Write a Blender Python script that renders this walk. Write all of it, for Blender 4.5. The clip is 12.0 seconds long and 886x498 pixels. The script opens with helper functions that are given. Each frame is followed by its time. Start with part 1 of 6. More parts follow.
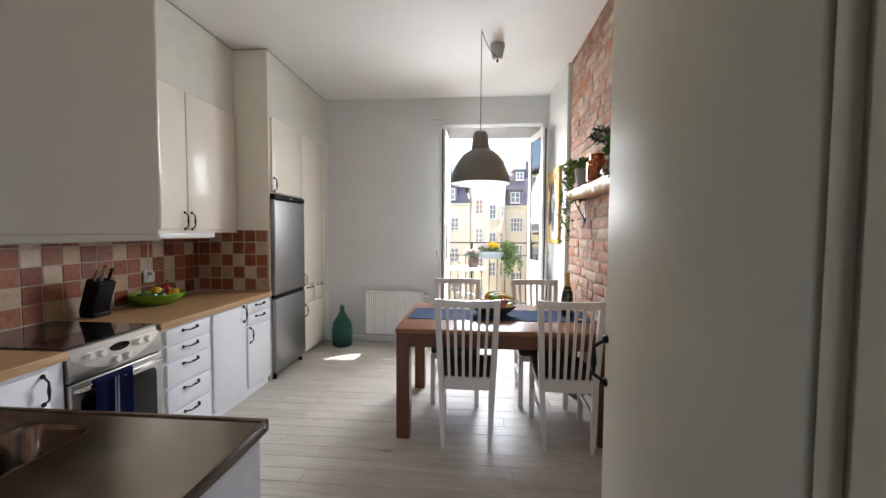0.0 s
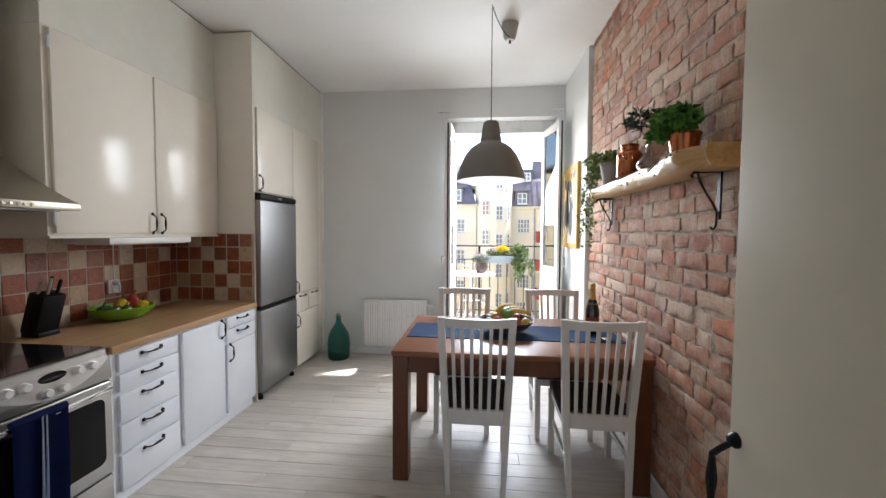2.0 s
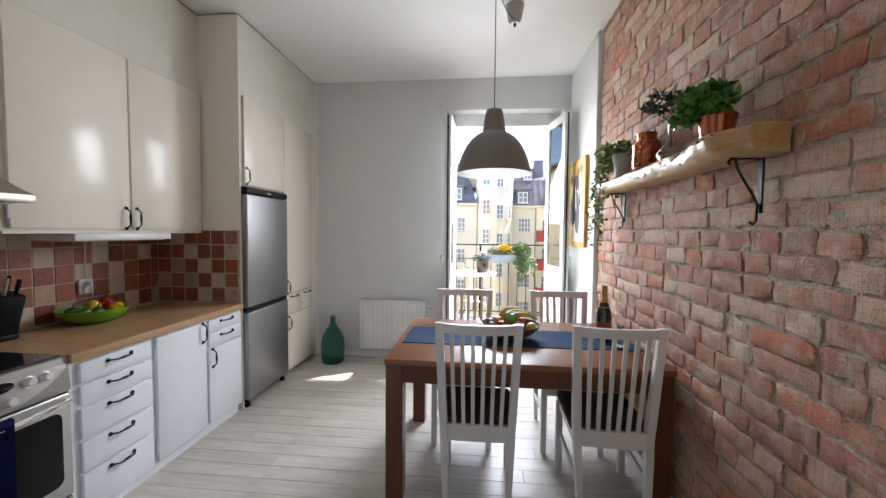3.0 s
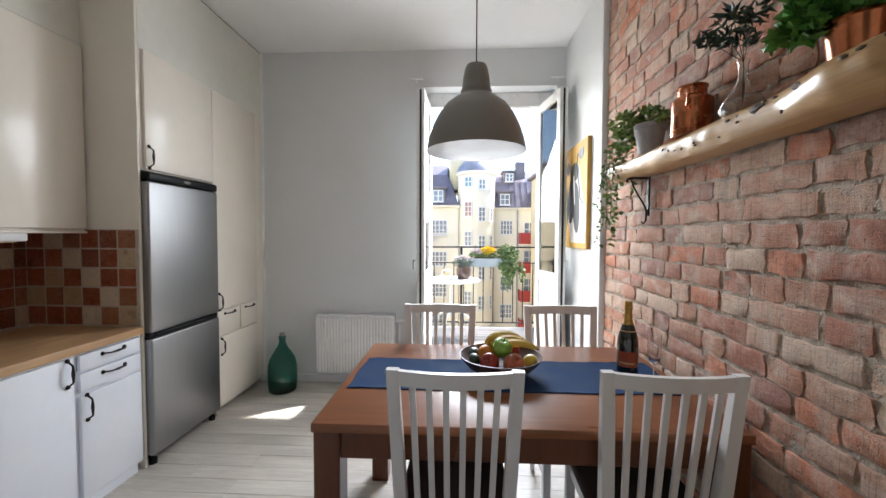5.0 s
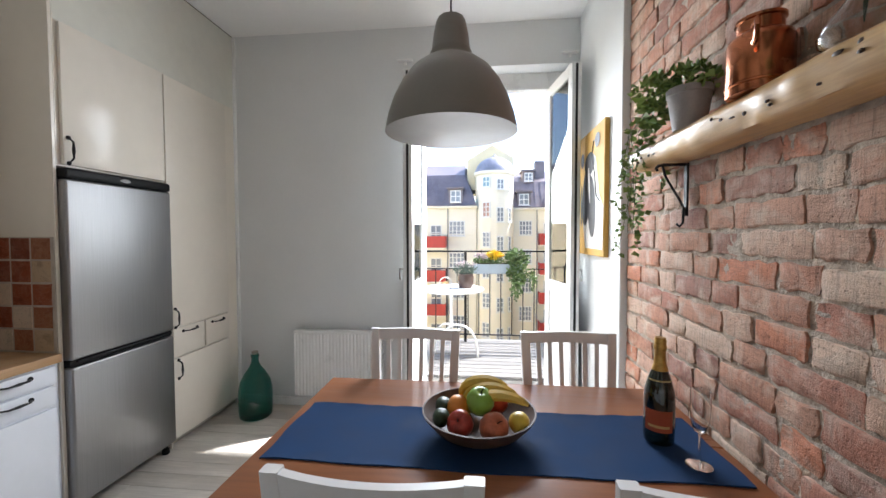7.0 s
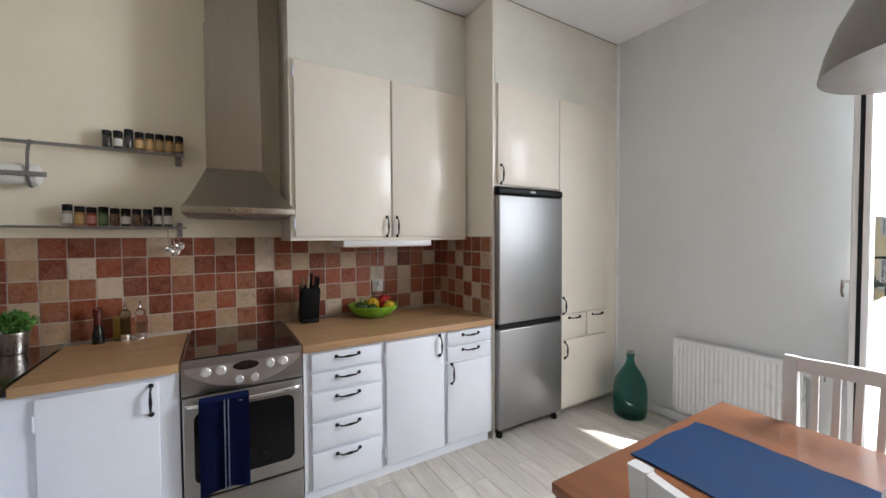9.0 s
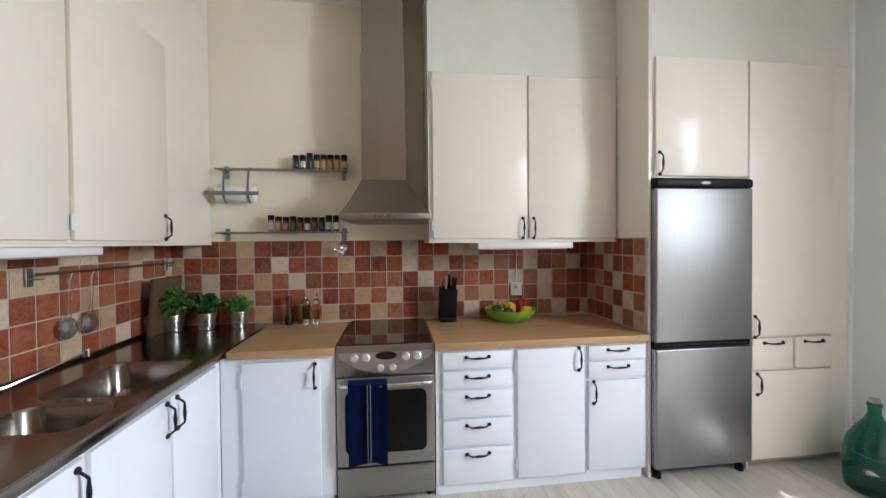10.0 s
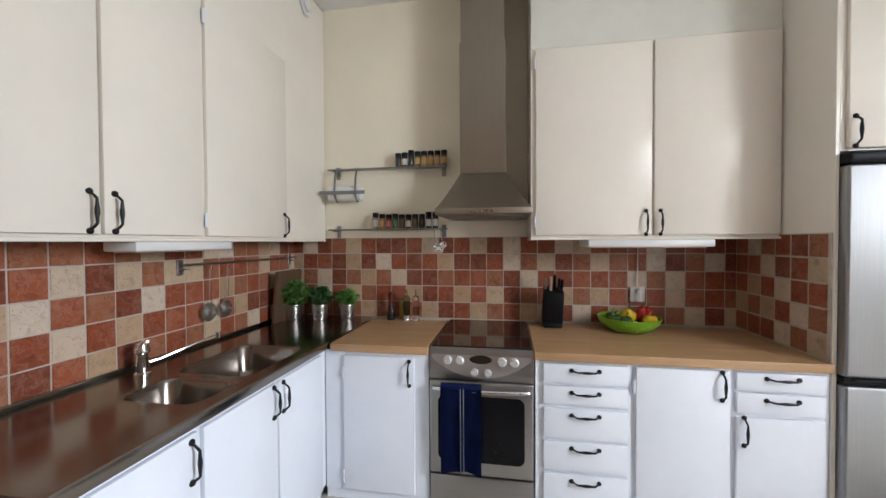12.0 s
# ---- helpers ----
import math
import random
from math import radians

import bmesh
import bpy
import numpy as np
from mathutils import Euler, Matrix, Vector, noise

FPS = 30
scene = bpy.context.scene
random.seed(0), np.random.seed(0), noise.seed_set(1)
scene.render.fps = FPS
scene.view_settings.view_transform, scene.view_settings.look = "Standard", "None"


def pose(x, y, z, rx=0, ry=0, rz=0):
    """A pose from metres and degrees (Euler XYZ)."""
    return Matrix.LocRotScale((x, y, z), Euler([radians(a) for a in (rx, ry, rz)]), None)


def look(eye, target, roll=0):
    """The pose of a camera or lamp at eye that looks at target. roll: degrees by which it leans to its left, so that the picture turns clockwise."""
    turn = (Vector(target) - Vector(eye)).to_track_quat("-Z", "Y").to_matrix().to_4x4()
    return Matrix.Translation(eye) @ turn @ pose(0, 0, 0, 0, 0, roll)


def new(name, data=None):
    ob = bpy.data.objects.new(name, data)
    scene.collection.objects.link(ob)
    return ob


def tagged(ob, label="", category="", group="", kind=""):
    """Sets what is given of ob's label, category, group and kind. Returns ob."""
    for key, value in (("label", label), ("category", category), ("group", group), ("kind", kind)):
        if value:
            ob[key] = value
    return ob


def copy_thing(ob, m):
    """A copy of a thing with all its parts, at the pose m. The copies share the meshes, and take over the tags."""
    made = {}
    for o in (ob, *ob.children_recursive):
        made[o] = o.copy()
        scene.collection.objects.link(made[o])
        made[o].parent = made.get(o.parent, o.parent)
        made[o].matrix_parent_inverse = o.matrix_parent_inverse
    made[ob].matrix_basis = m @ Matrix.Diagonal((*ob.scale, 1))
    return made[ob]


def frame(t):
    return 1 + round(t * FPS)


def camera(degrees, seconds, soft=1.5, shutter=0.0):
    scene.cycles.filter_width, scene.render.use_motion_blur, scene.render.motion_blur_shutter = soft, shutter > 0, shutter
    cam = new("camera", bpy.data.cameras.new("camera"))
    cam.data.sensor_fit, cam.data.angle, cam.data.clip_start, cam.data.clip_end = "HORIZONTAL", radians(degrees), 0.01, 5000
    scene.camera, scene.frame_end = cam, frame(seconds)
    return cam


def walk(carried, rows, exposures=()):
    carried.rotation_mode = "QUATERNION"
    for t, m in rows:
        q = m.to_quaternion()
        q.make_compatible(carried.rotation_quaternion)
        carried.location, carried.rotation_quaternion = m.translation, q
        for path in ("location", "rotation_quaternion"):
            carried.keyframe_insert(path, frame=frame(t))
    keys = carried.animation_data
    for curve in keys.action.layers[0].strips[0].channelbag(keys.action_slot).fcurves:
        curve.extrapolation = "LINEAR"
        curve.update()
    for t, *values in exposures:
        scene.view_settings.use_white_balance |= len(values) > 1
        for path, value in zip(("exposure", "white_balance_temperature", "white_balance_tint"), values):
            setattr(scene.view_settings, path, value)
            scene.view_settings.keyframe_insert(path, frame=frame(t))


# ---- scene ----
cam = camera(99.0, 12.0)
PATH = [
    (0, (0.244, 0.242, 1.406), (0.089, 2.234, 1.314), 0.3),
    (0.5, (0.231, 0.357, 1.4), (0.068, 2.348, 1.304), 0.4),
    (1, (0.217, 0.468, 1.402), (0.043, 2.458, 1.31), 0.4),
    (1.5, (0.215, 0.558, 1.408), (0.031, 2.547, 1.317), 0.3),
    (2, (0.221, 0.632, 1.427), (0.034, 2.621, 1.341), 0.3),
    (2.5, (0.236, 0.711, 1.427), (0.037, 2.699, 1.338), 0.3),
    (2.7, (0.228, 0.757, 1.422), (0.033, 2.745, 1.331), 0.4),
    (4.3, (0.174, 1.264, 1.396), (0.011, 3.256, 1.31), 0.1),
    (4.5, (0.203, 1.346, 1.394), (0.048, 3.338, 1.311), 0.1),
    (5, (0.232, 1.497, 1.386), (0.136, 3.494, 1.311), 0.2),
    (5.5, (0.272, 1.638, 1.389), (0.206, 3.635, 1.311), 0.2),
    (6, (0.326, 1.8, 1.405), (0.268, 3.797, 1.326), 0.2),
    (6.5, (0.372, 1.915, 1.408), (0.3, 3.912, 1.331), 0.3),
    (6.7, (0.388, 1.955, 1.416), (0.303, 3.952, 1.34), 0.2),
    (8.3, (0.52, 1.986, 1.398), (-0.787, 3.499, 1.344), -0.4),
    (8.5, (0.507, 1.969, 1.412), (-0.925, 3.364, 1.348), -0.1),
    (9, (0.426, 1.969, 1.397), (-1.289, 2.997, 1.341), -0.3),
    (9.5, (0.386, 2.032, 1.386), (-1.529, 2.606, 1.345), -0.5),
    (10, (0.409, 2.138, 1.389), (-1.576, 2.387, 1.356), -0.5),
    (10.5, (0.454, 2.192, 1.377), (-1.546, 2.187, 1.353), -0.4),
    (11, (0.477, 2.242, 1.369), (-1.508, 1.999, 1.349), -0.3),
    (11.5, (0.4, 2.251, 1.371), (-1.573, 1.923, 1.338), -0.2),
    (12, (0.259, 2.215, 1.379), (-1.712, 1.878, 1.342), -0.3),
]
walk(cam, [(t, look(eye, target, roll)) for t, eye, target, roll in PATH], [(0.0, 3.60, 6450, 12), (2.5, 3.50, 6250, 11), (5.0, 3.44, 6200, 11), (6.5, 3.40, 6150, 11), (8.5, 3.58, 6200, 11), (9.5, 4.00, 6200, 11), (10.5, 4.02, 6050, 10), (12.0, 3.95, 6150, 11)])

# ---- world and light ----
SUN_WAY = Vector((0.85, 0.48, 1.0)).normalized()
world = bpy.data.worlds.new("sky")
scene.world = world
world.use_nodes = True
wn = world.node_tree
sky = wn.nodes.new("ShaderNodeTexSky")
sky.sky_type, sky.sun_disc = "NISHITA", False
sky.sun_elevation = math.asin(SUN_WAY.z)
sky.sun_rotation = math.atan2(SUN_WAY.x, SUN_WAY.y)
sky.air_density, sky.dust_density = 1.0, 1.5
wn.links.new(sky.outputs[0], wn.nodes["Background"].inputs[0])
wn.nodes["Background"].inputs[1].default_value = 0.06
sun = new("sun", bpy.data.lights.new("sun", "SUN"))
sun.data.energy, sun.data.angle, sun.data.color = 1.9, radians(1.4), (1.0, 0.97, 0.93)
sun.matrix_world = look(SUN_WAY * 50, (0, 0, 0))
# added area lamp in the door opening, standing in for stronger sky light
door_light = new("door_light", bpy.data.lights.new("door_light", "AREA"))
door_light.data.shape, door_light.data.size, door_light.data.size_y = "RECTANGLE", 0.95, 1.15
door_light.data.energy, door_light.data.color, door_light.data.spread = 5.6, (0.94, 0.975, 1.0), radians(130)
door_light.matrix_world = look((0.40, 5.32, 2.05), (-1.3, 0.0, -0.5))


# ---- materials ----
def shader(name):
    m = bpy.data.materials.new(name)
    m.use_nodes = True
    nt = m.node_tree
    return m, nt, nt.nodes["Principled BSDF"]


def ramp(nt, src, stops, mode="LINEAR"):
    r = nt.nodes.new("ShaderNodeValToRGB")
    r.color_ramp.interpolation = mode
    while len(r.color_ramp.elements) < len(stops):
        r.color_ramp.elements.new(0.5)
    for e, (p, c) in zip(r.color_ramp.elements, stops):
        e.position, e.color = p, (*c, 1) if len(c) == 3 else c
    nt.links.new(src, r.inputs[0])
    return r.outputs[0]


def coords(nt, stretch=(1, 1, 1), shift=None):
    tc = nt.nodes.new("ShaderNodeTexCoord")
    mp = nt.nodes.new("ShaderNodeMapping")
    mp.inputs["Scale"].default_value = stretch
    nt.links.new(tc.outputs["Object"], mp.inputs[0])
    if shift:
        nt.links.new(shift, mp.inputs["Location"])
    return mp.outputs[0]


def noisy(nt, vec, scale, detail=4, rough=0.55, warp=0.0):
    n = nt.nodes.new("ShaderNodeTexNoise")
    n.inputs["Scale"].default_value, n.inputs["Detail"].default_value = scale, detail
    n.inputs["Roughness"].default_value, n.inputs["Distortion"].default_value = rough, warp
    nt.links.new(vec, n.inputs["Vector"])
    return n.outputs["Fac"]


def blend(nt, a, b, fac, mode="MIX"):
    x = nt.nodes.new("ShaderNodeMix")
    x.data_type, x.blend_type = "RGBA", mode
    for sock, v in ((x.inputs[0], fac), (x.inputs[6], a), (x.inputs[7], b)):
        if isinstance(v, bpy.types.NodeSocket):
            nt.links.new(v, sock)
        elif isinstance(v, (int, float)):
            sock.default_value = v
        else:
            sock.default_value = (*v, 1)
    return x.outputs[2]


def relief(nt, bsdf, height, strength, distance=0.002):
    b = nt.nodes.new("ShaderNodeBump")
    b.inputs["Strength"].default_value, b.inputs["Distance"].default_value = strength, distance
    nt.links.new(height, b.inputs["Height"])
    nt.links.new(b.outputs[0], bsdf.inputs["Normal"])


def span(nt, src, lo, hi):
    r = nt.nodes.new("ShaderNodeMapRange")
    r.inputs["To Min"].default_value, r.inputs["To Max"].default_value = lo, hi
    r.inputs["From Min"].default_value, r.inputs["From Max"].default_value = 0.3, 0.7
    nt.links.new(src, r.inputs[0])
    return r.outputs[0]


def mat(name, color, rough=0.5, metal=0.0, var=0.1, big=4.0, fine=150.0, bump=0.15, depth=0.001, stretch=(1, 1, 1), coat=0.0, rvar=0.08):
    """A plain coated or raw surface: slow and fine variation of colour, gloss and relief."""
    m, nt, p = shader(name)
    v = coords(nt, stretch)
    slow, quick = noisy(nt, v, big, 5), noisy(nt, v, fine, 3)
    dark, light = tuple(c * (1 - var) for c in color), tuple(min(1, c * (1 + var * 0.6)) for c in color)
    col = ramp(nt, slow, [(0.3, dark), (0.7, light)])
    col = blend(nt, col, ramp(nt, quick, [(0.3, (1 - var * 0.6,) * 3), (0.7, (1, 1, 1))]), 1.0, "MULTIPLY")
    nt.links.new(col, p.inputs["Base Color"])
    nt.links.new(span(nt, slow, max(0.02, rough - rvar), min(1, rough + rvar)), p.inputs["Roughness"])
    p.inputs["Metallic"].default_value, p.inputs["Coat Weight"].default_value = metal, coat
    if bump:
        relief(nt, p, quick, bump, depth)
    return m


def wood(name, dark, light, along="x", rough=0.35, grain=18.0, bump=0.15, pieces=False, knots=0.0, coat=0.0, smears=0.0, tone=0.83):
    """Grain along one axis; pieces: each object takes its own tint and its own stretch of grain."""
    m, nt, p = shader(name)
    s = {"x": (0.07, 1, 1), "y": (1, 0.07, 1), "z": (1, 1, 0.07)}[along]
    shift = None
    if pieces:
        oi = nt.nodes.new("ShaderNodeObjectInfo")
        mul = nt.nodes.new("ShaderNodeVectorMath")
        mul.operation = "SCALE"
        mul.inputs[0].default_value = (37.0, 19.0, 53.0)
        nt.links.new(oi.outputs["Random"], mul.inputs["Scale"])
        shift = mul.outputs[0]
    v = coords(nt, s, shift)
    g, f = noisy(nt, v, grain, 6, 0.6, 1.2), noisy(nt, v, grain * 9, 4, 0.6)
    col = ramp(nt, g, [(0.25, dark), (0.75, light)])
    col = blend(nt, col, ramp(nt, f, [(0.3, (0.8, 0.8, 0.8)), (0.65, (1, 1, 1))]), 0.8, "MULTIPLY")
    if pieces:
        tint = ramp(nt, oi.outputs["Random"], [(0.0, (tone,) * 3), (1.0, (1.0, 1.0, 1.0))])
        col = blend(nt, col, tint, 1.0, "MULTIPLY")
    if smears:
        worn = noisy(nt, coords(nt, (0.35, 1, 1), shift), 6, 6, 0.65, 0.8)
        col = blend(nt, col, ramp(nt, worn, [(0.35, (1 - smears, 1 - smears, 1 - smears * 0.9)), (0.6, (1, 1, 1))]), 1.0, "MULTIPLY")
    if knots:
        vo = nt.nodes.new("ShaderNodeTexVoronoi")
        vo.inputs["Scale"].default_value = knots
        nt.links.new(coords(nt, (0.6, 1, 1) if along == "x" else (1, 0.6, 1), shift), vo.inputs["Vector"])
        spot = ramp(nt, vo.outputs["Distance"], [(0.03, (0.4, 0.28, 0.18)), (0.09, (1, 1, 1))])
        col = blend(nt, col, spot, 0.75, "MULTIPLY")
    nt.links.new(col, p.inputs["Base Color"])
    nt.links.new(span(nt, g, rough - 0.06, rough + 0.1), p.inputs["Roughness"])
    p.inputs["Coat Weight"].default_value = coat
    relief(nt, p, f, bump, 0.001)
    return m


def glass(name, tint=(0.97, 0.98, 0.97), gloss=1.7):
    """A thin pane: clear with a mirror gloss on top."""
    m, nt, p = shader(name)
    nt.nodes.remove(p)
    t, g, mx = (nt.nodes.new("ShaderNode" + k) for k in ("BsdfTransparent", "BsdfGlossy", "MixShader"))
    t.inputs[0].default_value = (*tint, 1)
    g.inputs["Roughness"].default_value = 0.02
    fr_ = nt.nodes.new("ShaderNodeFresnel")
    fr_.inputs["IOR"].default_value = gloss
    nt.links.new(fr_.outputs[0], mx.inputs[0])
    nt.links.new(t.outputs[0], mx.inputs[1])
    nt.links.new(g.outputs[0], mx.inputs[2])
    nt.links.new(mx.outputs[0], nt.nodes["Material Output"].inputs[0])
    return m


def solid_glass(name, color, rough=0.03, ior=1.45):
    m, nt, p = shader(name)
    p.inputs["Base Color"].default_value = (*color, 1)
    p.inputs["Transmission Weight"].default_value, p.inputs["Roughness"].default_value, p.inputs["IOR"].default_value = 1.0, rough, ior
    return m


def brushed(name, color, rough, axis="z"):
    """Brushed steel: fine streaks along one axis."""
    m, nt, p = shader(name)
    s = {"x": (0.01, 1, 1), "y": (1, 0.01, 1), "z": (1, 1, 0.01)}[axis]
    streak, slow = noisy(nt, coords(nt, s), 260, 3, 0.7), noisy(nt, coords(nt), 3.5, 5)
    col = ramp(nt, streak, [(0.3, tuple(c * 0.86 for c in color)), (0.7, color)])
    nt.links.new(col, p.inputs["Base Color"])
    nt.links.new(blend(nt, span(nt, streak, rough - 0.04, rough + 0.05), span(nt, slow, rough - 0.06, rough + 0.08), 0.5), p.inputs["Roughness"])
    p.inputs["Metallic"].default_value = 1.0
    relief(nt, p, streak, 0.05, 0.0005)
    return m


def masonry(name, palette, island=False, pale=0.35, grain=45, deep=0.42, veins=0.0, comb=0.0):
    """Worn brick: each brick its own colour, with lime smears, pores and chips."""
    m, nt, p = shader(name)
    src = nt.nodes.new("ShaderNodeNewGeometry").outputs["Random Per Island"] if island else nt.nodes.new("ShaderNodeObjectInfo").outputs["Random"]
    n = len(palette)
    base = ramp(nt, src, [(i / n, c) for i, c in enumerate(palette)], "CONSTANT")
    v = coords(nt)
    if not island:
        mul = nt.nodes.new("ShaderNodeVectorMath")
        mul.operation = "SCALE"
        mul.inputs[0].default_value = (31.0, 17.0, 43.0)
        nt.links.new(src, mul.inputs["Scale"])
        v = coords(nt, (1, 1, 1), mul.outputs[0])
    slow, mid, fine = noisy(nt, v, 9, 6, 0.65, 0.6), noisy(nt, v, grain, 8, 0.7, 0.8), noisy(nt, v, 260, 3)
    col = blend(nt, base, ramp(nt, mid, [(0.28, (1 - deep,) * 3), (0.5, (1, 1, 1)), (0.78, (1.0, 0.97, 0.94))]), 1.0, "MULTIPLY")
    vein = ramp(nt, mid, [(0.47, (0, 0, 0)), (0.5, (veins,) * 3), (0.53, (0, 0, 0))])
    col = blend(nt, col, (0.66, 0.52, 0.40), vein)
    smear = ramp(nt, slow, [(0.46, (0, 0, 0)), (0.68, (pale,) * 3)])
    col = blend(nt, col, (0.64, 0.525, 0.42), smear)
    if comb:
        lines = noisy(nt, coords(nt, (1, 6, 0.25), mul.outputs[0] if not island else None), 30, 4, 0.7, 0.4)
        cross = noisy(nt, coords(nt, (1, 0.3, 5), mul.outputs[0] if not island else None), 40, 3, 0.7, 0.3)
        col = blend(nt, col, ramp(nt, lines, [(0.32, (1 - comb * 1.6,) * 3), (0.5, (1, 1, 1))]), 1.0, "MULTIPLY")
        col = blend(nt, col, ramp(nt, cross, [(0.32, (1 - comb,) * 3), (0.5, (1, 1, 1))]), 1.0, "MULTIPLY")
    pits = nt.nodes.new("ShaderNodeTexVoronoi")
    pits.inputs["Scale"].default_value = 70
    nt.links.new(v, pits.inputs["Vector"])
    hole = ramp(nt, pits.outputs["Distance"], [(0.10, (0.35, 0.33, 0.32)), (0.22, (1, 1, 1))])
    col = blend(nt, col, hole, 0.55, "MULTIPLY")
    nt.links.new(col, p.inputs["Base Color"])
    p.inputs["Roughness"].default_value = 0.85
    relief(nt, p, blend(nt, blend(nt, mid, fine, 0.35), hole, 0.25), 0.9, 0.008)
    return m


PLASTER = mat("plaster_white", (0.74, 0.755, 0.755), 0.6, var=0.03, big=2.0, fine=60, bump=0.12, depth=0.002)
PLASTER_WARM = mat("plaster_cream", (0.90, 0.835, 0.68), 0.55, var=0.04, big=2.0, fine=60, bump=0.12, depth=0.002)
CEILING = mat("ceiling_paint", (0.89, 0.89, 0.875), 0.7, var=0.03, big=1.5, fine=50, bump=0.12, depth=0.002)
GLOSS_CREAM = mat("gloss_paint_cream", (0.835, 0.785, 0.695), 0.2, var=0.03, big=3, fine=22, bump=0.04, depth=0.0012, rvar=0.015)
# white is blued in colour for the sky light from the balcony door
GLOSS_WHITE = mat("gloss_paint_white", (0.81, 0.845, 0.91), 0.26, var=0.03, big=3, fine=22, bump=0.04, depth=0.0012, rvar=0.015)
TRIM = mat("trim_paint_white", (0.84, 0.84, 0.83), 0.32, var=0.04, big=5, fine=40, bump=0.08)
FRAME_GREY = mat("frame_paint_grey", (0.60, 0.585, 0.56), 0.35, var=0.08, big=6, fine=50, bump=0.1)
PLANKS = wood("whitewashed_pine", (0.60, 0.545, 0.475), (0.78, 0.735, 0.665), "x", 0.36, 9, 0.2, pieces=True, knots=2.2, smears=0.16, tone=0.92)
FASCIA = mat("white_satin_paint_board", (0.74, 0.735, 0.66), 0.4, var=0.05, big=2.0, fine=16, bump=0.06, depth=0.002)
# grey puts the shade under the tall doors into the plinth colour
PLINTH = mat("worn_grey_plinth_paint", (0.50, 0.47, 0.41), 0.55, var=0.12, big=6, fine=40, bump=0.1, depth=0.002)
GAP = mat("dark_gap", (0.16, 0.13, 0.10), 0.9)
# the hall's warm light is put into this beige paint colour
HALL_CREAM = mat("satin_paint_cream", (0.78, 0.725, 0.60), 0.48, var=0.06, big=2.5, fine=14, bump=0.05, depth=0.002, rvar=0.03)
BLOCK = wood("oiled_beech", (0.46, 0.27, 0.13), (0.60, 0.38, 0.20), "y", 0.38, 10, 0.1, pieces=True)
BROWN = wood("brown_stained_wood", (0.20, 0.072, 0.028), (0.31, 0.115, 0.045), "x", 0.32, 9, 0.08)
# a darker brown than the tabletop's, for legs and aprons
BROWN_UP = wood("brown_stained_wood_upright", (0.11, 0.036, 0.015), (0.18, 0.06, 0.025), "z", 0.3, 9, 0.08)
STEEL = brushed("brushed_steel_upright", (0.33, 0.33, 0.335), 0.42, "z")
STEEL_STOVE = brushed("brushed_steel_stove", (0.40, 0.39, 0.375), 0.34, "y")
STEEL_FLAT = brushed("brushed_steel_sheet", (0.30, 0.272, 0.245), 0.17, "x")
STEEL_DARK = brushed("brushed_steel_hood", (0.36, 0.32, 0.265), 0.36, "z")
CHROME = mat("chrome", (0.75, 0.75, 0.76), 0.1, 1.0, var=0.03, bump=0, rvar=0.04)
IRON = mat("black_iron", (0.018, 0.018, 0.02), 0.42, 0.3, var=0.2, big=30, fine=180, bump=0.25)
BLACK = mat("black_plastic", (0.008, 0.008, 0.009), 0.48, var=0.15, big=10)
HOB = mat("black_hob_glass", (0.012, 0.010, 0.010), 0.07, var=0.1, bump=0, coat=0.5, rvar=0.03)
RED_TILE = masonry("terracotta_stone", [(0.27, 0.066, 0.028), (0.32, 0.090, 0.042), (0.20, 0.050, 0.025), (0.31, 0.115, 0.058)], pale=0.08, grain=20, deep=0.42, veins=0.14)
PALE_TILE = masonry("beige_stone", [(0.53, 0.40, 0.27), (0.60, 0.48, 0.36), (0.46, 0.31, 0.19), (0.64, 0.53, 0.42)], pale=0.25, grain=24, deep=0.36, veins=0.0)
for tile_mat in (RED_TILE, PALE_TILE):
    tile_mat.node_tree.nodes["Principled BSDF"].inputs["Roughness"].default_value = 0.4
    tile_mat.node_tree.nodes["Bump"].inputs["Strength"].default_value = 0.22
    tile_mat.node_tree.nodes["Principled BSDF"].inputs["Specular IOR Level"].default_value = 0.3
GROUT = mat("grout", (0.54, 0.48, 0.41), 0.9, var=0.15, big=20)
BRICKS = [(0.50, 0.26, 0.18), (0.56, 0.34, 0.255), (0.45, 0.215, 0.155), (0.61, 0.43, 0.34), (0.53, 0.30, 0.215), (0.66, 0.51, 0.41), (0.40, 0.22, 0.18), (0.56, 0.37, 0.29), (0.57, 0.25, 0.155)]
BRICKS = [(c[0] * 1.0, c[1] * 0.94, c[2] * 0.87) for c in BRICKS]
BRICK = masonry("worn_red_brick", BRICKS, pale=0.75, comb=0.22)
BRICK_REST = masonry("worn_red_brick_rest", BRICKS, island=True, pale=0.75, comb=0.22)
MORTAR = mat("lime_mortar", (0.54, 0.45, 0.36), 0.95, var=0.35, big=26, fine=110, bump=0.8, depth=0.008)
WHITE_WOOD = mat("white_lacquered_wood", (0.76, 0.75, 0.735), 0.35, var=0.04, big=6, fine=60, bump=0.08)
CUSHION = mat("brown_grey_fabric", (0.075, 0.06, 0.058), 0.9, var=0.2, big=10, fine=400, bump=0.6)
BLUE = mat("blue_linen", (0.011, 0.038, 0.105), 0.85, var=0.15, big=8, fine=500, bump=0.5)
NAVY = mat("navy_terry", (0.008, 0.014, 0.065), 0.95, var=0.25, big=14, fine=420, bump=0.9, depth=0.003)
LAMP_GREY = mat("lamp_grey_enamel", (0.21, 0.195, 0.175), 0.4, var=0.06, big=6, fine=100, bump=0.05)
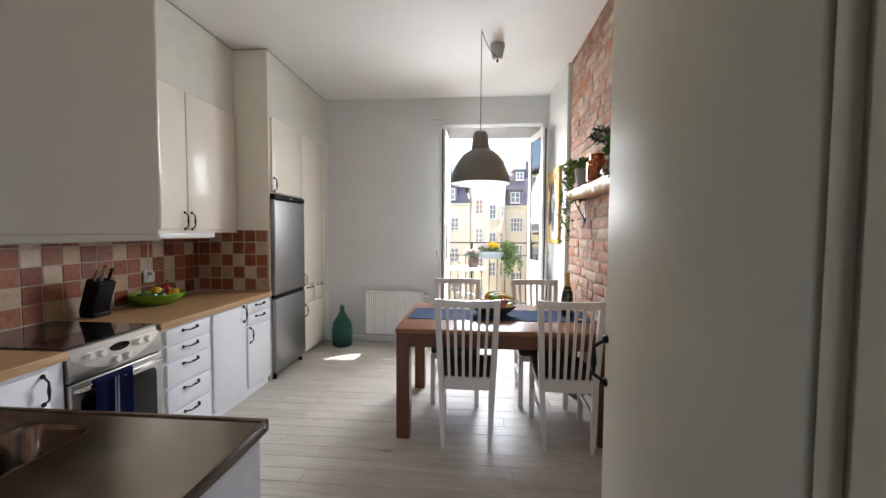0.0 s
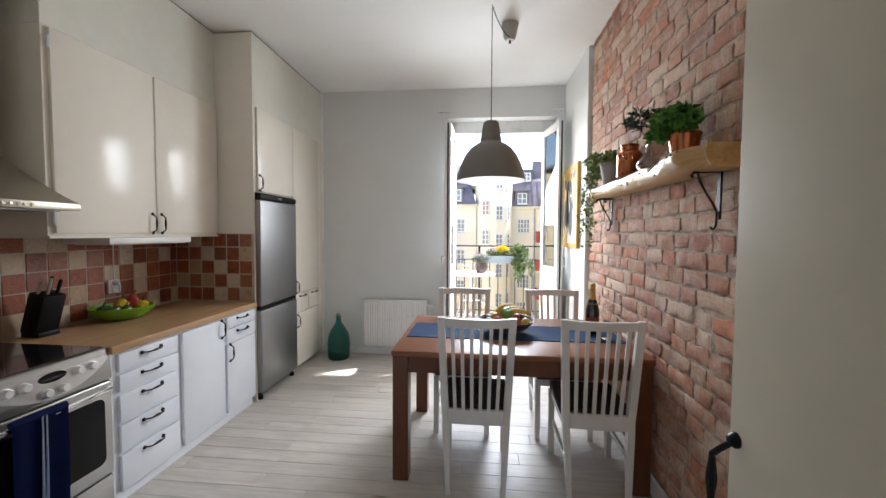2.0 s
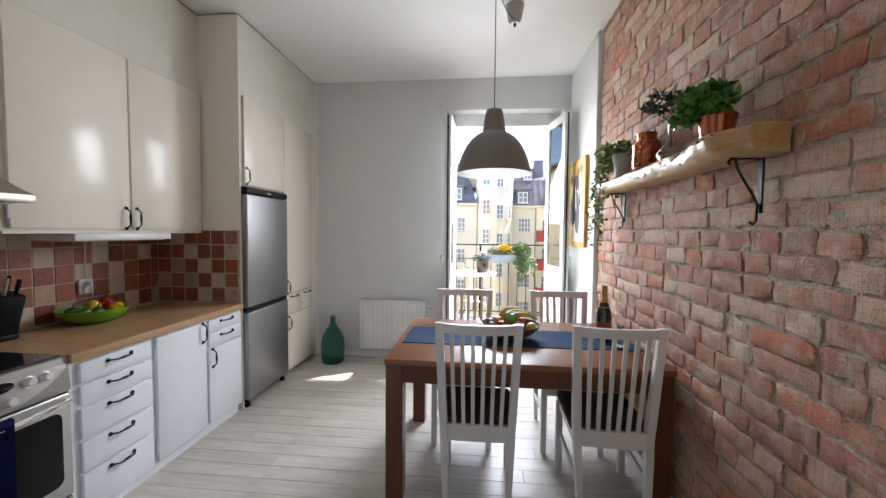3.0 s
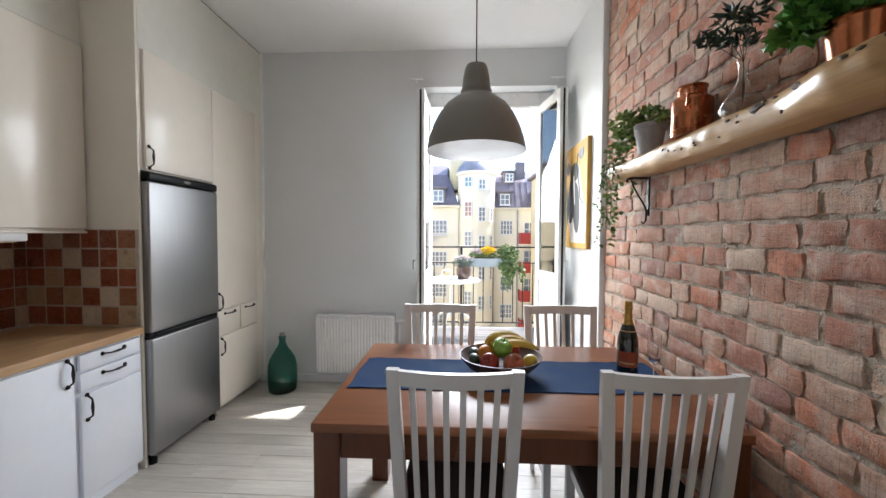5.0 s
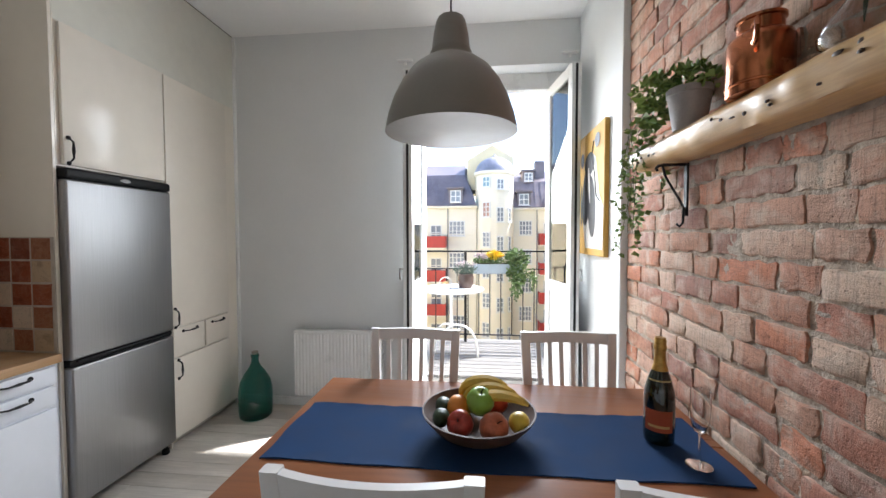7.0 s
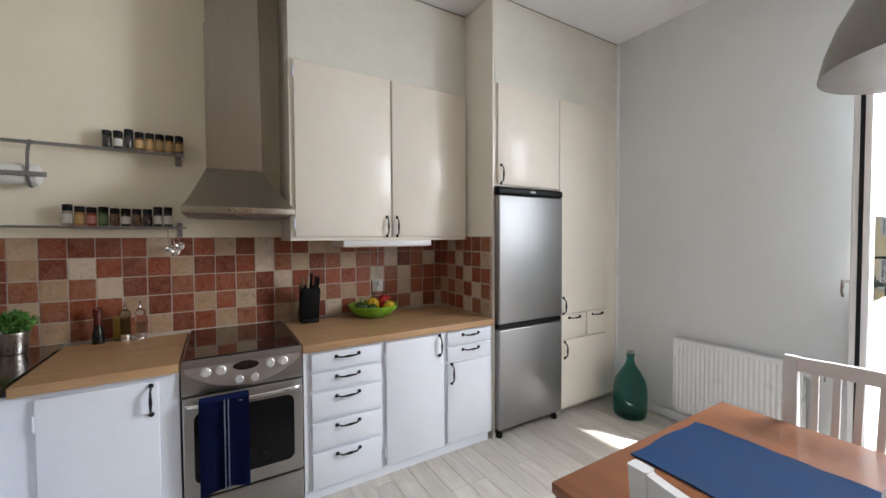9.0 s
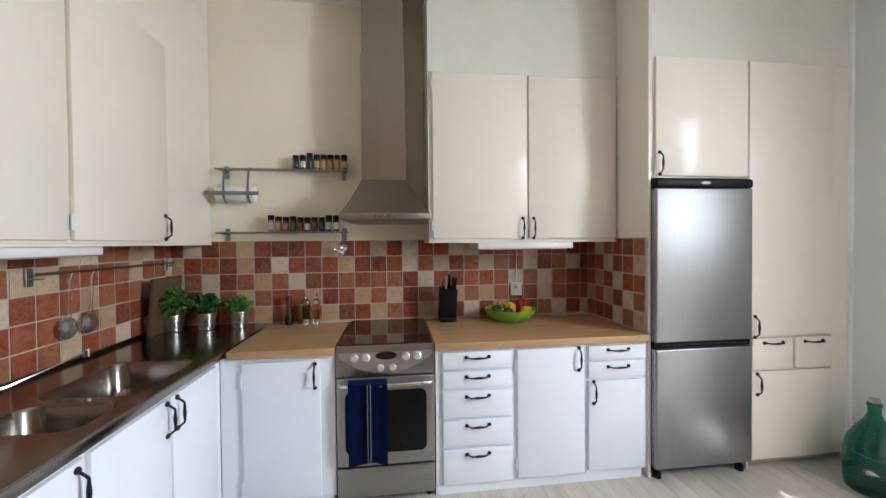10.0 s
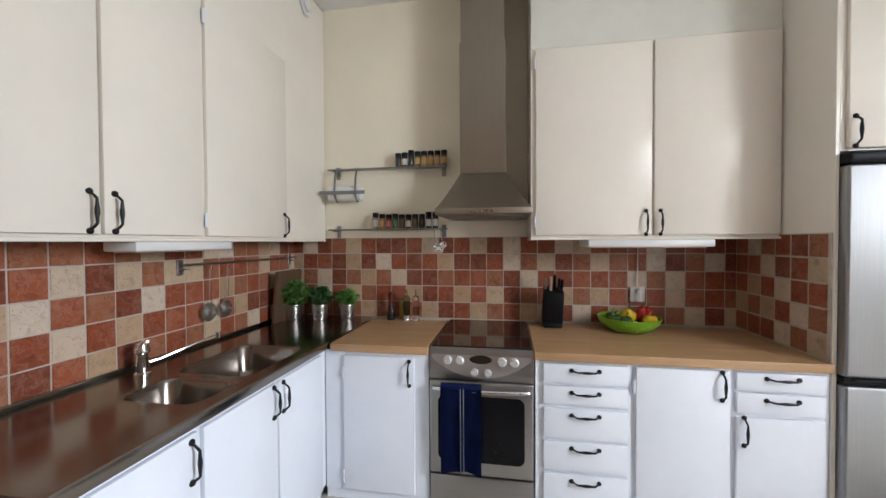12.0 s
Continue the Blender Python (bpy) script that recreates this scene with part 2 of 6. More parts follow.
# peach tone puts the warm bounce off the table into the white
LAMP_WARMED = mat("lamp_white_inside", (0.70, 0.51, 0.41), 0.5, var=0.03)
WHITE_PLASTIC = mat("white_plastic", (0.75, 0.75, 0.74), 0.35, var=0.03)
GREEN_GLASS = solid_glass("green_bottle_glass", (0.085, 0.50, 0.42))
CLEAR_GLASS = solid_glass("clear_glass", (0.97, 0.98, 0.97), 0.01)
OVEN_GLASS = mat("dark_oven_glass", (0.006, 0.006, 0.007), 0.12, var=0.1, bump=0, rvar=0.03)
PANE = glass("window_pane")
for dull, level in ((BLACK, 0.18), (IRON, 0.25), (NAVY, 0.1), (CUSHION, 0.15), (BLUE, 0.15), (GAP, 0.1), (HALL_CREAM, 0.04), (OVEN_GLASS, 0.2), (GLOSS_CREAM, 0.28), (GLOSS_WHITE, 0.35)):
    dull.node_tree.nodes["Principled BSDF"].inputs["Specular IOR Level"].default_value = level


# ---- building blocks ----
def origin(ob):
    at = Vector((0, 0, 0))
    while ob:
        at += ob.location
        ob = ob.parent
    return at


def part(name, bm, material, parent=None, label="", smooth=35):
    """Links a bmesh, made in the world's axes, as one mesh object under a thing or a part."""
    me = bpy.data.meshes.new(name)
    bm.to_mesh(me)
    bm.free()
    if smooth:
        me.shade_smooth()
        me.set_sharp_from_angle(angle=radians(smooth))
    me.materials.append(material)
    ob = new(name, me)
    if parent:
        me.transform(Matrix.Translation(-origin(parent)))
        ob.parent = parent
    if label:
        ob["label"] = label
    return ob


def thing(name, at, label, category, group=""):
    ob = new(name)
    ob.empty_display_size = 0.1
    ob.location = at
    return tagged(ob, label, category, group)


def setting(ob, label, category=""):
    return tagged(ob, label, category or ob.name.split(".")[0].split("_")[0], kind="structure")


def box(bm, lo, hi, bevel=0.0, seg=1):
    r = bmesh.ops.create_cube(bm, size=1)["verts"]
    lo, hi = Vector(lo), Vector(hi)
    for v in r:
        v.co = Vector([lo[i] + (v.co[i] + 0.5) * (hi[i] - lo[i]) for i in range(3)])
    if bevel:
        es = list({e for v in r for e in v.link_edges})
        bmesh.ops.bevel(bm, geom=es, offset=bevel, segments=seg, affect="EDGES", profile=0.5)
    return bm


def cube(lo, hi, bevel=0.0, seg=1):
    return box(bmesh.new(), lo, hi, bevel, seg)


def lathe(bm, prof, at=(0, 0, 0), n=32, turn=None):
    """A body of revolution round z from (radius, height) pairs; turn: a matrix put on it before at."""
    rings = []
    for r, z in prof:
        ring = []
        for i in range(n):
            a = 2 * math.pi * i / n
            co = Vector((r * math.cos(a), r * math.sin(a), z))
            ring.append(bm.verts.new((turn @ co if turn else co) + Vector(at)))
        rings.append(ring)
    for a, b in zip(rings, rings[1:]):
        for i in range(n):
            bm.faces.new((a[i], a[(i + 1) % n], b[(i + 1) % n], b[i]))
    for ring, flip in ((rings[0], True), (rings[-1], False)):
        if (ring[0].co - ring[n // 2].co).length > 1e-5:
            bm.faces.new(ring[::-1] if flip else ring)
    bmesh.ops.remove_doubles(bm, verts=[v for ring in rings for v in ring], dist=1e-5)
    return bm


def tube(bm, pts, radius, n=8):
    """A round bar along points; radius: one number or one for each point."""
    pts = [Vector(p) for p in pts]
    rad = radius if isinstance(radius, (list, tuple)) else [radius] * len(pts)
    rings, side = [], None
    for i, p in enumerate(pts):
        d = (pts[min(i + 1, len(pts) - 1)] - pts[max(i - 1, 0)]).normalized()
        if side is None:
            side = d.orthogonal().normalized()
        side = (side - d * side.dot(d)).normalized()
        up = d.cross(side)
        rings.append([bm.verts.new(p + (side * math.cos(2 * math.pi * k / n) + up * math.sin(2 * math.pi * k / n)) * rad[i]) for k in range(n)])
    for a, b in zip(rings, rings[1:]):
        for k in range(n):
            bm.faces.new((a[k], a[(k + 1) % n], b[(k + 1) % n], b[k]))
    bm.faces.new(rings[0][::-1])
    bm.faces.new(rings[-1])
    return bm


def bar(pts, radius, n=8):
    return tube(bmesh.new(), pts, radius, n)


def arc(a, b, sag, n=10):
    """Points from a to b that bow by the vector sag in the middle."""
    a, b, sag = Vector(a), Vector(b), Vector(sag)
    return [a.lerp(b, i / n) + sag * (4 * (i / n) * (1 - i / n)) for i in range(n + 1)]


def spun(prof, at=(0, 0, 0), n=32, turn=None):
    return lathe(bmesh.new(), prof, at, n, turn)


def share(name, mesh, parent, at, rot=(0, 0, 0), scale=(1, 1, 1)):
    """One more object on a mesh that exists, under parent, at a place of the world."""
    ob = new(name, mesh)
    ob.parent = parent
    ob.location = Vector(at) - origin(parent) if parent else Vector(at)
    ob.rotation_euler, ob.scale = rot, scale
    return ob


def stock(bm, material, name, smooth=35):
    """A mesh kept for share()."""
    me = bpy.data.meshes.new(name)
    bm.to_mesh(me)
    bm.free()
    if smooth:
        me.shade_smooth()
        me.set_sharp_from_angle(angle=radians(smooth))
    me.materials.append(material)
    return me


def blob(bm, at, size, rough=0.05, n=3, seed=0):
    """A rounded lump with an uneven skin."""
    r = bmesh.ops.create_icosphere(bm, subdivisions=n, radius=1)["verts"]
    for v in r:
        k = 1 + rough * noise.noise(v.co * 1.7 + Vector((seed * 3.1, seed * 1.7, 0)))
        v.co = Vector((v.co.x * size[0], v.co.y * size[1], v.co.z * size[2])) * k + Vector(at)
    return bm

# ---- the room ----
XW, XE, XB, YS, YN, TOP = -2.32, 1.155, 1.198, 0.65, 4.96, 3.05   # stove wall, plaster and brick on the other side, sink wall, balcony wall, ceiling

floor = part("floor", cube((-2.5, -1.7, -0.2), (1.4, 4.96, -0.012)), GAP, smooth=0)
setting(floor, "whitewashed pine plank floor with worn dark joints", "floor")
setting(part("ceiling", cube((-2.5, -1.7, TOP), (1.4, 5.3, TOP + 0.2)), CEILING, smooth=0), "plain white painted plaster ceiling", "ceiling")
wall_west = setting(part("wall_west", cube((-2.5, 0.4, -0.2), (XW, 5.3, TOP)), PLASTER_WARM, smooth=0), "cream painted wall behind the stove with a stone tile splashback", "wall")
wall_south = setting(part("wall_south", cube((-2.5, 0.42, -0.2), (-0.41, YS, TOP)), PLASTER, smooth=0), "white wall behind the sink with a stone tile splashback", "wall")

bm = cube((-2.5, YN, -0.2), (-0.13, 5.3, TOP))
box(bm, (1.08, YN, -0.2), (1.4, 5.3, TOP))
box(bm, (-0.13, YN, 2.72), (1.08, 5.3, TOP))
box(bm, (-0.13, YN, -0.2), (1.08, 5.3, 0.06))
setting(part("wall_north", bm, PLASTER, smooth=0), "white plaster wall with a balcony door opening", "wall")

bm = cube((XE, 4.07, -0.2), (1.4, YN, TOP), 0.006, 2)
wall_east = setting(part("wall_east", bm, PLASTER, smooth=0), "white plaster wall beside the exposed brick", "wall")
# mortar bed behind the bricks, lumpy
bm = bmesh.new()
nu, nv = 260, 240
grid = [[bm.verts.new((XB - 0.0015 + 0.005 * noise.noise(Vector((0, i * 0.3, j * 0.3))) + 0.0045 * noise.noise(Vector((5, i * 0.8, j * 0.8))), 0.55 + 3.53 * i / nu, TOP * j / nv)) for j in range(nv + 1)] for i in range(nu + 1)]
for i in range(nu):
    for j in range(nv):
        bm.faces.new((grid[i][j], grid[i][j + 1], grid[i + 1][j + 1], grid[i + 1][j]))
brick_wall = setting(part("wall_brick", bm, MORTAR, smooth=60), "exposed old red brick wall with rough lime mortar", "brick wall")
setting(part("wall_brick_back", cube((1.25, -1.7, -0.2), (1.4, 4.1, TOP)), PLASTER, smooth=0), "plain wall core", "wall")
bm = cube((1.168, 1.18, 0), (1.186, 4.07, 0.105), 0.004)
setting(part("baseboard", bm, TRIM), "white painted baseboard under the brick wall", "baseboard")
bm = cube((-1.66, YN - 0.014, 0), (-0.14, YN, 0.07), 0.003)
setting(part("baseboard", bm, TRIM), "low white baseboard under the radiator", "baseboard")
bm = cube((XE - 0.014, 4.08, 0), (XE, YN - 0.015, 0.09), 0.003)
setting(part("baseboard", bm, TRIM), "white baseboard beside the balcony door", "baseboard")
# the hall behind, closed and unseen; its window opening is added for fill light
bm = cube((-1.2, -1.7, -0.2), (-1.05, 0.42, TOP))
box(bm, (-1.05, -1.85, -0.2), (1.25, -1.7, 1.15))
box(bm, (-1.05, -1.85, 2.05), (1.25, -1.7, TOP))
box(bm, (-1.05, -1.85, 1.15), (-0.1, -1.7, 2.05))
box(bm, (0.65, -1.85, 1.15), (1.25, -1.7, 2.05))
setting(part("wall_hall", bm, PLASTER, smooth=0), "plain white unseen hall wall with an opening added for fill light", "wall")
bm = cube((-0.41, 0.42, 2.15), (0.585, YS, TOP))
box(bm, (0.585, 0.42, -0.2), (1.25, 0.575, TOP))
setting(part("wall_doorway", bm, HALL_CREAM, smooth=0), "painted wall over and beside the kitchen doorway, warm hall light in its cream colour", "wall")
bm = cube((0.566, 0.40, 0), (0.585, 0.584, 2.15), 0.004)
box(bm, (-0.41, 0.40, 2.13), (0.566, 0.60, 2.15), 0.004)
setting(part("trim", bm, HALL_CREAM), "painted doorway lining with warm hall light in its cream colour", "trim")

# ---- tall units along the stove wall ----
FX = -1.62   # face of the tall units


def pull(length=0.125):
    """Black bow handle along z, feet at x = 0, bowing to +x."""
    bm = bmesh.new()
    h = length / 2
    pts, rad = [], []
    for i in range(17):
        u = i / 16
        z = -h + 2 * h * u
        out = 0.03 * min(1, math.sin(math.pi * u) * 1.9) if 0 < u < 1 else 0
        pts.append((out, 0, z))
        rad.append(0.0042 + 0.003 * math.exp(-((u - 0.5) / 0.16) ** 2))
    tube(bm, pts, rad, 8)
    for s in (-1, 1):
        lathe(bm, [(0.0, -0.002), (0.0105, 0.0), (0.0105, 0.004), (0.006, 0.010), (0.0, 0.012)], (0, 0, s * h), 12, Matrix.Rotation(radians(90), 3, "Y"))
    return bm


PULL = stock(pull(), IRON, "pull")


def hinge_mesh():
    bm = cube((0, -0.006, -0.03), (0.006, 0.006, 0.03), 0.001)
    tube(bm, [(0.005, 0, -0.032), (0.005, 0, 0.032)], 0.004, 8)
    return bm


HINGE = stock(hinge_mesh(), GLOSS_WHITE, "hinge")
UPRIGHT, ACROSS = (0, 0, 0), (radians(90), 0, 0)


def front(unit, name, lo, hi, face, axis="x", material=None, handles=(), hinges=(), thick=0.019):
    """A door or drawer front on a unit's face. lo, hi: (along, height); handles: (along, height, upright?)."""
    m = material or GLOSS_WHITE
    a, b = min(lo[0], hi[0]), max(lo[0], hi[0])
    if axis == "x":
        bm = cube((face, a, lo[1]), (face + thick, b, hi[1]), 0.004, 2)
    else:
        bm = cube((a, face, lo[1]), (b, face + thick, hi[1]), 0.004, 2)
    d = part(name, bm, m, unit)
    for u, z, up in handles:
        if axis == "x":
            share("handle", PULL, d, (face + thick, u, z), UPRIGHT if up else ACROSS)["label"] = "black iron bow handle"
        else:
            share("handle", PULL, d, (u, face + thick, z), (0, 0, radians(90)) if up else (radians(90), 0, radians(90)))["label"] = "black iron bow handle"
    for u, z in hinges:
        if axis == "x":
            share("hinge", HINGE, d, (face + thick * 0.6, u, z))
        else:
            share("hinge", HINGE, d, (u, face + thick * 0.6, z), (0, 0, radians(90)))
    return d


tall = thing("tall_cupboard", (-1.95, 4.25, 0), "cream gloss-painted built-in tall cupboard round the fridge, closed", "cupboard")
bm = cube((-2.315, 3.583, 0), (FX, 3.600, TOP - 0.012), 0.002)      # side panel
box(bm, (-2.315, 4.226, 0.0), (FX, 4.241, 2.475), 0.002)
box(bm, (-2.315, 4.241, 0.055), (FX, YN - 0.004, 2.455))
box(bm, (-2.315, 3.600, 1.757), (FX, 4.226, 2.455))
part("body", bm, GLOSS_CREAM, tall, smooth=0)
part("fascia", cube((-2.315, 3.600, 2.455), (FX, YN - 0.004, TOP - 0.012), 0.002), FASCIA, tall, "white painted board over the doors", smooth=0)
# dark strip painted in for the shadow line under the ceiling
part("top_packing", cube((-2.315, 3.600, TOP - 0.012), (FX - 0.008, YN - 0.004, TOP - 0.001)), GAP, tall, smooth=0)
part("plinth", cube((-2.295, 4.241, 0.0), (FX - 0.045, YN - 0.004, 0.055)), PLINTH, tall, smooth=0)
part("end_strip", cube((FX - 0.02, 4.925, 0.0), (FX + 0.016, YN - 0.003, TOP - 0.012), 0.003), TRIM, tall, "white painted cover strip in the corner")
front(tall, "door", (3.618, 1.765), (4.211, 2.449), FX, material=GLOSS_CREAM, handles=((3.640, 1.835, True),))
front(tall, "door", (4.222, 0.808), (4.800, 2.449), FX, material=GLOSS_CREAM, handles=((4.262, 0.868, True),), thick=0.017)
front(tall, "drawer", (4.246, 0.608), (4.528, 0.796), FX, material=GLOSS_CREAM, handles=((4.39, 0.768, False),), thick=0.017)
front(tall, "drawer", (4.543, 0.608), (4.800, 0.796), FX, material=GLOSS_CREAM, handles=((4.67, 0.768, False),), thick=0.017)
front(tall, "door", (4.246, 0.06), (4.800, 0.595), FX, material=GLOSS_CREAM, handles=((4.28, 0.52, True),), thick=0.017)

tall.location.y += 0.01

upper = thing("wall_cabinet", (-2.145, 2.95, 1.4), "cream gloss-painted wall cabinet with two closed doors", "cabinet")
part("body", cube((-2.315, 2.345, 1.400), (-1.942, 3.592, 2.455), 0.002), GLOSS_CREAM, upper, smooth=0)
part("fascia", cube((-2.315, 2.345, 2.455), (-1.942, 3.592, TOP - 0.012), 0.002), FASCIA, upper, "white painted board over the doors", smooth=0)
# the same dark strip, shade of the ceiling gap put into its colour
part("top_packing", cube((-2.315, 2.353, TOP - 0.012), (-1.950, 3.592, TOP - 0.001)), GAP, upper, smooth=0)
part("bottom_rail", cube((-2.315, 2.342, 1.387), (-1.927, 3.592, 1.400), 0.002), GLOSS_CREAM, upper)
front(upper, "door", (2.372, 1.413), (2.975, 2.446), -1.942, material=GLOSS_CREAM, handles=((2.945, 1.478, True),), hinges=((2.367, 1.49), (2.367, 2.372)))
front(upper, "door", (2.987, 1.413), (3.582, 2.446), -1.942, material=GLOSS_CREAM, handles=((3.017, 1.478, True),))
lampbox = thing("cabinet_light", (-2.0, 2.94, 1.36), "white strip light box under the wall cabinet, off", "light")
part("housing", cube((-2.235, 2.655, 1.347), (-1.93, 3.287, 1.387), 0.006, 2), WHITE_PLASTIC, lampbox)
part("diffuser", cube((-2.195, 2.685, 1.341), (-1.95, 3.257, 1.348), 0.002), LAMP_WARMED, lampbox)

# ---- base units, stove side ----
BX = -1.63   # carcass face; fronts stand 19 mm proud


def base_unit(y0, y1, words, plinth_to=None):
    u = thing("base_cabinet", (-1.9, (y0 + y1) / 2, 0), words, "cabinet", "base cabinets")
    part("body", cube((-2.305, y0, 0.056), (BX, y1, 0.807), 0.002), GLOSS_WHITE, u, smooth=0)
    part("plinth", cube((-2.285, y0, 0), (BX - 0.012, plinth_to or y1, 0.056)), GLOSS_WHITE, u, smooth=0)
    return u


drawers = base_unit(2.346, 2.787, "white gloss-painted base cabinet with five closed drawers")
for lo, hi in ((0.066, 0.258), (0.274, 0.416), (0.432, 0.576), (0.594, 0.684), (0.698, 0.791)):
    front(drawers, "drawer", (2.385, lo), (2.768, hi), BX, handles=((2.577, hi - 0.028, False),))
single = base_unit(2.787, 3.207, "white gloss-painted base cabinet with one closed door")
front(single, "door", (2.804, 0.07), (3.194, 0.792), BX, handles=((3.162, 0.725, True),), hinges=((2.796, 0.15), (2.796, 0.70)))
mixed = base_unit(3.207, 3.591, "white gloss-painted base cabinet with two small drawers over a door", 3.565)
front(mixed, "drawer", (3.222, 0.712), (3.568, 0.792), BX, handles=((3.40, 0.769, False),))
front(mixed, "drawer", (3.222, 0.610), (3.568, 0.700), BX, handles=((3.40, 0.672, False),))
front(mixed, "door", (3.222, 0.08), (3.568, 0.592), BX, handles=((3.25, 0.528, True),))
corner = base_unit(1.246, 1.815, "white gloss-painted corner base cabinet with one closed door", 1.80)
front(corner, "door", (1.358, 0.072), (1.742, 0.784), BX, handles=((1.716, 0.705, True),), hinges=((1.353, 0.14), (1.353, 0.69)))

# butcher-block tops, glued up from staves
rs = random.Random(3)
STAVES = {L: stock(cube((-0.0234, 0, 0), (0.0234, L - 0.0004, 0.038), 0.0007), BLOCK, "stave") for L in (0.275, 0.366, 0.55)}
for lo, hi, words in ((2.343, 3.5915, "long oiled beech butcher-block worktop on the white cabinets"), (1.287, 1.816, "short oiled beech butcher-block worktop between sink and stove")):
    w = thing("worktop", (-1.9, (lo + hi) / 2, 0.807), words, "worktop")
    part("edge_strip", cube((-1.612, lo, 0.8055), (-1.604, hi, 0.8455), 0.003, 2), BLOCK, w)
    for k in range(14):
        x = -1.6355 - k * 0.0469
        y = lo
        while y < hi - 0.01:
            L = rs.choice((0.275, 0.366, 0.55))
            left = hi - y
            L2 = min(L, left)
            share("stave", STAVES[L], w, (x, y, 0.807 + rs.uniform(-0.00015, 0.00015)), (0, 0, 0), (1, L2 / L, 1))
            y += L2

# ---- sink side ----
SY = 1.245
for nm, x0, x1, doors, words in (
    ("base_cabinet", -1.628, -0.775, (((-1.174, -0.786), (-1.147, 0.72)), ((-1.560, -1.186), (-1.213, 0.72))), "white gloss-painted sink cabinet with two closed doors"),
    ("base_cabinet", -0.775, -0.365, (((-0.766, -0.395), (-0.736, 0.71)),), "white gloss-painted end base cabinet with one closed door"),
):
    u = thing(nm, ((x0 + x1) / 2, 0.95, 0), words, "cabinet", "base cabinets")
    part("body", cube((x0, 0.66, 0.07), (x1, SY, 0.66), 0.002), GLOSS_WHITE, u, smooth=0)
    part("top_rail", cube((x0, SY - 0.02, 0.66), (x1, SY, 0.822)), GLOSS_WHITE, u, smooth=0)
    part("plinth", cube((x0, 0.66, 0), (x1, SY - 0.03, 0.07)), GLOSS_WHITE, u, smooth=0)
    for (d0, d1), (hx, hz) in doors:
        front(u, "door", (d0, 0.085), (d1, 0.795), SY, axis="y", handles=((hx, hz, True),))
side = part("end_panel", cube((-0.365, 0.66, 0.0), (-0.352, SY, 0.822), 0.002), GLOSS_WHITE)
tagged(side, "white painted end panel of the sink cabinets", "panel")

# steel counter with two pressed bowls
sink = thing("sink_counter", (-1.3, 0.93, 0.86), "brushed steel counter with two pressed sink bowls", "sink")
CT = 0.852
bowls = ((-1.50, 0.855, -1.065, 1.215, 0.16), (-1.03, 0.895, -0.80, 1.215, 0.13))
xs = sorted({-2.308, -0.345, -1.50, -1.065, -1.03, -0.80})
ys = sorted({0.662, 1.280, 0.855, 0.895, 1.215})
bm = bmesh.new()
vs = {}


def vert(x, y, z):
    k = (round(x, 4), round(y, 4), round(z, 4))
    if k not in vs:
        vs[k] = bm.verts.new((x, y, z))
    return vs[k]


for x0, x1 in zip(xs, xs[1:]):
    for y0, y1 in zip(ys, ys[1:]):
        if not any(b[0] <= x0 and x1 <= b[2] and b[1] <= y0 and y1 <= b[3] for b in bowls):
            bm.faces.new([vert(*p, CT) for p in ((x0, y0), (x1, y0), (x1, y1), (x0, y1))])
part("sheet", bm, STEEL_FLAT, sink, smooth=0)
bm = bmesh.new()


def rounded(x0, y0, x1, y1, r, n=6):
    pts = []
    for cx, cy, a0 in ((x1 - r, y1 - r, 0), (x0 + r, y1 - r, 90), (x0 + r, y0 + r, 180), (x1 - r, y0 + r, 270)):
        for i in range(n + 1):
            a = radians(a0 + 90 * i / n)
            pts.append((cx + r * math.cos(a), cy + r * math.sin(a)))
    return pts


for x0, y0, x1, y1, deep in bowls:
    bm = bmesh.new()
    loops = []
    rect = rounded(x0, y0, x1, y1, 0.0005)
    loops.append([bm.verts.new((x, y, CT)) for x, y in rect])
    for inset, z, r in ((0.006, -0.001, 0.06), (0.012, -0.012, 0.06), (0.018, -deep * 0.75, 0.06), (0.03, -deep * 0.93, 0.06), (0.06, -deep, 0.05)):
        loops.append([bm.verts.new((x, y, CT + z)) for x, y in rounded(x0 + inset, y0 + inset, x1 - inset, y1 - inset, r)])
    for a, b in zip(loops, loops[1:]):
        for i in range(len(a)):
            j = (i + 1) % len(a)
            bm.faces.new((a[i], a[j], b[j], b[i]))
    bm.faces.new(loops[-1])
    lathe(bm, [(0.0, 0.003), (0.035, 0.003), (0.042, 0.0)], ((x0 + x1) / 2, (y0 + y1) / 2, CT - deep + 0.001), 20)
    bmesh.ops.recalc_face_normals(bm, faces=bm.faces)
    part("bowl", bm, STEEL_FLAT, sink, "deep pressed steel sink bowl", 50)
bm = cube((-1.604, 1.272, CT - 0.032), (-0.345, 1.284, CT + 0.006), 0.004, 2)
box(bm, (-0.357, 0.662, CT - 0.032), (-0.345, 1.2715, CT + 0.006), 0.004, 2)
part("rim", bm, STEEL_FLAT, sink, "raised rolled steel rim")
part("back_lip", cube((-2.308, 0.657, CT + 0.0005), (-0.345, 0.667, CT + 0.02), 0.003, 2), STEEL_FLAT, sink)

TX, TY = -1.03, 0.765
tap = thing("kitchen_tap", (TX, TY, CT), "chrome single-lever kitchen tap with a long thin spout", "tap")
part("body", spun([(0.0, 0), (0.03, 0), (0.03, 0.006), (0.023, 0.012), (0.022, 0.085), (0.026, 0.09), (0.026, 0.105), (0.019, 0.125), (0.0, 0.13)], (TX, TY, CT), 24), CHROME, tap)
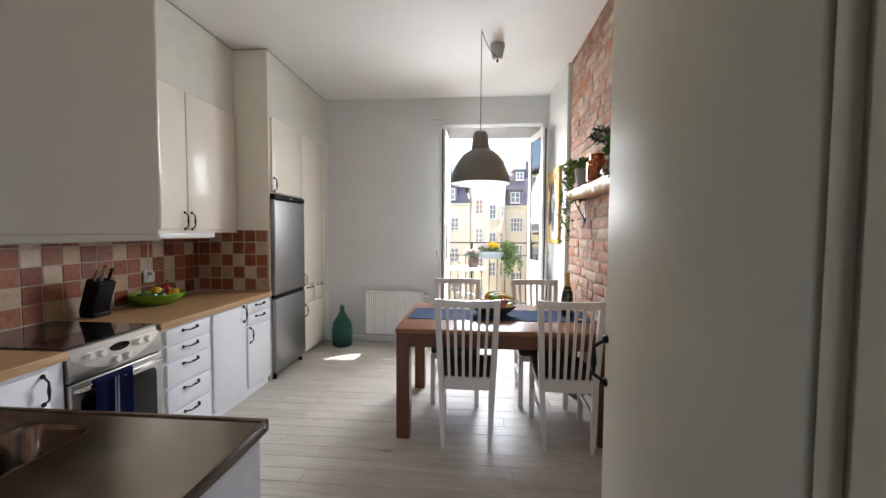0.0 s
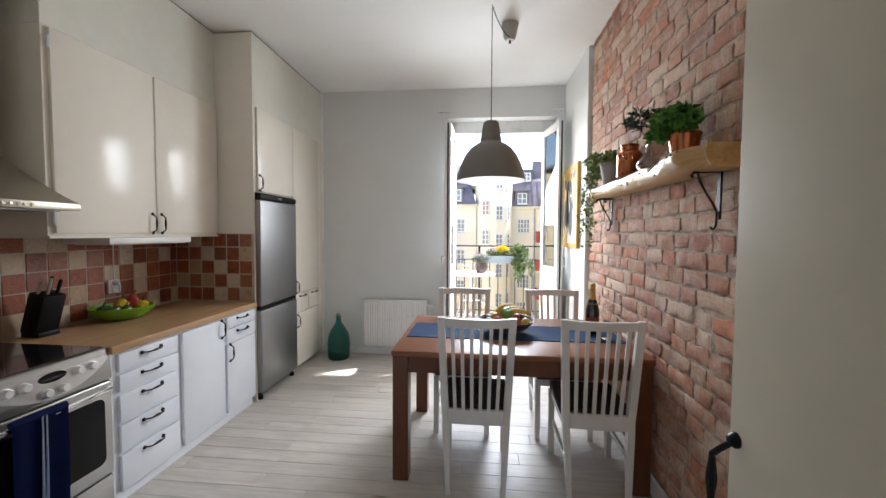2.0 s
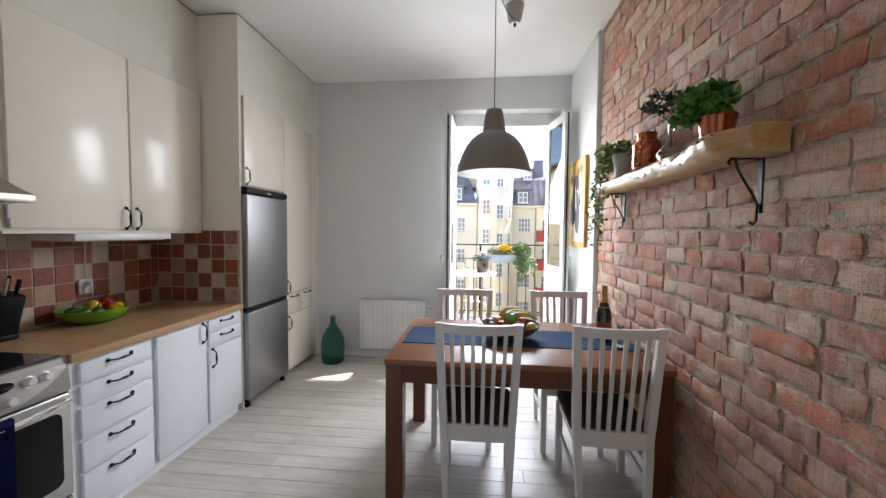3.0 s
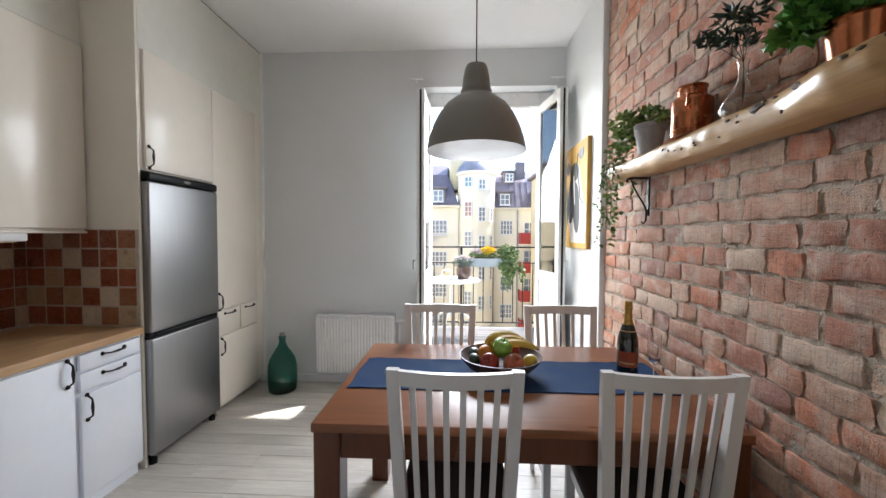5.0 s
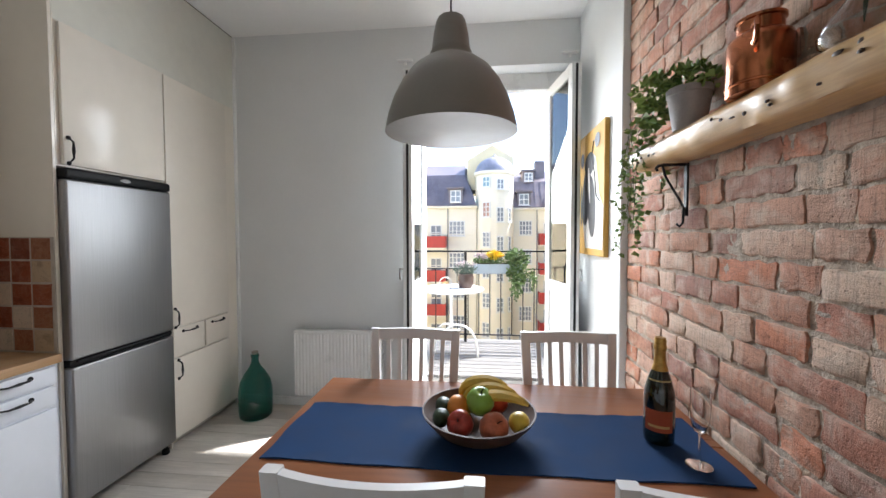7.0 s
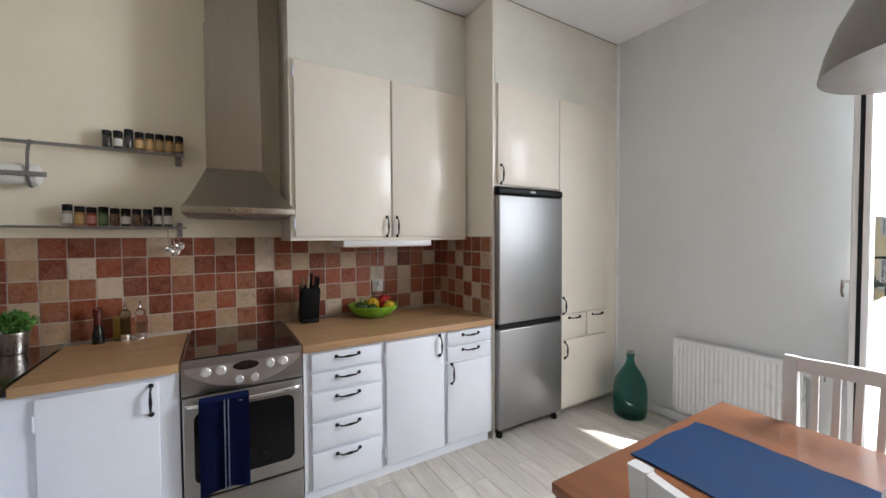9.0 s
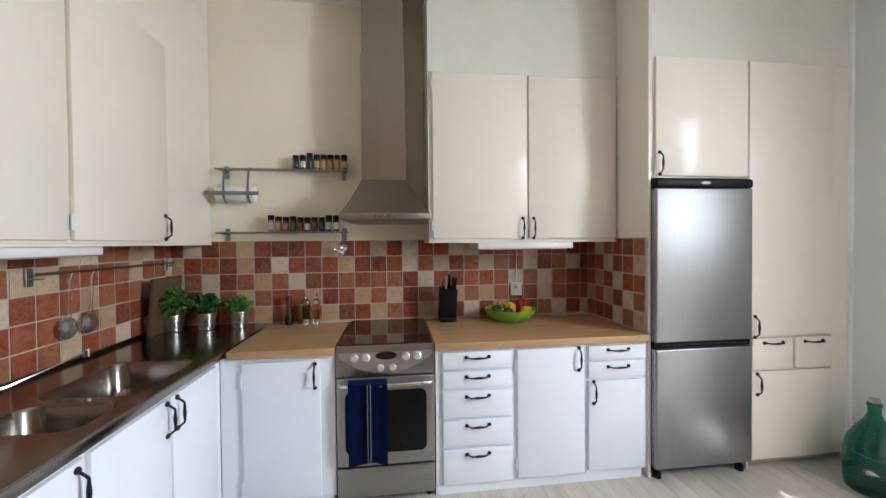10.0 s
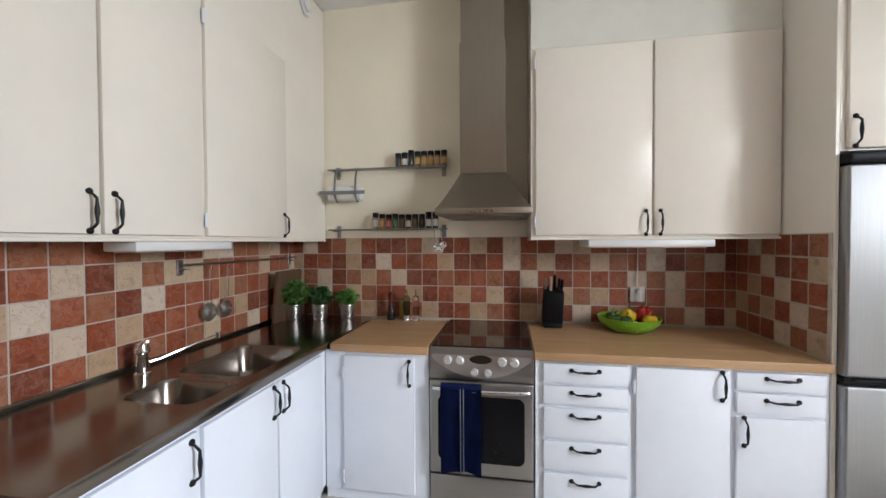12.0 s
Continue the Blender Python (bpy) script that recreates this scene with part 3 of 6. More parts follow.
part("spout", bar([(TX, TY + 0.005, CT + 0.045), (TX - 0.045, TY + 0.035, CT + 0.052), (TX - 0.14, TY + 0.085, CT + 0.08), (TX - 0.22, TY + 0.12, CT + 0.103), (TX - 0.245, TY + 0.13, CT + 0.108)], [0.007, 0.0045, 0.004, 0.004, 0.005]), CHROME, tap)
part("nozzle", spun([(0, -0.016), (0.011, -0.016), (0.011, 0.012), (0.008, 0.016), (0, 0.016)], (TX - 0.25, TY + 0.132, CT + 0.106), 14), CHROME, tap)
part("lever", bar([(TX, TY, CT + 0.125), (TX + 0.012, TY + 0.03, CT + 0.138), (TX + 0.03, TY + 0.06, CT + 0.143)], [0.009, 0.006, 0.005]), CHROME, tap)

# wall cabinets over the sink
UY = 0.908
UL = 1.398
for x0, x1, doors, words in (
    (-2.315, -1.184, (((-1.80, -1.198), (-1.77, 1.482), -1.193),), "cream painted wall cabinet with one door beside the stove wall"),
    (-1.184, -0.342, (((-1.172, -0.768), (-0.800, 1.482), None), ((-0.756, -0.35), (-0.722, 1.482), None)), "cream painted wall cabinet with two closed doors over the sink"),
):
    u = thing("wall_cabinet", ((x0 + x1) / 2, 0.75, UL), words, "cabinet")
    part("body", cube((x0, 0.654, UL), (x1, UY, TOP - 0.012), 0.002), GLOSS_CREAM, u, smooth=0)
    # dark filler that paints the shadow line over the sink cabinets
    part("top_packing", cube((x0, 0.654, TOP - 0.012), (x1 - 0.008, UY - 0.008, TOP - 0.001)), GAP, u, smooth=0)
    part("bottom_rail", cube((x0, 0.654, UL - 0.012), (x1, UY + 0.004, UL), 0.002), GLOSS_CREAM, u)
    for (d0, d1), (hx, hz), hg in doors:
        front(u, "door", (d0, UL + 0.012), (d1, 2.446), UY, axis="y", material=GLOSS_CREAM, handles=((hx, hz, True),), hinges=((hg, 1.48), (hg, 2.36)) if hg else ())
vent = thing("air_vent", (-2.06, UY, 2.93), "round white ventilation valve on the cabinet fascia", "vent")
part("ring", spun([(0.0, 0), (0.062, 0), (0.066, 0.006), (0.055, 0.014), (0.045, 0.006), (0.0, 0.006)], (-2.06, UY + 0.004, 2.93), 28, Matrix.Rotation(radians(-90), 3, "X")), WHITE_PLASTIC, vent)
part("plug", spun([(0.0, 0), (0.036, 0), (0.036, 0.012), (0.03, 0.018), (0.0, 0.02)], (-2.06, UY + 0.012, 2.93), 24, Matrix.Rotation(radians(-90), 3, "X")), WHITE_PLASTIC, vent)
strip = thing("cabinet_light", (-1.13, 0.8, 1.36), "white strip light box under the sink wall cabinet, off", "light")
part("housing", cube((-1.37, 0.76, 1.35), (-0.89, 0.905, 1.386), 0.006, 2), WHITE_PLASTIC, strip)
part("diffuser", cube((-1.35, 0.78, 1.345), (-0.91, 0.88, 1.351), 0.002), LAMP_WARMED, strip)

# cupboard beside the entrance
cup = thing("tall_cupboard", (0.86, 0.88, 0), "satin-painted built-in entrance cupboard with a closed door, warm hall light in its cream colour", "cupboard")
part("body", cube((0.585, 0.59, 0.0), (1.186, 1.176, TOP - 0.02), 0.003, 2), HALL_CREAM, cup, smooth=0)
d = part("door", cube((0.566, 0.628, 0.09), (0.585, 1.176, 2.45), 0.004, 2), HALL_CREAM, cup)
share("handle", stock(pull(0.105), IRON, "pull_long"), d, (0.566, 1.160, 1.10), (0, 0, radians(180)))["label"] = "black iron bow handle"
part("frame_bead", cube((0.568, 0.603, 0.0), (0.585, 0.620, TOP - 0.02), 0.005, 3), HALL_CREAM, cup)

# ---- balcony door ----
HY = 5.15
bm = bmesh.new()
box(bm, (-0.13, 5.12, 0.06), (-0.055, 5.22, 2.72), 0.004)
box(bm, (0.952, 5.12, 0.06), (1.08, 5.22, 2.72), 0.004)
box(bm, (-0.055, 5.12, 2.60), (0.952, 5.22, 2.72), 0.004)
box(bm, (-0.055, 5.10, 0.06), (0.952, 5.26, 0.11), 0.004)
box(bm, (-0.055, 5.11, 2.585), (0.952, 5.14, 2.60), 0.003)
setting(part("door_frame", bm, TRIM), "white painted wooden balcony door frame with a worn sill", "door frame")


def leaf(name, hinge_x, way, label, angle):
    """A half-glazed double leaf, built closed along +x from its hinge and then swung into the room."""
    W, Z0, Z1, T = 0.50, 0.115, 2.595, 0.066
    t = thing(name, (0, 0, 0), label, "door")
    bm = bmesh.new()
    box(bm, (0, -T, Z0), (0.07, 0, Z1), 0.004)
    box(bm, (W - 0.07, -T, Z0), (W, 0, Z1), 0.004)
    box(bm, (0.07, -T, Z1 - 0.08), (W - 0.07, 0, Z1), 0.004)
    box(bm, (0.07, -T, Z0), (W - 0.07, 0, Z0 + 0.12), 0.004)
    box(bm, (0.07, -T, 0.98), (W - 0.07, 0, 1.06), 0.004)
    part("sash", bm, TRIM, t)
    part("panel", cube((0.07, -T + 0.012, Z0 + 0.12), (W - 0.07, -0.012, 0.98), 0.003), TRIM, t)
    for y in (-T + 0.012, -0.016):
        g = part("pane", cube((0.068, y, 1.058), (W - 0.068, y + 0.004, Z1 - 0.078)), PANE, t, "clear window glass", 0)
        g.visible_shadow = False
    part("seal", cube((W - 0.0005, -T * 0.62, Z0 + 0.01), (W + 0.004, -T * 0.38, Z1 - 0.01)), IRON, t, "dark metal edge strip", 0)
    h = part("handle", spun([(0, 0), (0.016, 0), (0.016, 0.006), (0.007, 0.009), (0.007, 0.035), (0, 0.036)], (W - 0.035, -T, 1.17), 16, Matrix.Rotation(radians(90), 3, "X")), CHROME, t)
    part("grip", bar([(W - 0.035, -T - 0.032, 1.175), (W - 0.035, -T - 0.036, 1.12), (W - 0.03, -T - 0.03, 1.09)], [0.008, 0.006, 0.007]), CHROME, h)
    t.matrix_world = Matrix.Translation((hinge_x, HY, 0)) @ Matrix.Rotation(radians(angle), 4, "Z") @ Matrix.Diagonal((1, way, 1, 1))
    return t


leaf("balcony_door_leaf", -0.058, 1, "white half-glazed balcony door leaf, swung open into the room", -92)
leaf("balcony_door_leaf", 0.945, -1, "white half-glazed balcony door leaf with handle, swung open", -80)
for x in (-0.24, 1.02):
    b = part("curtain_bracket", cube((x, YN - 0.035, 2.782), (x + 0.12, YN, 2.792), 0.002), TRIM)
    tagged(b, "small white painted bracket over the balcony door", "bracket", "brackets over the door")
    box_b = part("lug", cube((x + 0.05, YN - 0.012, 2.757), (x + 0.07, YN, 2.7825), 0.002), TRIM, b)

# ---- fridge ----
fr = thing("fridge_freezer", (-1.95, 3.910, 0), "brushed steel fridge-freezer with black trim, closed", "fridge")
FF = -1.577
part("case", cube((-2.295, 3.603, 0.06), (FF - 0.055, 4.220, 1.72), 0.006, 2), BLACK, fr, "dark grey side case")
bm = cube((FF - 0.055, 3.600, 0.80), (FF, 4.222, 1.694), 0.012, 3)
part("upper_door", bm, STEEL, fr)
part("lower_door", cube((FF - 0.055, 3.600, 0.065), (FF, 4.222, 0.765), 0.012, 3), STEEL, fr)
cap = part("top_cap", cube((FF - 0.16, 3.600, 1.697), (FF + 0.004, 4.222, 1.748), 0.014, 3), BLACK, fr, "glossy black top trim")
part("badge", spun([(0, 0), (0.032, 0), (0.03, 0.003), (0, 0.0035)], (FF + 0.004, 3.910, 1.722), 20, Matrix.Rotation(radians(90), 3, "Y") @ Matrix.Diagonal((0.32, 1, 1))), CHROME, cap, "oval silver badge")
part("grip_strip", cube((FF - 0.05, 3.602, 0.768), (FF - 0.012, 4.220, 0.798), 0.006, 2), BLACK, fr, "black recessed grip")
part("grip_lip", cube((FF - 0.02, 3.63, 0.786), (FF + 0.004, 4.19, 0.796), 0.005, 2), BLACK, fr)
part("plinth", cube((-2.245, 3.62, 0.03), (FF - 0.07, 4.20, 0.062)), BLACK, fr, "", 0)
for y in (3.64, 4.18):
    part("foot", spun([(0, 0), (0.022, 0), (0.022, 0.03), (0.012, 0.032), (0.012, 0.066), (0, 0.066)], (FF - 0.045, y, 0.0), 14), BLACK, fr, "black levelling foot")

fr.location.y += 0.01

# ---- stove ----
st = thing("electric_stove", (-1.88, 2.073, 0), "free-standing steel electric stove with black glass hob", "stove")
S0, S1, SF = 1.822, 2.340, -1.612
part("body", cube((-2.295, S0, 0.04), (SF - 0.03, S1, 0.838), 0.003), STEEL_STOVE, st, "", 0)
part("hob_rim", cube((-2.3, S0 - 0.001, 0.838), (SF - 0.012, S1 + 0.001, 0.858), 0.003), STEEL_STOVE, st)
part("hob", cube((-2.29, S0 + 0.008, 0.856), (SF - 0.03, S1 - 0.008, 0.864), 0.002), HOB, st, "black ceramic glass hob")
bm = bmesh.new()
prof = [(SF - 0.03, 0.700), (SF - 0.001, 0.700), (SF + 0.004, 0.712), (SF - 0.004, 0.80), (SF - 0.012, 0.85), (SF - 0.03, 0.858)]
a = [bm.verts.new((x, S0, z)) for x, z in prof]
b = [bm.verts.new((x, S1, z)) for x, z in prof]
for i in range(len(prof)):
    j = (i + 1) % len(prof)
    bm.faces.new((a[i], a[j], b[j], b[i]))
bm.faces.new(a[::-1])
bm.faces.new(b)
bmesh.ops.recalc_face_normals(bm, faces=bm.faces)
panel = part("control_panel", bm, STEEL_STOVE, st)
KNOB = mat("silver_knob", (0.72, 0.72, 0.71), 0.3, 0.5, var=0.05)
bow = bmesh.new()
low = [(S0 + 0.012 + (S1 - S0 - 0.024) * i / 24) for i in range(25)]
edge_z = [0.714 + 0.092 * abs(i - 12) ** 2.2 / 12 ** 2.2 for i in range(25)]
fa = [bow.verts.new((SF + 0.0062 - 0.11 * (z - 0.712), y, z)) for y, z in zip(low, edge_z)]
fb = [bow.verts.new((SF - 0.0058, y, 0.824)) for y in low]
for i in range(24):
    bow.faces.new((fa[i], fa[i + 1], fb[i + 1], fb[i]))
bmesh.ops.recalc_face_normals(bow, faces=bow.faces)
bmesh.ops.solidify(bow, geom=bow.faces[:], thickness=0.002)
part("fascia", bow, mat("silver_fascia", (0.56, 0.55, 0.54), 0.32, 0.9, var=0.04), panel, "pale silver bow-shaped control fascia")
tilt = Matrix.Rotation(radians(84), 3, "Y")
for y, z in ((1.917, 0.797), (1.977, 0.797), (2.187, 0.797), (2.247, 0.797), (2.052, 0.742), (2.117, 0.742)):
    k = part("knob", spun([(0, 0), (0.023, 0), (0.023, 0.004), (0.019, 0.006), (0.0175, 0.024), (0.015, 0.027), (0, 0.027)], (SF - 0.001 if z < 0.77 else SF - 0.005, y, z), 24, tilt), KNOB, panel, "silver-white control knob")
clock = part("clock", spun([(0, 0), (0.056, 0), (0.056, 0.003), (0, 0.004)], (SF - 0.003, 2.082, 0.805), 28, tilt @ Matrix.Diagonal((0.38, 1, 1))), HOB, panel, "dark oval clock display")
part("door_frame", cube((SF - 0.03, S0 + 0.002, 0.215), (SF + 0.006, S1 - 0.002, 0.692), 0.008, 3), STEEL_STOVE, st)
bm = bmesh.new()
pts = rounded(S0 + 0.045, 0.285, S1 - 0.045, 0.62, 0.035)
f0 = [bm.verts.new((SF + 0.0065, y, z)) for y, z in pts]
f1 = [bm.verts.new((SF + 0.0105, y, z)) for y, z in pts]
bm.faces.new(f1)
for i in range(len(pts)):
    j = (i + 1) % len(pts)
    bm.faces.new((f0[i], f0[j], f1[j], f1[i]))
part("oven_window", bm, OVEN_GLASS, st, "dark oven window")
part("oven_handle", bar([(SF + 0.006, S0 + 0.02, 0.657), (SF + 0.03, S0 + 0.03, 0.66)] + arc((SF + 0.034, S0 + 0.04, 0.661), (SF + 0.034, S1 - 0.04, 0.661), (0.014, 0, 0), 10) + [(SF + 0.03, S1 - 0.03, 0.66), (SF + 0.006, S1 - 0.02, 0.657)], 0.010, 10), CHROME, st, "curved steel oven handle")
part("drawer", cube((SF - 0.03, S0 + 0.002, 0.045), (SF + 0.002, S1 - 0.002, 0.205), 0.006, 2), STEEL_STOVE, st)
for y in (S0 + 0.03, S1 - 0.03):
    part("foot", spun([(0, 0), (0.018, 0), (0.018, 0.042), (0, 0.042)], (SF - 0.06, y, 0), 12), BLACK, st)

st.scale = (1, 1, 0.985)

towel = thing("tea_towel", (SF + 0.04, 1.985, 0.45), "navy tea towel with two pale stripes hanging over the oven handle", "towel")


def hung(y0, y1, z0, nx=14, nz=26, off=0.0):
    bm = bmesh.new()
    rows = []
    for i in range(nx + 1):
        col = []
        for j in range(nz + 1):
            u, v = i / nx, j / nz
            fold = 0.006 * math.sin(u * 7.5 + 0.8) * (0.3 + v) + 0.004 * math.sin(u * 13 + v * 2)
            lowz = z0 + 0.012 * math.sin(u * 3.0)
            col.append(bm.verts.new((SF + 0.060 + off - 0.014 * v + fold, y0 + (y1 - y0) * u, 0.676 + (lowz - 0.676) * v)))
        rows.append(col)
    for i in range(nx):
        for j in range(nz):
            bm.faces.new((rows[i][j], rows[i + 1][j], rows[i + 1][j + 1], rows[i][j + 1]))
    return bm


bm = hung(1.888, 2.088, 0.235)
r = bmesh.ops.solidify(bm, geom=bm.faces[:], thickness=0.005)
bmesh.ops.recalc_face_normals(bm, faces=bm.faces)
tube(bm, [(SF + 0.052, 1.89, 0.674), (SF + 0.052, 2.087, 0.674)], 0.015, 10)
cloth = part("cloth", bm, NAVY, towel)
for y in (1.985, 2.000):
    bm = hung(y, y + 0.005, 0.237, 2, 26, 0.0035)
    bmesh.ops.recalc_face_normals(bm, faces=bm.faces)
    part("stripe", bm, mat("pale_stripe", (0.45, 0.50, 0.62), 0.9), cloth, "thin pale blue woven stripe")

# ---- hood ----
hood = thing("cooker_hood", (-1.97, 2.07, 1.53), "brushed steel chimney cooker hood over the stove", "hood")
bm = bmesh.new()
base = [(-2.317, 1.832), (-1.75, 1.832), (-1.75, 2.338), (-2.317, 2.338)]
neck = [(-2.317, 1.93), (-2.03, 1.93), (-2.03, 2.208), (-2.317, 2.208)]
rings = []
for k in range(9):
    u = k / 8
    w = u ** 0.88
    rings.append([bm.verts.new((a[0] + (b[0] - a[0]) * w, a[1] + (b[1] - a[1]) * w, 1.560 + (1.79 - 1.560) * u)) for a, b in zip(base, neck)])
for a, b in zip(rings, rings[1:]):
    for i in range(4):
        bm.faces.new((a[i], a[(i + 1) % 4], b[(i + 1) % 4], b[i]))
part("canopy", bm, STEEL_DARK, hood, smooth=40)
part("rim", cube((-2.317, 1.828, 1.525), (-1.746, 2.341, 1.561), 0.004, 2), STEEL_DARK, hood)
part("filter", cube((-2.245, 1.87, 1.519), (-1.81, 2.30, 1.526)), STEEL, hood, "steel mesh filter", 0)
part("chimney", cube((-2.317, 1.93, 1.79), (-2.03, 2.208, 2.58), 0.003), STEEL_DARK, hood)
part("upper_chimney", cube((-2.317, 1.937, 2.58), (-2.037, 2.201, TOP - 0.002), 0.003), STEEL_DARK, hood)
for i in range(5):
    part("button", spun([(0, 0), (0.007, 0), (0.006, 0.004), (0, 0.004)], (-1.7455, 2.03 + i * 0.026, 1.543), 12, Matrix.Rotation(radians(90), 3, "Y")), CHROME, hood)

# ---- radiator ----
rad = thing("radiator", (-0.78, 4.9, 0.14), "white ribbed panel radiator under the wall, with a valve", "radiator")
RX0, RX1 = -1.093, -0.365
bm = bmesh.new()
n = 25
for face, sgn in ((4.875, 1), (4.925, -1)):
    row0, row1 = [], []
    for i in range(n * 4 + 1):
        x = RX0 + 0.012 + (RX1 - RX0 - 0.024) * i / (n * 4)
        d = (0.0, 0.006, 0.008, 0.006)[i % 4] if 0 < i < n * 4 else 0
        row0.append(bm.verts.new((x, face - d * sgn, 0.120)))
        row1.append(bm.verts.new((x, face - d * sgn, 0.624)))
    for i in range(n * 4):
        bm.faces.new((row0[i], row0[i + 1], row1[i + 1], row1[i]))
part("ribbed_panel", bm, TRIM, rad, smooth=50)
bm = cube((RX0, 4.868, 0.624), (RX1, 4.935, 0.650), 0.006, 2)
box(bm, (RX0, 4.868, 0.120), (RX1, 4.935, 0.120), 0.006, 2)
box(bm, (RX0, 4.868, 0.120), (RX0 + 0.014, 4.935, 0.624), 0.004)
box(bm, (RX1 - 0.014, 4.868, 0.120), (RX1, 4.935, 0.624), 0.004)
part("case", bm, TRIM, rad)
part("valve", spun([(0, 0), (0.013, 0), (0.013, 0.03), (0.021, 0.032), (0.021, 0.075), (0.016, 0.082), (0, 0.082)], (RX1, 4.905, 0.59), 16, Matrix.Rotation(radians(90), 3, "Y")), WHITE_PLASTIC, rad, "thermostat valve")
part("pipe", bar([(RX1 + 0.02, 4.905, 0.59), (RX1 + 0.03, 4.925, 0.56), (RX1 + 0.03, 4.935, 0.3), (RX1 + 0.03, 4.935, 0.07)], 0.008), TRIM, rad)
for x in (RX0 + 0.12, RX1 - 0.12):
    part("wall_bracket", cube((x, 4.92, 0.2), (x + 0.03, YN + 0.002, 0.6)), TRIM, rad, "", 0)

# ---- table ----
tb = thing("dining_table", (0.42, 3.23, 0), "reddish-brown stained wooden dining table", "table")
part("tabletop", cube((-0.267, 2.712, 0.725), (1.165, 3.648, 0.757), 0.004, 2), BROWN, tb)
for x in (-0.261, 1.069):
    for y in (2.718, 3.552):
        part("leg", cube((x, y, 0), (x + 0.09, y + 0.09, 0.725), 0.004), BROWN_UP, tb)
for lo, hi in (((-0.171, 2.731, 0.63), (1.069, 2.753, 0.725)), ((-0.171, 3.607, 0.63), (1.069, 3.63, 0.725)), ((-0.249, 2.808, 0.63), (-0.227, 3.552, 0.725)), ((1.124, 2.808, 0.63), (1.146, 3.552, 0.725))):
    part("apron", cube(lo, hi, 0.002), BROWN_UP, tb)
bm = bmesh.new()
nx, ny = 60, 18
rows = []
for i in range(nx + 1):
    rows.append([])
    for j in range(ny + 1):
        u, v = i / nx, j / ny
        x = -0.234 + 1.362 * u + 0.004 * math.sin(v * 9)
        y = 3.000 + 0.372 * v + 0.003 * math.sin(u * 23) + 0.004 * math.sin(u * 7 + 1)
        z = 0.7605 + 0.0016 * max(0, noise.noise(Vector((u * 14, v * 4, 0)))) + (0.0025 * abs(math.sin(u * 40)) if j in (0, ny) else 0)
        rows[i].append(bm.verts.new((x, y, z)))
for i in range(nx):
    for j in range(ny):
        bm.faces.new((rows[i][j], rows[i + 1][j], rows[i + 1][j + 1], rows[i][j + 1]))
hem = bmesh.ops.extrude_edge_only(bm, edges=[e for e in bm.edges if e.is_boundary])["geom"]
for v in hem:
    if isinstance(v, bmesh.types.BMVert):
        v.co.z = 0.7575
tagged(part("table_runner", bm, BLUE, smooth=60), "dark blue linen runner lying along the brown table", "table runner")


# ---- chairs ----
def chair():
    """White chair with an upright slatted back, facing +y, its back legs round y = 0."""
    t = thing("dining_chair", (0, 0, 0), "white wooden dining chair with slatted back and dark seat pad", "chair", "chairs round the table")

    def back(z):
        return -0.05 + 0.05 * min(1, z / 0.43) - 0.055 * max(0, (z - 0.43) / 0.52)

    def half(z):
        return 0.150 + 0.04 * z / 0.95

    for s in (-1, 1):
        bm = bmesh.new()
        zs = [0, 0.12, 0.25, 0.36, 0.43, 0.5, 0.62, 0.75, 0.86, 0.976]
        rings = []
        for z in zs:
            w = 0.012 + 0.007 * min(1, z / 0.4)
            d = 0.014 + 0.008 * math.sin(min(1, z / 0.9) * math.pi)
            cx, cy = s * half(z), back(z)
            rings.append([bm.verts.new((cx + a * w, cy + b * d, z)) for a, b in ((-1, -1), (1, -1), (1, 1), (-1, 1))])
        for a, b in zip(rings, rings[1:]):
            for i in range(4):
                bm.faces.new((a[i], a[(i + 1) % 4], b[(i + 1) % 4], b[i]))
        bm.faces.new(rings[0][::-1])
        bm.faces.new(rings[-1])
        bmesh.ops.bevel(bm, geom=[e for e in bm.edges if abs((e.verts[0].co - e.verts[1].co).normalized().z) > 0.8], offset=0.003, segments=1, affect="EDGES")
        part("back_leg", bm, WHITE_WOOD, t)
        bm = cube((s * 0.178 - 0.018, 0.375, 0), (s * 0.178 + 0.018, 0.411, 0.42), 0.003)
        part("front_leg", bm, WHITE_WOOD, t)
        part("side_rail", cube((s * 0.172 - 0.01, 0.015, 0.375), (s * 0.172 + 0.01, 0.378, 0.425), 0.002), WHITE_WOOD, t)
        part("stretcher", cube((s * 0.168 - 0.008, 0.0, 0.20), (s * 0.168 + 0.008, 0.38, 0.228), 0.002), WHITE_WOOD, t)

    def rail(name, z0, z1, bow, thick):
        bm = bmesh.new()
        n, rings = 12, []
        for i in range(n + 1):
            u = i / n * 2 - 1
            ring = []
            for z, dy in ((z0, -thick), (z1, -thick), (z1, thick), (z0, thick)):
                ring.append(bm.verts.new((u * (half(z) - 0.008), back(z) + dy - bow * (1 - u * u), z)))
            rings.append(ring)
        for a, b in zip(rings, rings[1:]):
            for i in range(4):
                bm.faces.new((a[i], a[(i + 1) % 4], b[(i + 1) % 4], b[i]))
        bm.faces.new(rings[0][::-1])
        bm.faces.new(rings[-1])
        bmesh.ops.recalc_face_normals(bm, faces=bm.faces)
        part(name, bm, WHITE_WOOD, t)

    rail("top_rail", 0.926, 0.973, 0.028, 0.010)
    rail("back_rail", 0.375, 0.455, 0.006, 0.010)
    for k in range(6):
        u = (k - 2.5) / 3.45
        bm = bmesh.new()
        rings = []
        for i in range(9):
            z = 0.44 + (0.935 - 0.44) * i / 8
            bow = (0.006 + 0.022 * i / 8) * (1 - u * u)
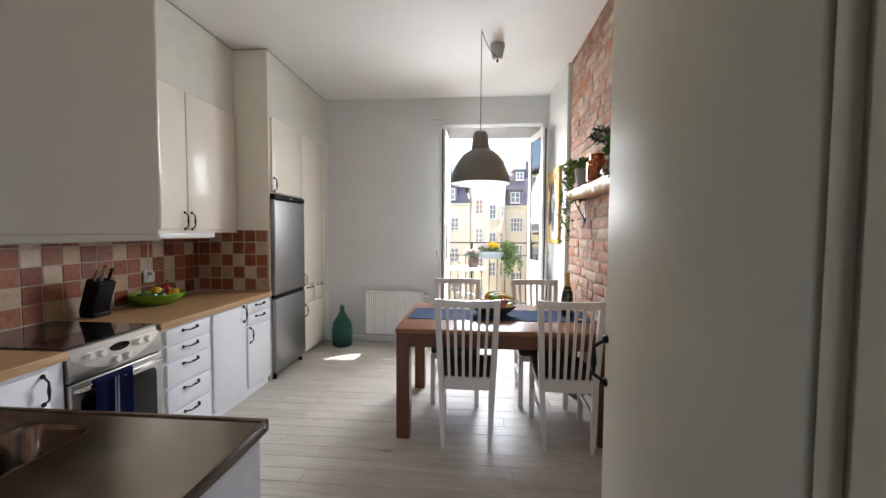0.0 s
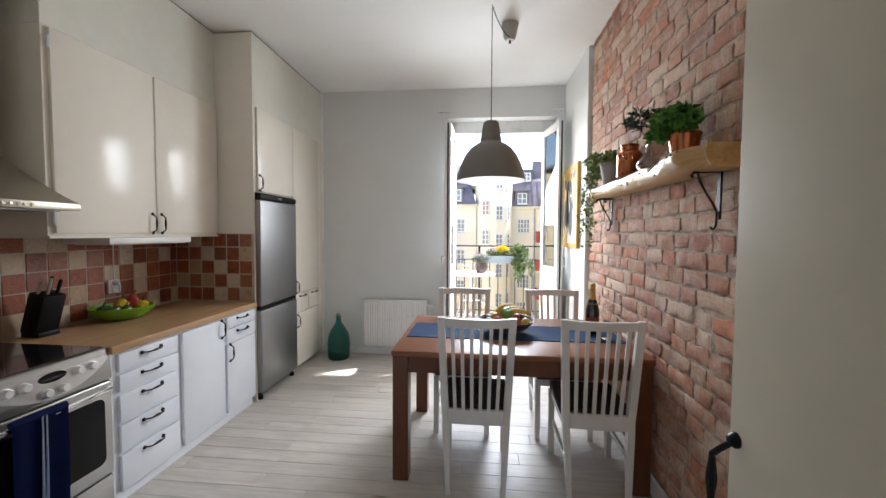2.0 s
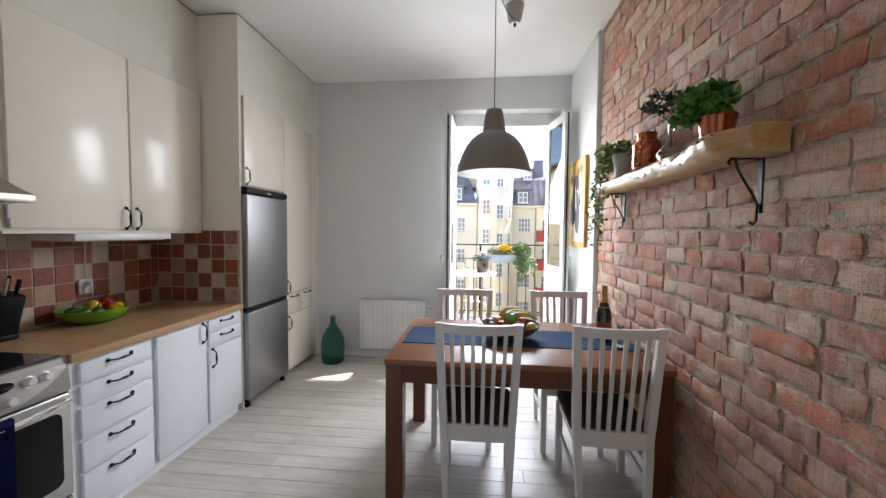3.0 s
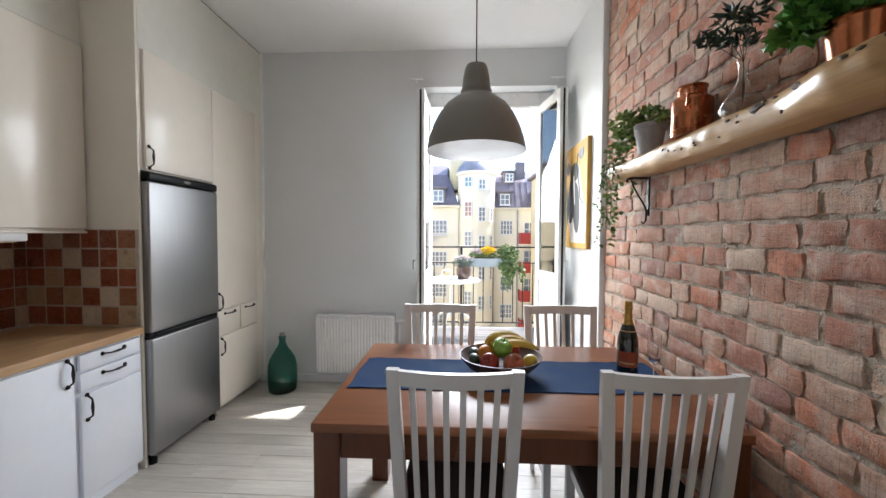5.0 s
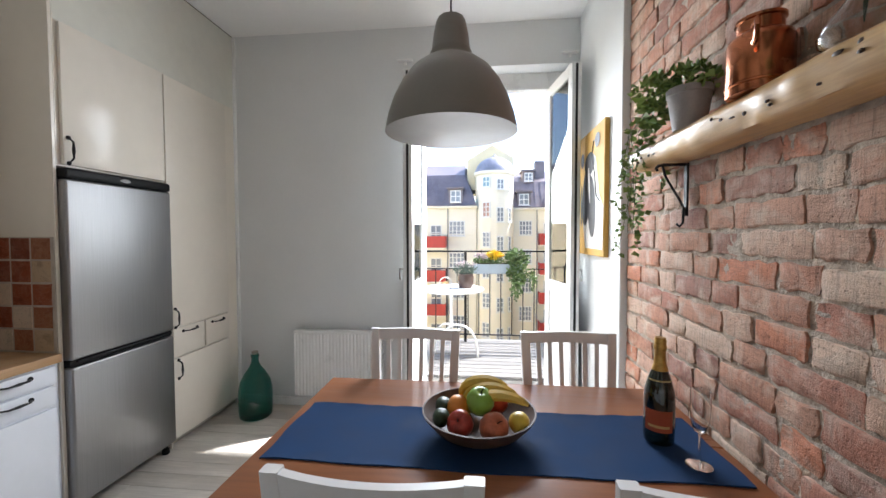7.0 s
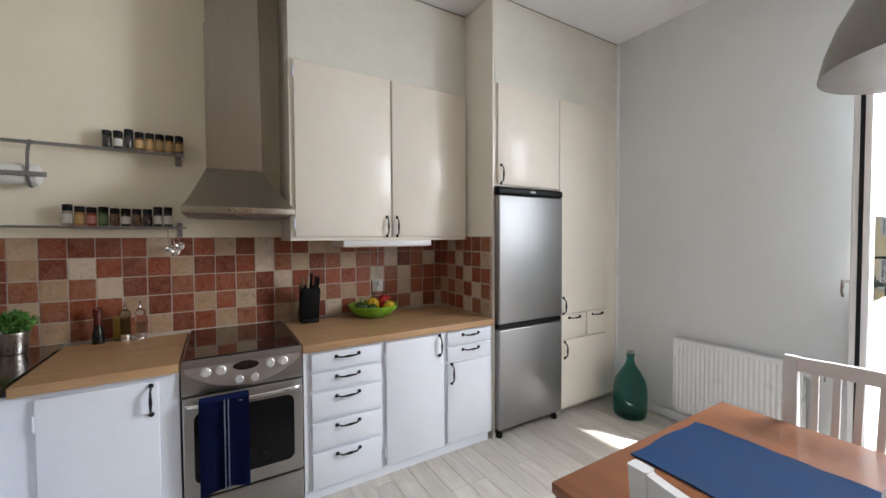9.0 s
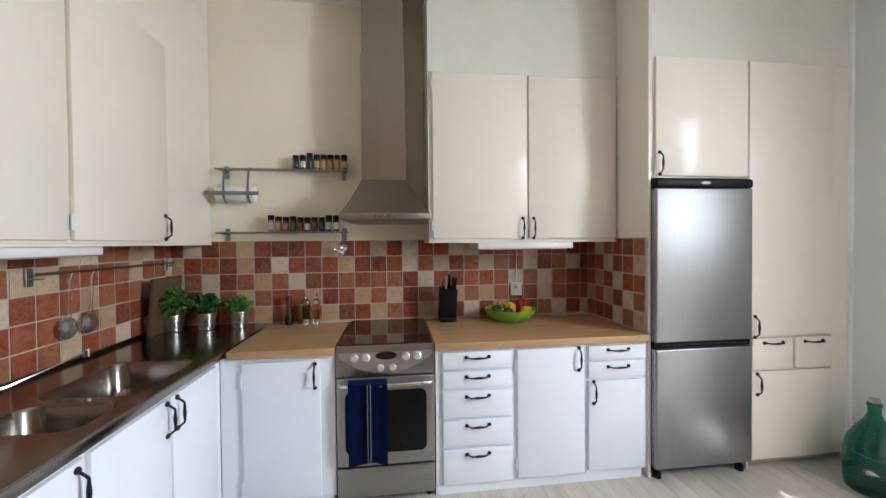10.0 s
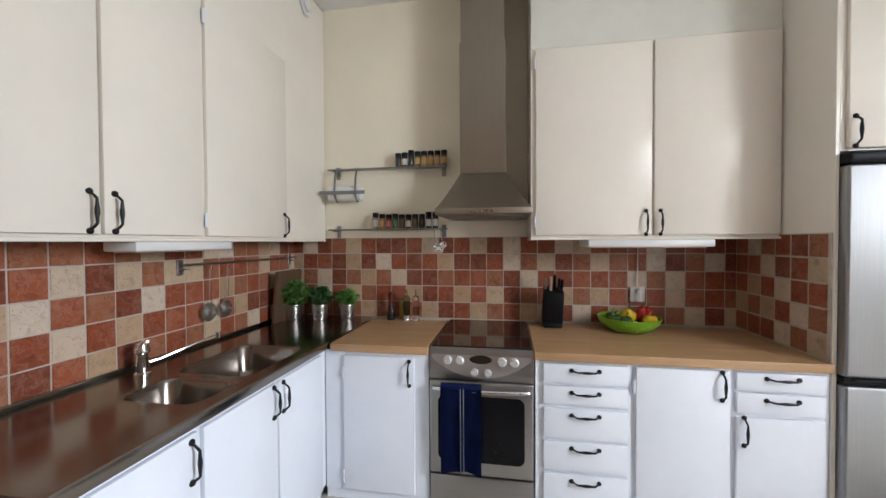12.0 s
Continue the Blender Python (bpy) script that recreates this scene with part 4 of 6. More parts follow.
            cx, cy = u * (half(z) - 0.01), back(z) - bow
            rings.append([bm.verts.new((cx + a * 0.0095, cy + b * 0.006, z)) for a, b in ((-1, -1), (1, -1), (1, 1), (-1, 1))])
        for a, b in zip(rings, rings[1:]):
            for i in range(4):
                bm.faces.new((a[i], a[(i + 1) % 4], b[(i + 1) % 4], b[i]))
        part("slat", bm, WHITE_WOOD, t, smooth=0)
    part("front_rail", cube((-0.162, 0.383, 0.375), (0.162, 0.403, 0.425), 0.002), WHITE_WOOD, t)
    bm = cube((-0.192, 0.012, 0.424), (0.192, 0.425, 0.472), 0.018, 3)
    part("seat_pad", bm, CUSHION, t, "dark brown-grey upholstered seat pad", 60)
    return t


ch = chair()
ch.matrix_world = pose(0.215, 2.69, 0, 0, 0, 0)
copy_thing(ch, pose(0.868, 2.70, 0, 0, 0, -1.5))
copy_thing(ch, pose(0.11, 3.655, 0, 0, 0, 180))
copy_thing(ch, pose(0.808, 3.655, 0, 0, 0, 181))

# ---- pendant lamp ----
LX, LY, LZ = 0.303, 3.415, 1.802
lamp = thing("pendant_lamp", (LX, LY, LZ), "grey enamelled bell pendant lamp hanging over the table", "lamp")
outer = [(0.248, 0.0), (0.246, 0.013), (0.236, 0.06), (0.216, 0.12), (0.186, 0.18), (0.150, 0.228), (0.112, 0.258), (0.080, 0.275), (0.074, 0.286), (0.078, 0.297), (0.072, 0.308), (0.066, 0.362), (0.056, 0.41), (0.049, 0.424), (0.016, 0.428), (0.0, 0.428)]
bm = bmesh.new()
lathe(bm, outer, (LX, LY, LZ), 56)
part("shade", bm, LAMP_GREY, lamp, "", 50)
inner = [(0.2465, 0.001), (0.242, 0.013), (0.232, 0.059), (0.212, 0.118), (0.182, 0.177), (0.147, 0.224), (0.109, 0.253), (0.064, 0.267), (0.0, 0.269)]
bm = bmesh.new()
lathe(bm, inner, (LX, LY, LZ), 56)
part("inner_shade", bm, LAMP_WARMED, lamp, "white inside of the shade, table bounce put into its peach colour", 50)
bm = bmesh.new()
lathe(bm, [(0, 0.08), (0.02, 0.085), (0.03, 0.11), (0.028, 0.135), (0.016, 0.165), (0.014, 0.20), (0, 0.20)], (LX, LY, LZ), 20)
part("bulb", bm, WHITE_PLASTIC, lamp, "white light bulb, off", 60)
part("cord", bar([(LX, LY, LZ + 0.426), (LX, LY, TOP - 0.03), (LX + 0.004, LY + 0.004, TOP - 0.02)] + arc((LX + 0.01, LY + 0.02, TOP - 0.022), (0.447, 3.65, TOP - 0.115), (0, 0, -0.035), 10), 0.0032, 6), IRON, lamp, "thin black flex looped to the ceiling cup")
part("hook", bar([(LX, LY, TOP), (LX, LY, TOP - 0.018), (LX + 0.008, LY, TOP - 0.028), (LX + 0.012, LY, TOP - 0.016)], 0.003, 6), IRON, lamp)
cupm = part("ceiling_cup", spun([(0.0, -0.128), (0.03, -0.126), (0.047, -0.108), (0.055, -0.06), (0.066, 0.0)], (0.449, 3.68, TOP), 28), mat("pale_grey_cup", (0.46, 0.44, 0.41), 0.4, var=0.05), lamp, "grey conical ceiling cup")
for s in (1,):
    part("cup_stem", spun([(0, -0.15), (0.009, -0.148), (0.009, -0.118), (0, -0.118)], (0.449, 3.68, TOP), 12), IRON, cupm)

# ---- green bottle on the floor ----
bt = thing("demijohn_bottle", (-1.345, 4.74, 0), "large green glass demijohn bottle standing on the floor", "bottle")
shape = [(0.0, 0.004), (0.105, 0.0), (0.118, 0.012), (0.122, 0.05), (0.124, 0.16), (0.122, 0.22), (0.108, 0.285), (0.075, 0.345), (0.042, 0.395), (0.028, 0.43), (0.026, 0.47), (0.031, 0.472), (0.031, 0.488), (0.02, 0.49)]
part("glass_body", spun(shape + [(r - 0.004, z) for r, z in shape[::-1] if r > 0.02 and z > 0.01] + [(0.0, 0.012)], (-1.345, 4.74, 0), 40), GREEN_GLASS, bt, "", 60)
# added cap that stands for the whitish rim of the mouth
part("stopper", spun([(0, 0.478), (0.019, 0.478), (0.019, 0.497), (0.024, 0.499), (0.024, 0.512), (0, 0.514)], (-1.345, 4.74, 0), 16), mat("cork", (0.34, 0.32, 0.28), 0.7), bt, "pale rim at the bottle mouth")

# ---- balcony ----
FACADE = mat("yellow_render", (0.72, 0.63, 0.43), 0.85, var=0.08, big=0.6, fine=12, bump=0.2, depth=0.01)
FACADE_PALE = mat("pale_yellow_render", (0.80, 0.75, 0.63), 0.85, var=0.06, big=0.6, fine=12, bump=0.2, depth=0.01)
ROOF = mat("brown_sheet_roof", (0.20, 0.17, 0.185), 0.45, 0.3, var=0.25, big=0.8, fine=6, bump=0.2, depth=0.01)
DOME = mat("grey_copper_dome", (0.32, 0.31, 0.35), 0.4, 0.4, var=0.25, big=1.2, fine=8, bump=0.2, depth=0.01)
OUT_WHITE = mat("white_window_paint", (0.72, 0.72, 0.70), 0.5, var=0.04)
OUT_GLASS = mat("dark_window_glass", (0.27, 0.30, 0.35), 0.12, var=0.3, big=0.4, bump=0)
RED = mat("red_balcony_sheet", (0.45, 0.05, 0.04), 0.5, var=0.1, big=2)
ZINC = mat("zinc_pipe", (0.30, 0.29, 0.28), 0.5, 0.5, var=0.1)
DECK = wood("grey_deck_boards", (0.13, 0.125, 0.118), (0.21, 0.20, 0.19), "x", 0.7, 12, 0.3, pieces=True)
GROUND = mat("courtyard_ground", (0.22, 0.20, 0.17), 0.95, var=0.3, big=0.1, fine=3, bump=0.4, depth=0.02)

BZ, BY = 0.165, 6.40   # balcony floor and railing
slab = setting(part("balcony_floor", cube((-1.7, 5.3, BZ - 0.2), (2.1, BY + 0.12, BZ - 0.028)), mat("balcony_concrete", (0.35, 0.34, 0.32), 0.9), smooth=0), "balcony floor with grey wooden deck boards", "balcony")
board = stock(cube((-1.9, -0.046, -0.025), (1.9, 0.046, 0), 0.003), DECK, "deck_board")
y = 5.355
while y < BY + 0.1:
    share("deck_board", board, slab, (0.2, y, BZ))
    y += 0.102
rail = thing("balcony_railing", (0.2, BY, BZ), "black wrought-iron balcony railing with thin upright bars", "railing")
part("top_rail", cube((-1.7, BY - 0.02, 1.22), (2.1, BY + 0.02, 1.238), 0.003), IRON, rail)
part("middle_rail", cube((-1.7, BY - 0.012, 1.02), (2.1, BY + 0.012, 1.032), 0.002), IRON, rail)
part("bottom_rail", cube((-1.7, BY - 0.012, 0.245), (2.1, BY + 0.012, 0.257), 0.002), IRON, rail)
bar_mesh = stock(bar([(0, 0, 0.25), (0, 0, 1.025)], 0.0065, 6), IRON, "bar")
for i in range(30):
    share("bar", bar_mesh, rail, (-1.64 + i * 0.127, BY, 0))
for x in (-1.4, 0.235, 1.86):
    part("post", cube((x - 0.015, BY - 0.014, BZ - 0.03), (x + 0.015, BY + 0.014, 1.225), 0.002), IRON, rail)


def leaves(bm, at, spread, count, size, seed, droop=0.0, aspect=0.55):
    """Many small folded leaves in a loose clump."""
    rnd = random.Random(seed)
    at = Vector(at)
    for _ in range(count):
        d = Vector((rnd.gauss(0, 1), rnd.gauss(0, 1), rnd.gauss(0, 1)))
        d.normalize()
        p = at + Vector([d[i] * spread[i] * rnd.random() ** 0.45 for i in range(3)])
        way = Vector((d.x + rnd.gauss(0, 0.6), d.y + rnd.gauss(0, 0.6), d.z * 0.6 + 0.35 - droop + rnd.gauss(0, 0.4))).normalized()
        side = way.cross(Vector((rnd.gauss(0, 1), rnd.gauss(0, 1), rnd.gauss(0, 1)))).normalized()
        up = way.cross(side)
        s = size * rnd.uniform(0.6, 1.3)
        a, b = p - way * s * 0.5, p + way * s * 0.5 - up * s * 0.12
        m = p + up * s * 0.02
        l, r = m + side * s * aspect * 0.5 + up * s * 0.12, m - side * s * aspect * 0.5 + up * s * 0.12
        va, vb, vl, vr = (bm.verts.new(q) for q in (a, b, l, r))
        bm.faces.new((va, vl, vb))
        bm.faces.new((va, vb, vr))
    return bm


def foliage(name, dark, light):
    m, nt, p = shader(name)
    rp = nt.nodes.new("ShaderNodeNewGeometry").outputs["Random Per Island"]
    nt.links.new(ramp(nt, rp, [(0.0, dark), (1.0, light)]), p.inputs["Base Color"])
    p.inputs["Roughness"].default_value = 0.5
    p.inputs["Subsurface Weight"].default_value = 0.05
    return m


HERB = foliage("herb_leaves", (0.035, 0.10, 0.015), (0.13, 0.28, 0.05))
BASIL = foliage("basil_leaves", (0.04, 0.15, 0.02), (0.14, 0.36, 0.06))
TRAIL = foliage("shelf_ivy_leaves", (0.07, 0.15, 0.03), (0.30, 0.42, 0.12))
IVY = foliage("ivy_leaves", (0.05, 0.10, 0.03), (0.20, 0.30, 0.11))
GREY_LEAF = foliage("grey_green_leaves", (0.04, 0.075, 0.055), (0.13, 0.18, 0.14))
YELLOW = foliage("yellow_petals", (0.62, 0.40, 0.01), (0.85, 0.62, 0.03))
PALE_FLOWER = foliage("pale_flowers", (0.45, 0.35, 0.42), (0.62, 0.56, 0.58))

pl = thing("balcony_planter", (0.55, 6.30, 1.0), "grey-blue planter box with yellow flowers and hanging ivy on the railing", "planter")
PX0, PX1, PY0, PY1 = 0.33, 0.92, 6.20, 6.36
part("trough", cube((PX0, PY0, 0.985), (PX1 - 0.05, PY1, 1.095), 0.012, 2), mat("planter_plastic", (0.30, 0.36, 0.42), 0.5), pl)
part("soil", cube((PX0 + 0.015, PY0 + 0.015, 1.09), (PX1 - 0.065, PY1 - 0.015, 1.10)), mat("soil", (0.05, 0.035, 0.025), 1.0), pl, "", 0)
bm = leaves(bmesh.new(), (0.40, 6.27, 1.13), (0.08, 0.07, 0.07), 160, 0.035, 3)
leaves(bm, (0.56, 6.27, 1.13), (0.14, 0.07, 0.06), 260, 0.035, 4)
leaves(bm, (0.80, 6.25, 1.16), (0.15, 0.08, 0.12), 420, 0.045, 5)
leaves(bm, (0.82, 6.19, 1.0), (0.13, 0.05, 0.16), 380, 0.045, 6, 0.7)
leaves(bm, (0.80, 6.17, 0.82), (0.07, 0.03, 0.13), 110, 0.042, 7, 0.9)
leaves(bm, (0.98, 6.19, 0.92), (0.05, 0.03, 0.14), 90, 0.042, 8, 0.9)
part("ivy", bm, IVY, pl, "trailing green ivy", 0)
bm = leaves(bmesh.new(), (0.57, 6.26, 1.19), (0.10, 0.06, 0.055), 300, 0.032, 9, 0, 0.9)
part("flowers", bm, YELLOW, pl, "bright yellow flowers", 0)
bm = leaves(bmesh.new(), (0.42, 6.26, 1.18), (0.09, 0.05, 0.04), 120, 0.025, 10, 0, 0.9)
part("flowers", bm, PALE_FLOWER, pl, "pale pink flowers", 0)
for x in (0.42, 0.78):
    part("hanger", bar([(x, PY1, 1.05), (x, BY - 0.005, 1.05), (x, BY, 1.245), (x, BY + 0.03, 1.245)], 0.005, 6), IRON, pl)

bt_x, bt_y, bt_z = 0.12, 5.76, 0.885
btab = thing("balcony_table", (bt_x, bt_y, BZ), "small round white metal balcony table with curved legs", "table")
part("tabletop", spun([(0, -0.022), (0.315, -0.022), (0.325, -0.014), (0.325, -0.003), (0.318, 0), (0, 0)], (bt_x, bt_y, bt_z), 40), OUT_WHITE, btab)
part("pedestal", bar([(bt_x, bt_y, bt_z - 0.02), (bt_x, bt_y, BZ + 0.30)], 0.016), OUT_WHITE, btab)
for k in range(3):
    a = radians(15 + 120 * k)
    c, s = math.cos(a), math.sin(a)
    pts = [(bt_x + c * r, bt_y + s * r, BZ + z) for r, z in ((0, 0.34), (0.06, 0.345), (0.13, 0.33), (0.20, 0.28), (0.25, 0.19), (0.27, 0.09), (0.275, 0.0))]
    part("leg", bar(pts, 0.011, 8), OUT_WHITE, btab)
fp = thing("flower_pot", (0.26, 5.80, bt_z), "dark brown pot with pale lavender flowers on the balcony table", "plant")
part("pot", spun([(0, 0), (0.065, 0), (0.08, 0.05), (0.085, 0.11), (0.075, 0.135), (0.08, 0.145), (0.07, 0.145), (0.066, 0.12), (0, 0.12)], (0.26, 5.80, bt_z), 28), mat("brown_glazed_pot", (0.06, 0.035, 0.03), 0.3), fp)
part("leaves", leaves(bmesh.new(), (0.26, 5.80, bt_z + 0.19), (0.13, 0.12, 0.07), 360, 0.035, 11, 0, 0.35), GREY_LEAF, fp, "", 0)
part("flowers", leaves(bmesh.new(), (0.26, 5.80, bt_z + 0.235), (0.12, 0.11, 0.04), 140, 0.018, 12, 0, 0.9), PALE_FLOWER, fp, "pale lavender blossoms", 0)
lan = thing("small_basket", (0.07, 5.66, bt_z), "small white basket with a handle on the balcony table", "basket")
part("bowl", spun([(0, 0), (0.045, 0), (0.06, 0.06), (0.064, 0.062), (0.055, 0.06), (0.04, 0.008), (0, 0.008)], (0.07, 5.66, bt_z), 20), OUT_WHITE, lan)
part("handle", bar([(0.07 + 0.06 * math.cos(radians(a)), 5.66, bt_z + 0.06 + 0.06 * math.sin(radians(a))) for a in range(0, 181, 20)], 0.005, 6), OUT_WHITE, lan)
part("filling", blob(bmesh.new(), (0.07, 5.66, bt_z + 0.055), (0.045, 0.045, 0.025), 0.2), mat("dried_moss", (0.30, 0.20, 0.09), 0.9), lan)

# ---- courtyard and houses beyond ----
setting(part("ground", cube((-400, -60, -13.2), (400, 600, -13.0)), GROUND, smooth=0), "courtyard ground far below the balcony", "ground")
# own facade under and over the opening
bm = cube((-14, 5.3, -13), (-2.5, 5.42, 6.5))
box(bm, (1.4, 5.3, -13), (7.9, 5.42, 6.5))
box(bm, (-2.5, 5.301, -13), (1.4, 5.42, -0.2))
box(bm, (-2.5, 5.301, TOP + 0.2), (1.4, 5.42, 6.5))
# unseen ledge added to cut down the sun patch on the floor
box(bm, (-14, 5.42, 3.32), (7.9, 5.85, 3.5))
setting(part("wall_outer", bm, FACADE, smooth=0), "yellow rendered outer wall of the own house with an added sun-blocking ledge", "wall")


def house(name, at, label):
    return thing(name, at, label, "building")


def window(h, x, y, z, w, hgt, bars=(2, 3), turn=0.0, glass_mat=None, depth=0.16):
    """A white casement window in a wall that faces -y (turn: about z)."""
    bm = bmesh.new()
    f = 0.085
    for lo, hi in (((-w / 2, -0.05, -hgt / 2), (-w / 2 + f, 0.06, hgt / 2)), ((w / 2 - f, -0.05, -hgt / 2), (w / 2, 0.06, hgt / 2)), ((-w / 2 + f, -0.05, hgt / 2 - f), (w / 2 - f, 0.06, hgt / 2)), ((-w / 2 + f, -0.05, -hgt / 2), (w / 2 - f, 0.06, -hgt / 2 + f))):
        box(bm, lo, hi)
    for i in range(1, bars[0]):
        cx = -w / 2 + w * i / bars[0]
        box(bm, (cx - 0.045, -0.045, -hgt / 2 + f), (cx + 0.045, 0.05, hgt / 2 - f))
    for j in range(1, bars[1]):
        cz = -hgt / 2 + hgt * j / bars[1]
        box(bm, (-w / 2 + f, -0.035, cz - 0.035), (w / 2 - f, 0.045, cz + 0.035))
    box(bm, (-w / 2 - 0.08, -0.16, -hgt / 2 - 0.07), (w / 2 + 0.08, -0.05, -hgt / 2))
    m = Matrix.Translation((x, y, z)) @ Matrix.Rotation(turn, 4, "Z")
    bmesh.ops.transform(bm, matrix=m, verts=bm.verts)
    ob = part("window", bm, OUT_WHITE, h, "white casement window", 0)
    g = cube((-w / 2 + f, -0.014, -hgt / 2 + f), (w / 2 - f, -0.004, hgt / 2 - f))
    bmesh.ops.transform(g, matrix=m, verts=g.verts)
    part("pane", g, glass_mat or OUT_GLASS, ob, "", 0)
    return ob


HYF = 39.0   # front of the house across
opp = house("apartment_house", (1.6, HYF, -13), "pale yellow apartment house with round turret and brown mansard roof")
GZ = -13.0


def mansard(h, x0, x1, y0, eave, top, deep=5.0, hip=0.0):
    bm = bmesh.new()
    a = [(x0, y0 - 0.45, eave), (x1, y0 - 0.45, eave), (x1 - hip, y0 + 1.3, top), (x0, y0 + 1.3, top)]
    b = [(x0, y0 + deep, top + 1.6), (x1 - hip, y0 + deep, top + 1.6), (x1, y0 + deep, eave), (x0, y0 + deep, eave)]
    va, vb = [bm.verts.new(p) for p in a], [bm.verts.new(p) for p in b]
    bm.faces.new(va)
    bm.faces.new((va[3], va[2], vb[1], vb[0]))
    bm.faces.new((vb[0], vb[1], vb[2], vb[3]))
    bm.faces.new((va[0], vb[3], vb[2], va[1]))
    bm.faces.new((va[0], va[3], vb[0], vb[3]))
    bm.faces.new((va[1], vb[2], vb[1], va[2]))
    bmesh.ops.recalc_face_normals(bm, faces=bm.faces)
    n = int((x1 - x0) / 0.6)
    for i in range(n + 1):
        x = x0 + (x1 - x0) * i / n
        tube(bm, [(x, y0 - 0.45, eave + 0.02), (min(x, x1 - hip), y0 + 1.3, top + 0.02)], 0.035, 4)
    return part("roof", bm, ROOF, h, "brown standing-seam mansard roof", 0)


def dormer(h, x, y, z, w=1.3, hgt=1.5):
    bm = cube((x - w / 2 - 0.2, y - 0.1, z - hgt / 2 - 0.25), (x + w / 2 + 0.2, y + 1.8, z + hgt / 2 + 0.15))
    box(bm, (x - w / 2 - 0.35, y - 0.3, z + hgt / 2 + 0.15), (x + w / 2 + 0.35, y + 1.9, z + hgt / 2 + 0.32))
    part("dormer", bm, ROOF, h, "brown sheet-metal dormer", 0)
    window(h, x, y - 0.12, z, w, hgt, (2, 2))


TX, TY, TR = 1.72, HYF + 0.9, 1.85   # turret axis and radius
RED_BLIND = mat("red_window_blind", (0.42, 0.24, 0.19), 0.6, var=0.15, big=3)
# brightness of the sky in the top turret window, put into the glass colour
SKY_GLASS = mat("bright_window_glass", (0.22, 0.34, 0.40), 0.08, var=0.2, big=0.6, bump=0)
part("wall", cube((-13.0, HYF, GZ), (-0.05, HYF + 9, 4.2)), FACADE_PALE, opp, "", 0)
part("wall", cube((3.4, HYF + 1.2, GZ), (16.0, HYF + 9, 4.05)), FACADE_PALE, opp, "", 0)
part("wall", cube((-0.05, HYF + 0.3, GZ), (3.4, HYF + 9, 7.4)), FACADE, opp, "", 0)
part("cornice", cube((-13.2, HYF - 0.4, 4.08), (0.1, HYF, 4.3), 0.04), FACADE_PALE, opp, "", 0)
part("cornice", cube((3.3, HYF + 0.8, 3.92), (16.2, HYF + 1.2, 4.15), 0.04), FACADE_PALE, opp, "", 0)
for z in (-7.4, -4.4, -1.4, 1.9):
    part("string_course", cube((-13.0, HYF - 0.06, z - 0.42), (-0.1, HYF - 0.003, z - 0.30), 0.01), FACADE_PALE, opp, "", 0)
mansard(opp, -13.2, -0.05, HYF, 4.3, 7.5, hip=1.2)
mansard(opp, 3.3, 16.2, HYF + 1.2, 4.15, 6.9)
turret = part("turret", spun([(TR, 0.0), (TR, 20.2), (TR + 0.18, 20.32), (TR + 0.18, 20.55), (TR, 20.55)], (TX, TY, GZ), 40), FACADE_PALE, opp, "round yellow rendered turret", 40)
part("dome", spun([(TR + 0.13, 7.55), (TR + 0.06, 7.85), (TR - 0.15, 8.25), (1.35, 8.65), (0.85, 8.95), (0.3, 9.1), (0.10, 9.25), (0.0, 9.5)], (TX, TY, 0), 40), DOME, turret, "grey metal dome", 40)
bm = bmesh.new()
gv = [bm.verts.new((x, yy, z)) for yy in (HYF + 1.6, HYF + 8.0) for x, z in ((-1.0, 6.0), (-1.0, 9.0), (1.5, 10.5), (3.6, 9.2), (3.6, 6.0))]
bm.faces.new(gv[:5][::-1])
bm.faces.new(gv[5:])
for i in range(5):
    bm.faces.new((gv[i], gv[(i + 1) % 5], gv[5 + (i + 1) % 5], gv[5 + i]))
bmesh.ops.recalc_face_normals(bm, faces=bm.faces)
part("gable", bm, FACADE, opp, "yellow rendered gable behind the turret", 0)
for x, z in ((6.5, 8.3), (9.3, 8.4), (-6.0, 9.2)):
    part("chimney", cube((x - 0.5, HYF + 3.6, z - 2.6), (x + 0.5, HYF + 4.8, z + 0.9), 0.04), ROOF, opp, "dark sheet-clad chimney", 0)
for x in (-2.05, -6.0, -9.9):
    dormer(opp, x, HYF - 0.15, 5.2, 1.0, 1.15)
for x in (4.6, 8.1, 11.5):
    dormer(opp, x, HYF + 1.05, 4.95, 0.95, 1.1)
dormer(opp, 5.2, HYF + 2.5, 7.35, 0.8, 0.85)
for k in range(5):
    z = 2.1 - 3.1 * k
    window(opp, -1.95, HYF - 0.02, z, 1.55, 1.5, (4, 3))
    window(opp, -7.8, HYF - 0.02, z, 1.55, 1.5, (4, 3))
    window(opp, 4.8, HYF + 1.18, 2.15 - 2.85 * k, 1.25, 1.45, (4, 3))
    window(opp, 11.3, HYF + 1.18, 2.15 - 2.85 * k, 1.25, 1.45, (4, 3))
for z, gl in ((6.5, SKY_GLASS), (3.88, RED_BLIND), (1.02, None), (-1.92, None), (-4.8, None), (-7.65, None)):
    a = radians(-26)
    window(opp, TX + (TR + 0.03) * math.sin(a), TY - (TR + 0.03) * math.cos(a), z, 0.8, 1.0 if z > 6 else 1.45, (2, 2 if z > 6 else 3), a, gl)
for z in (6.25, 3.38, 0.64, -2.3, -5.2, -8.1):
    for a, w in ((15, 0.72), (48, 0.4)):
        a = radians(a)
        window(opp, TX + (TR + 0.03) * math.sin(a), TY - (TR + 0.03) * math.cos(a), z, w, 1.0 if z > 6 else 1.4, (2 if w > 0.6 else 1, 2 if z > 6 else 3), a)
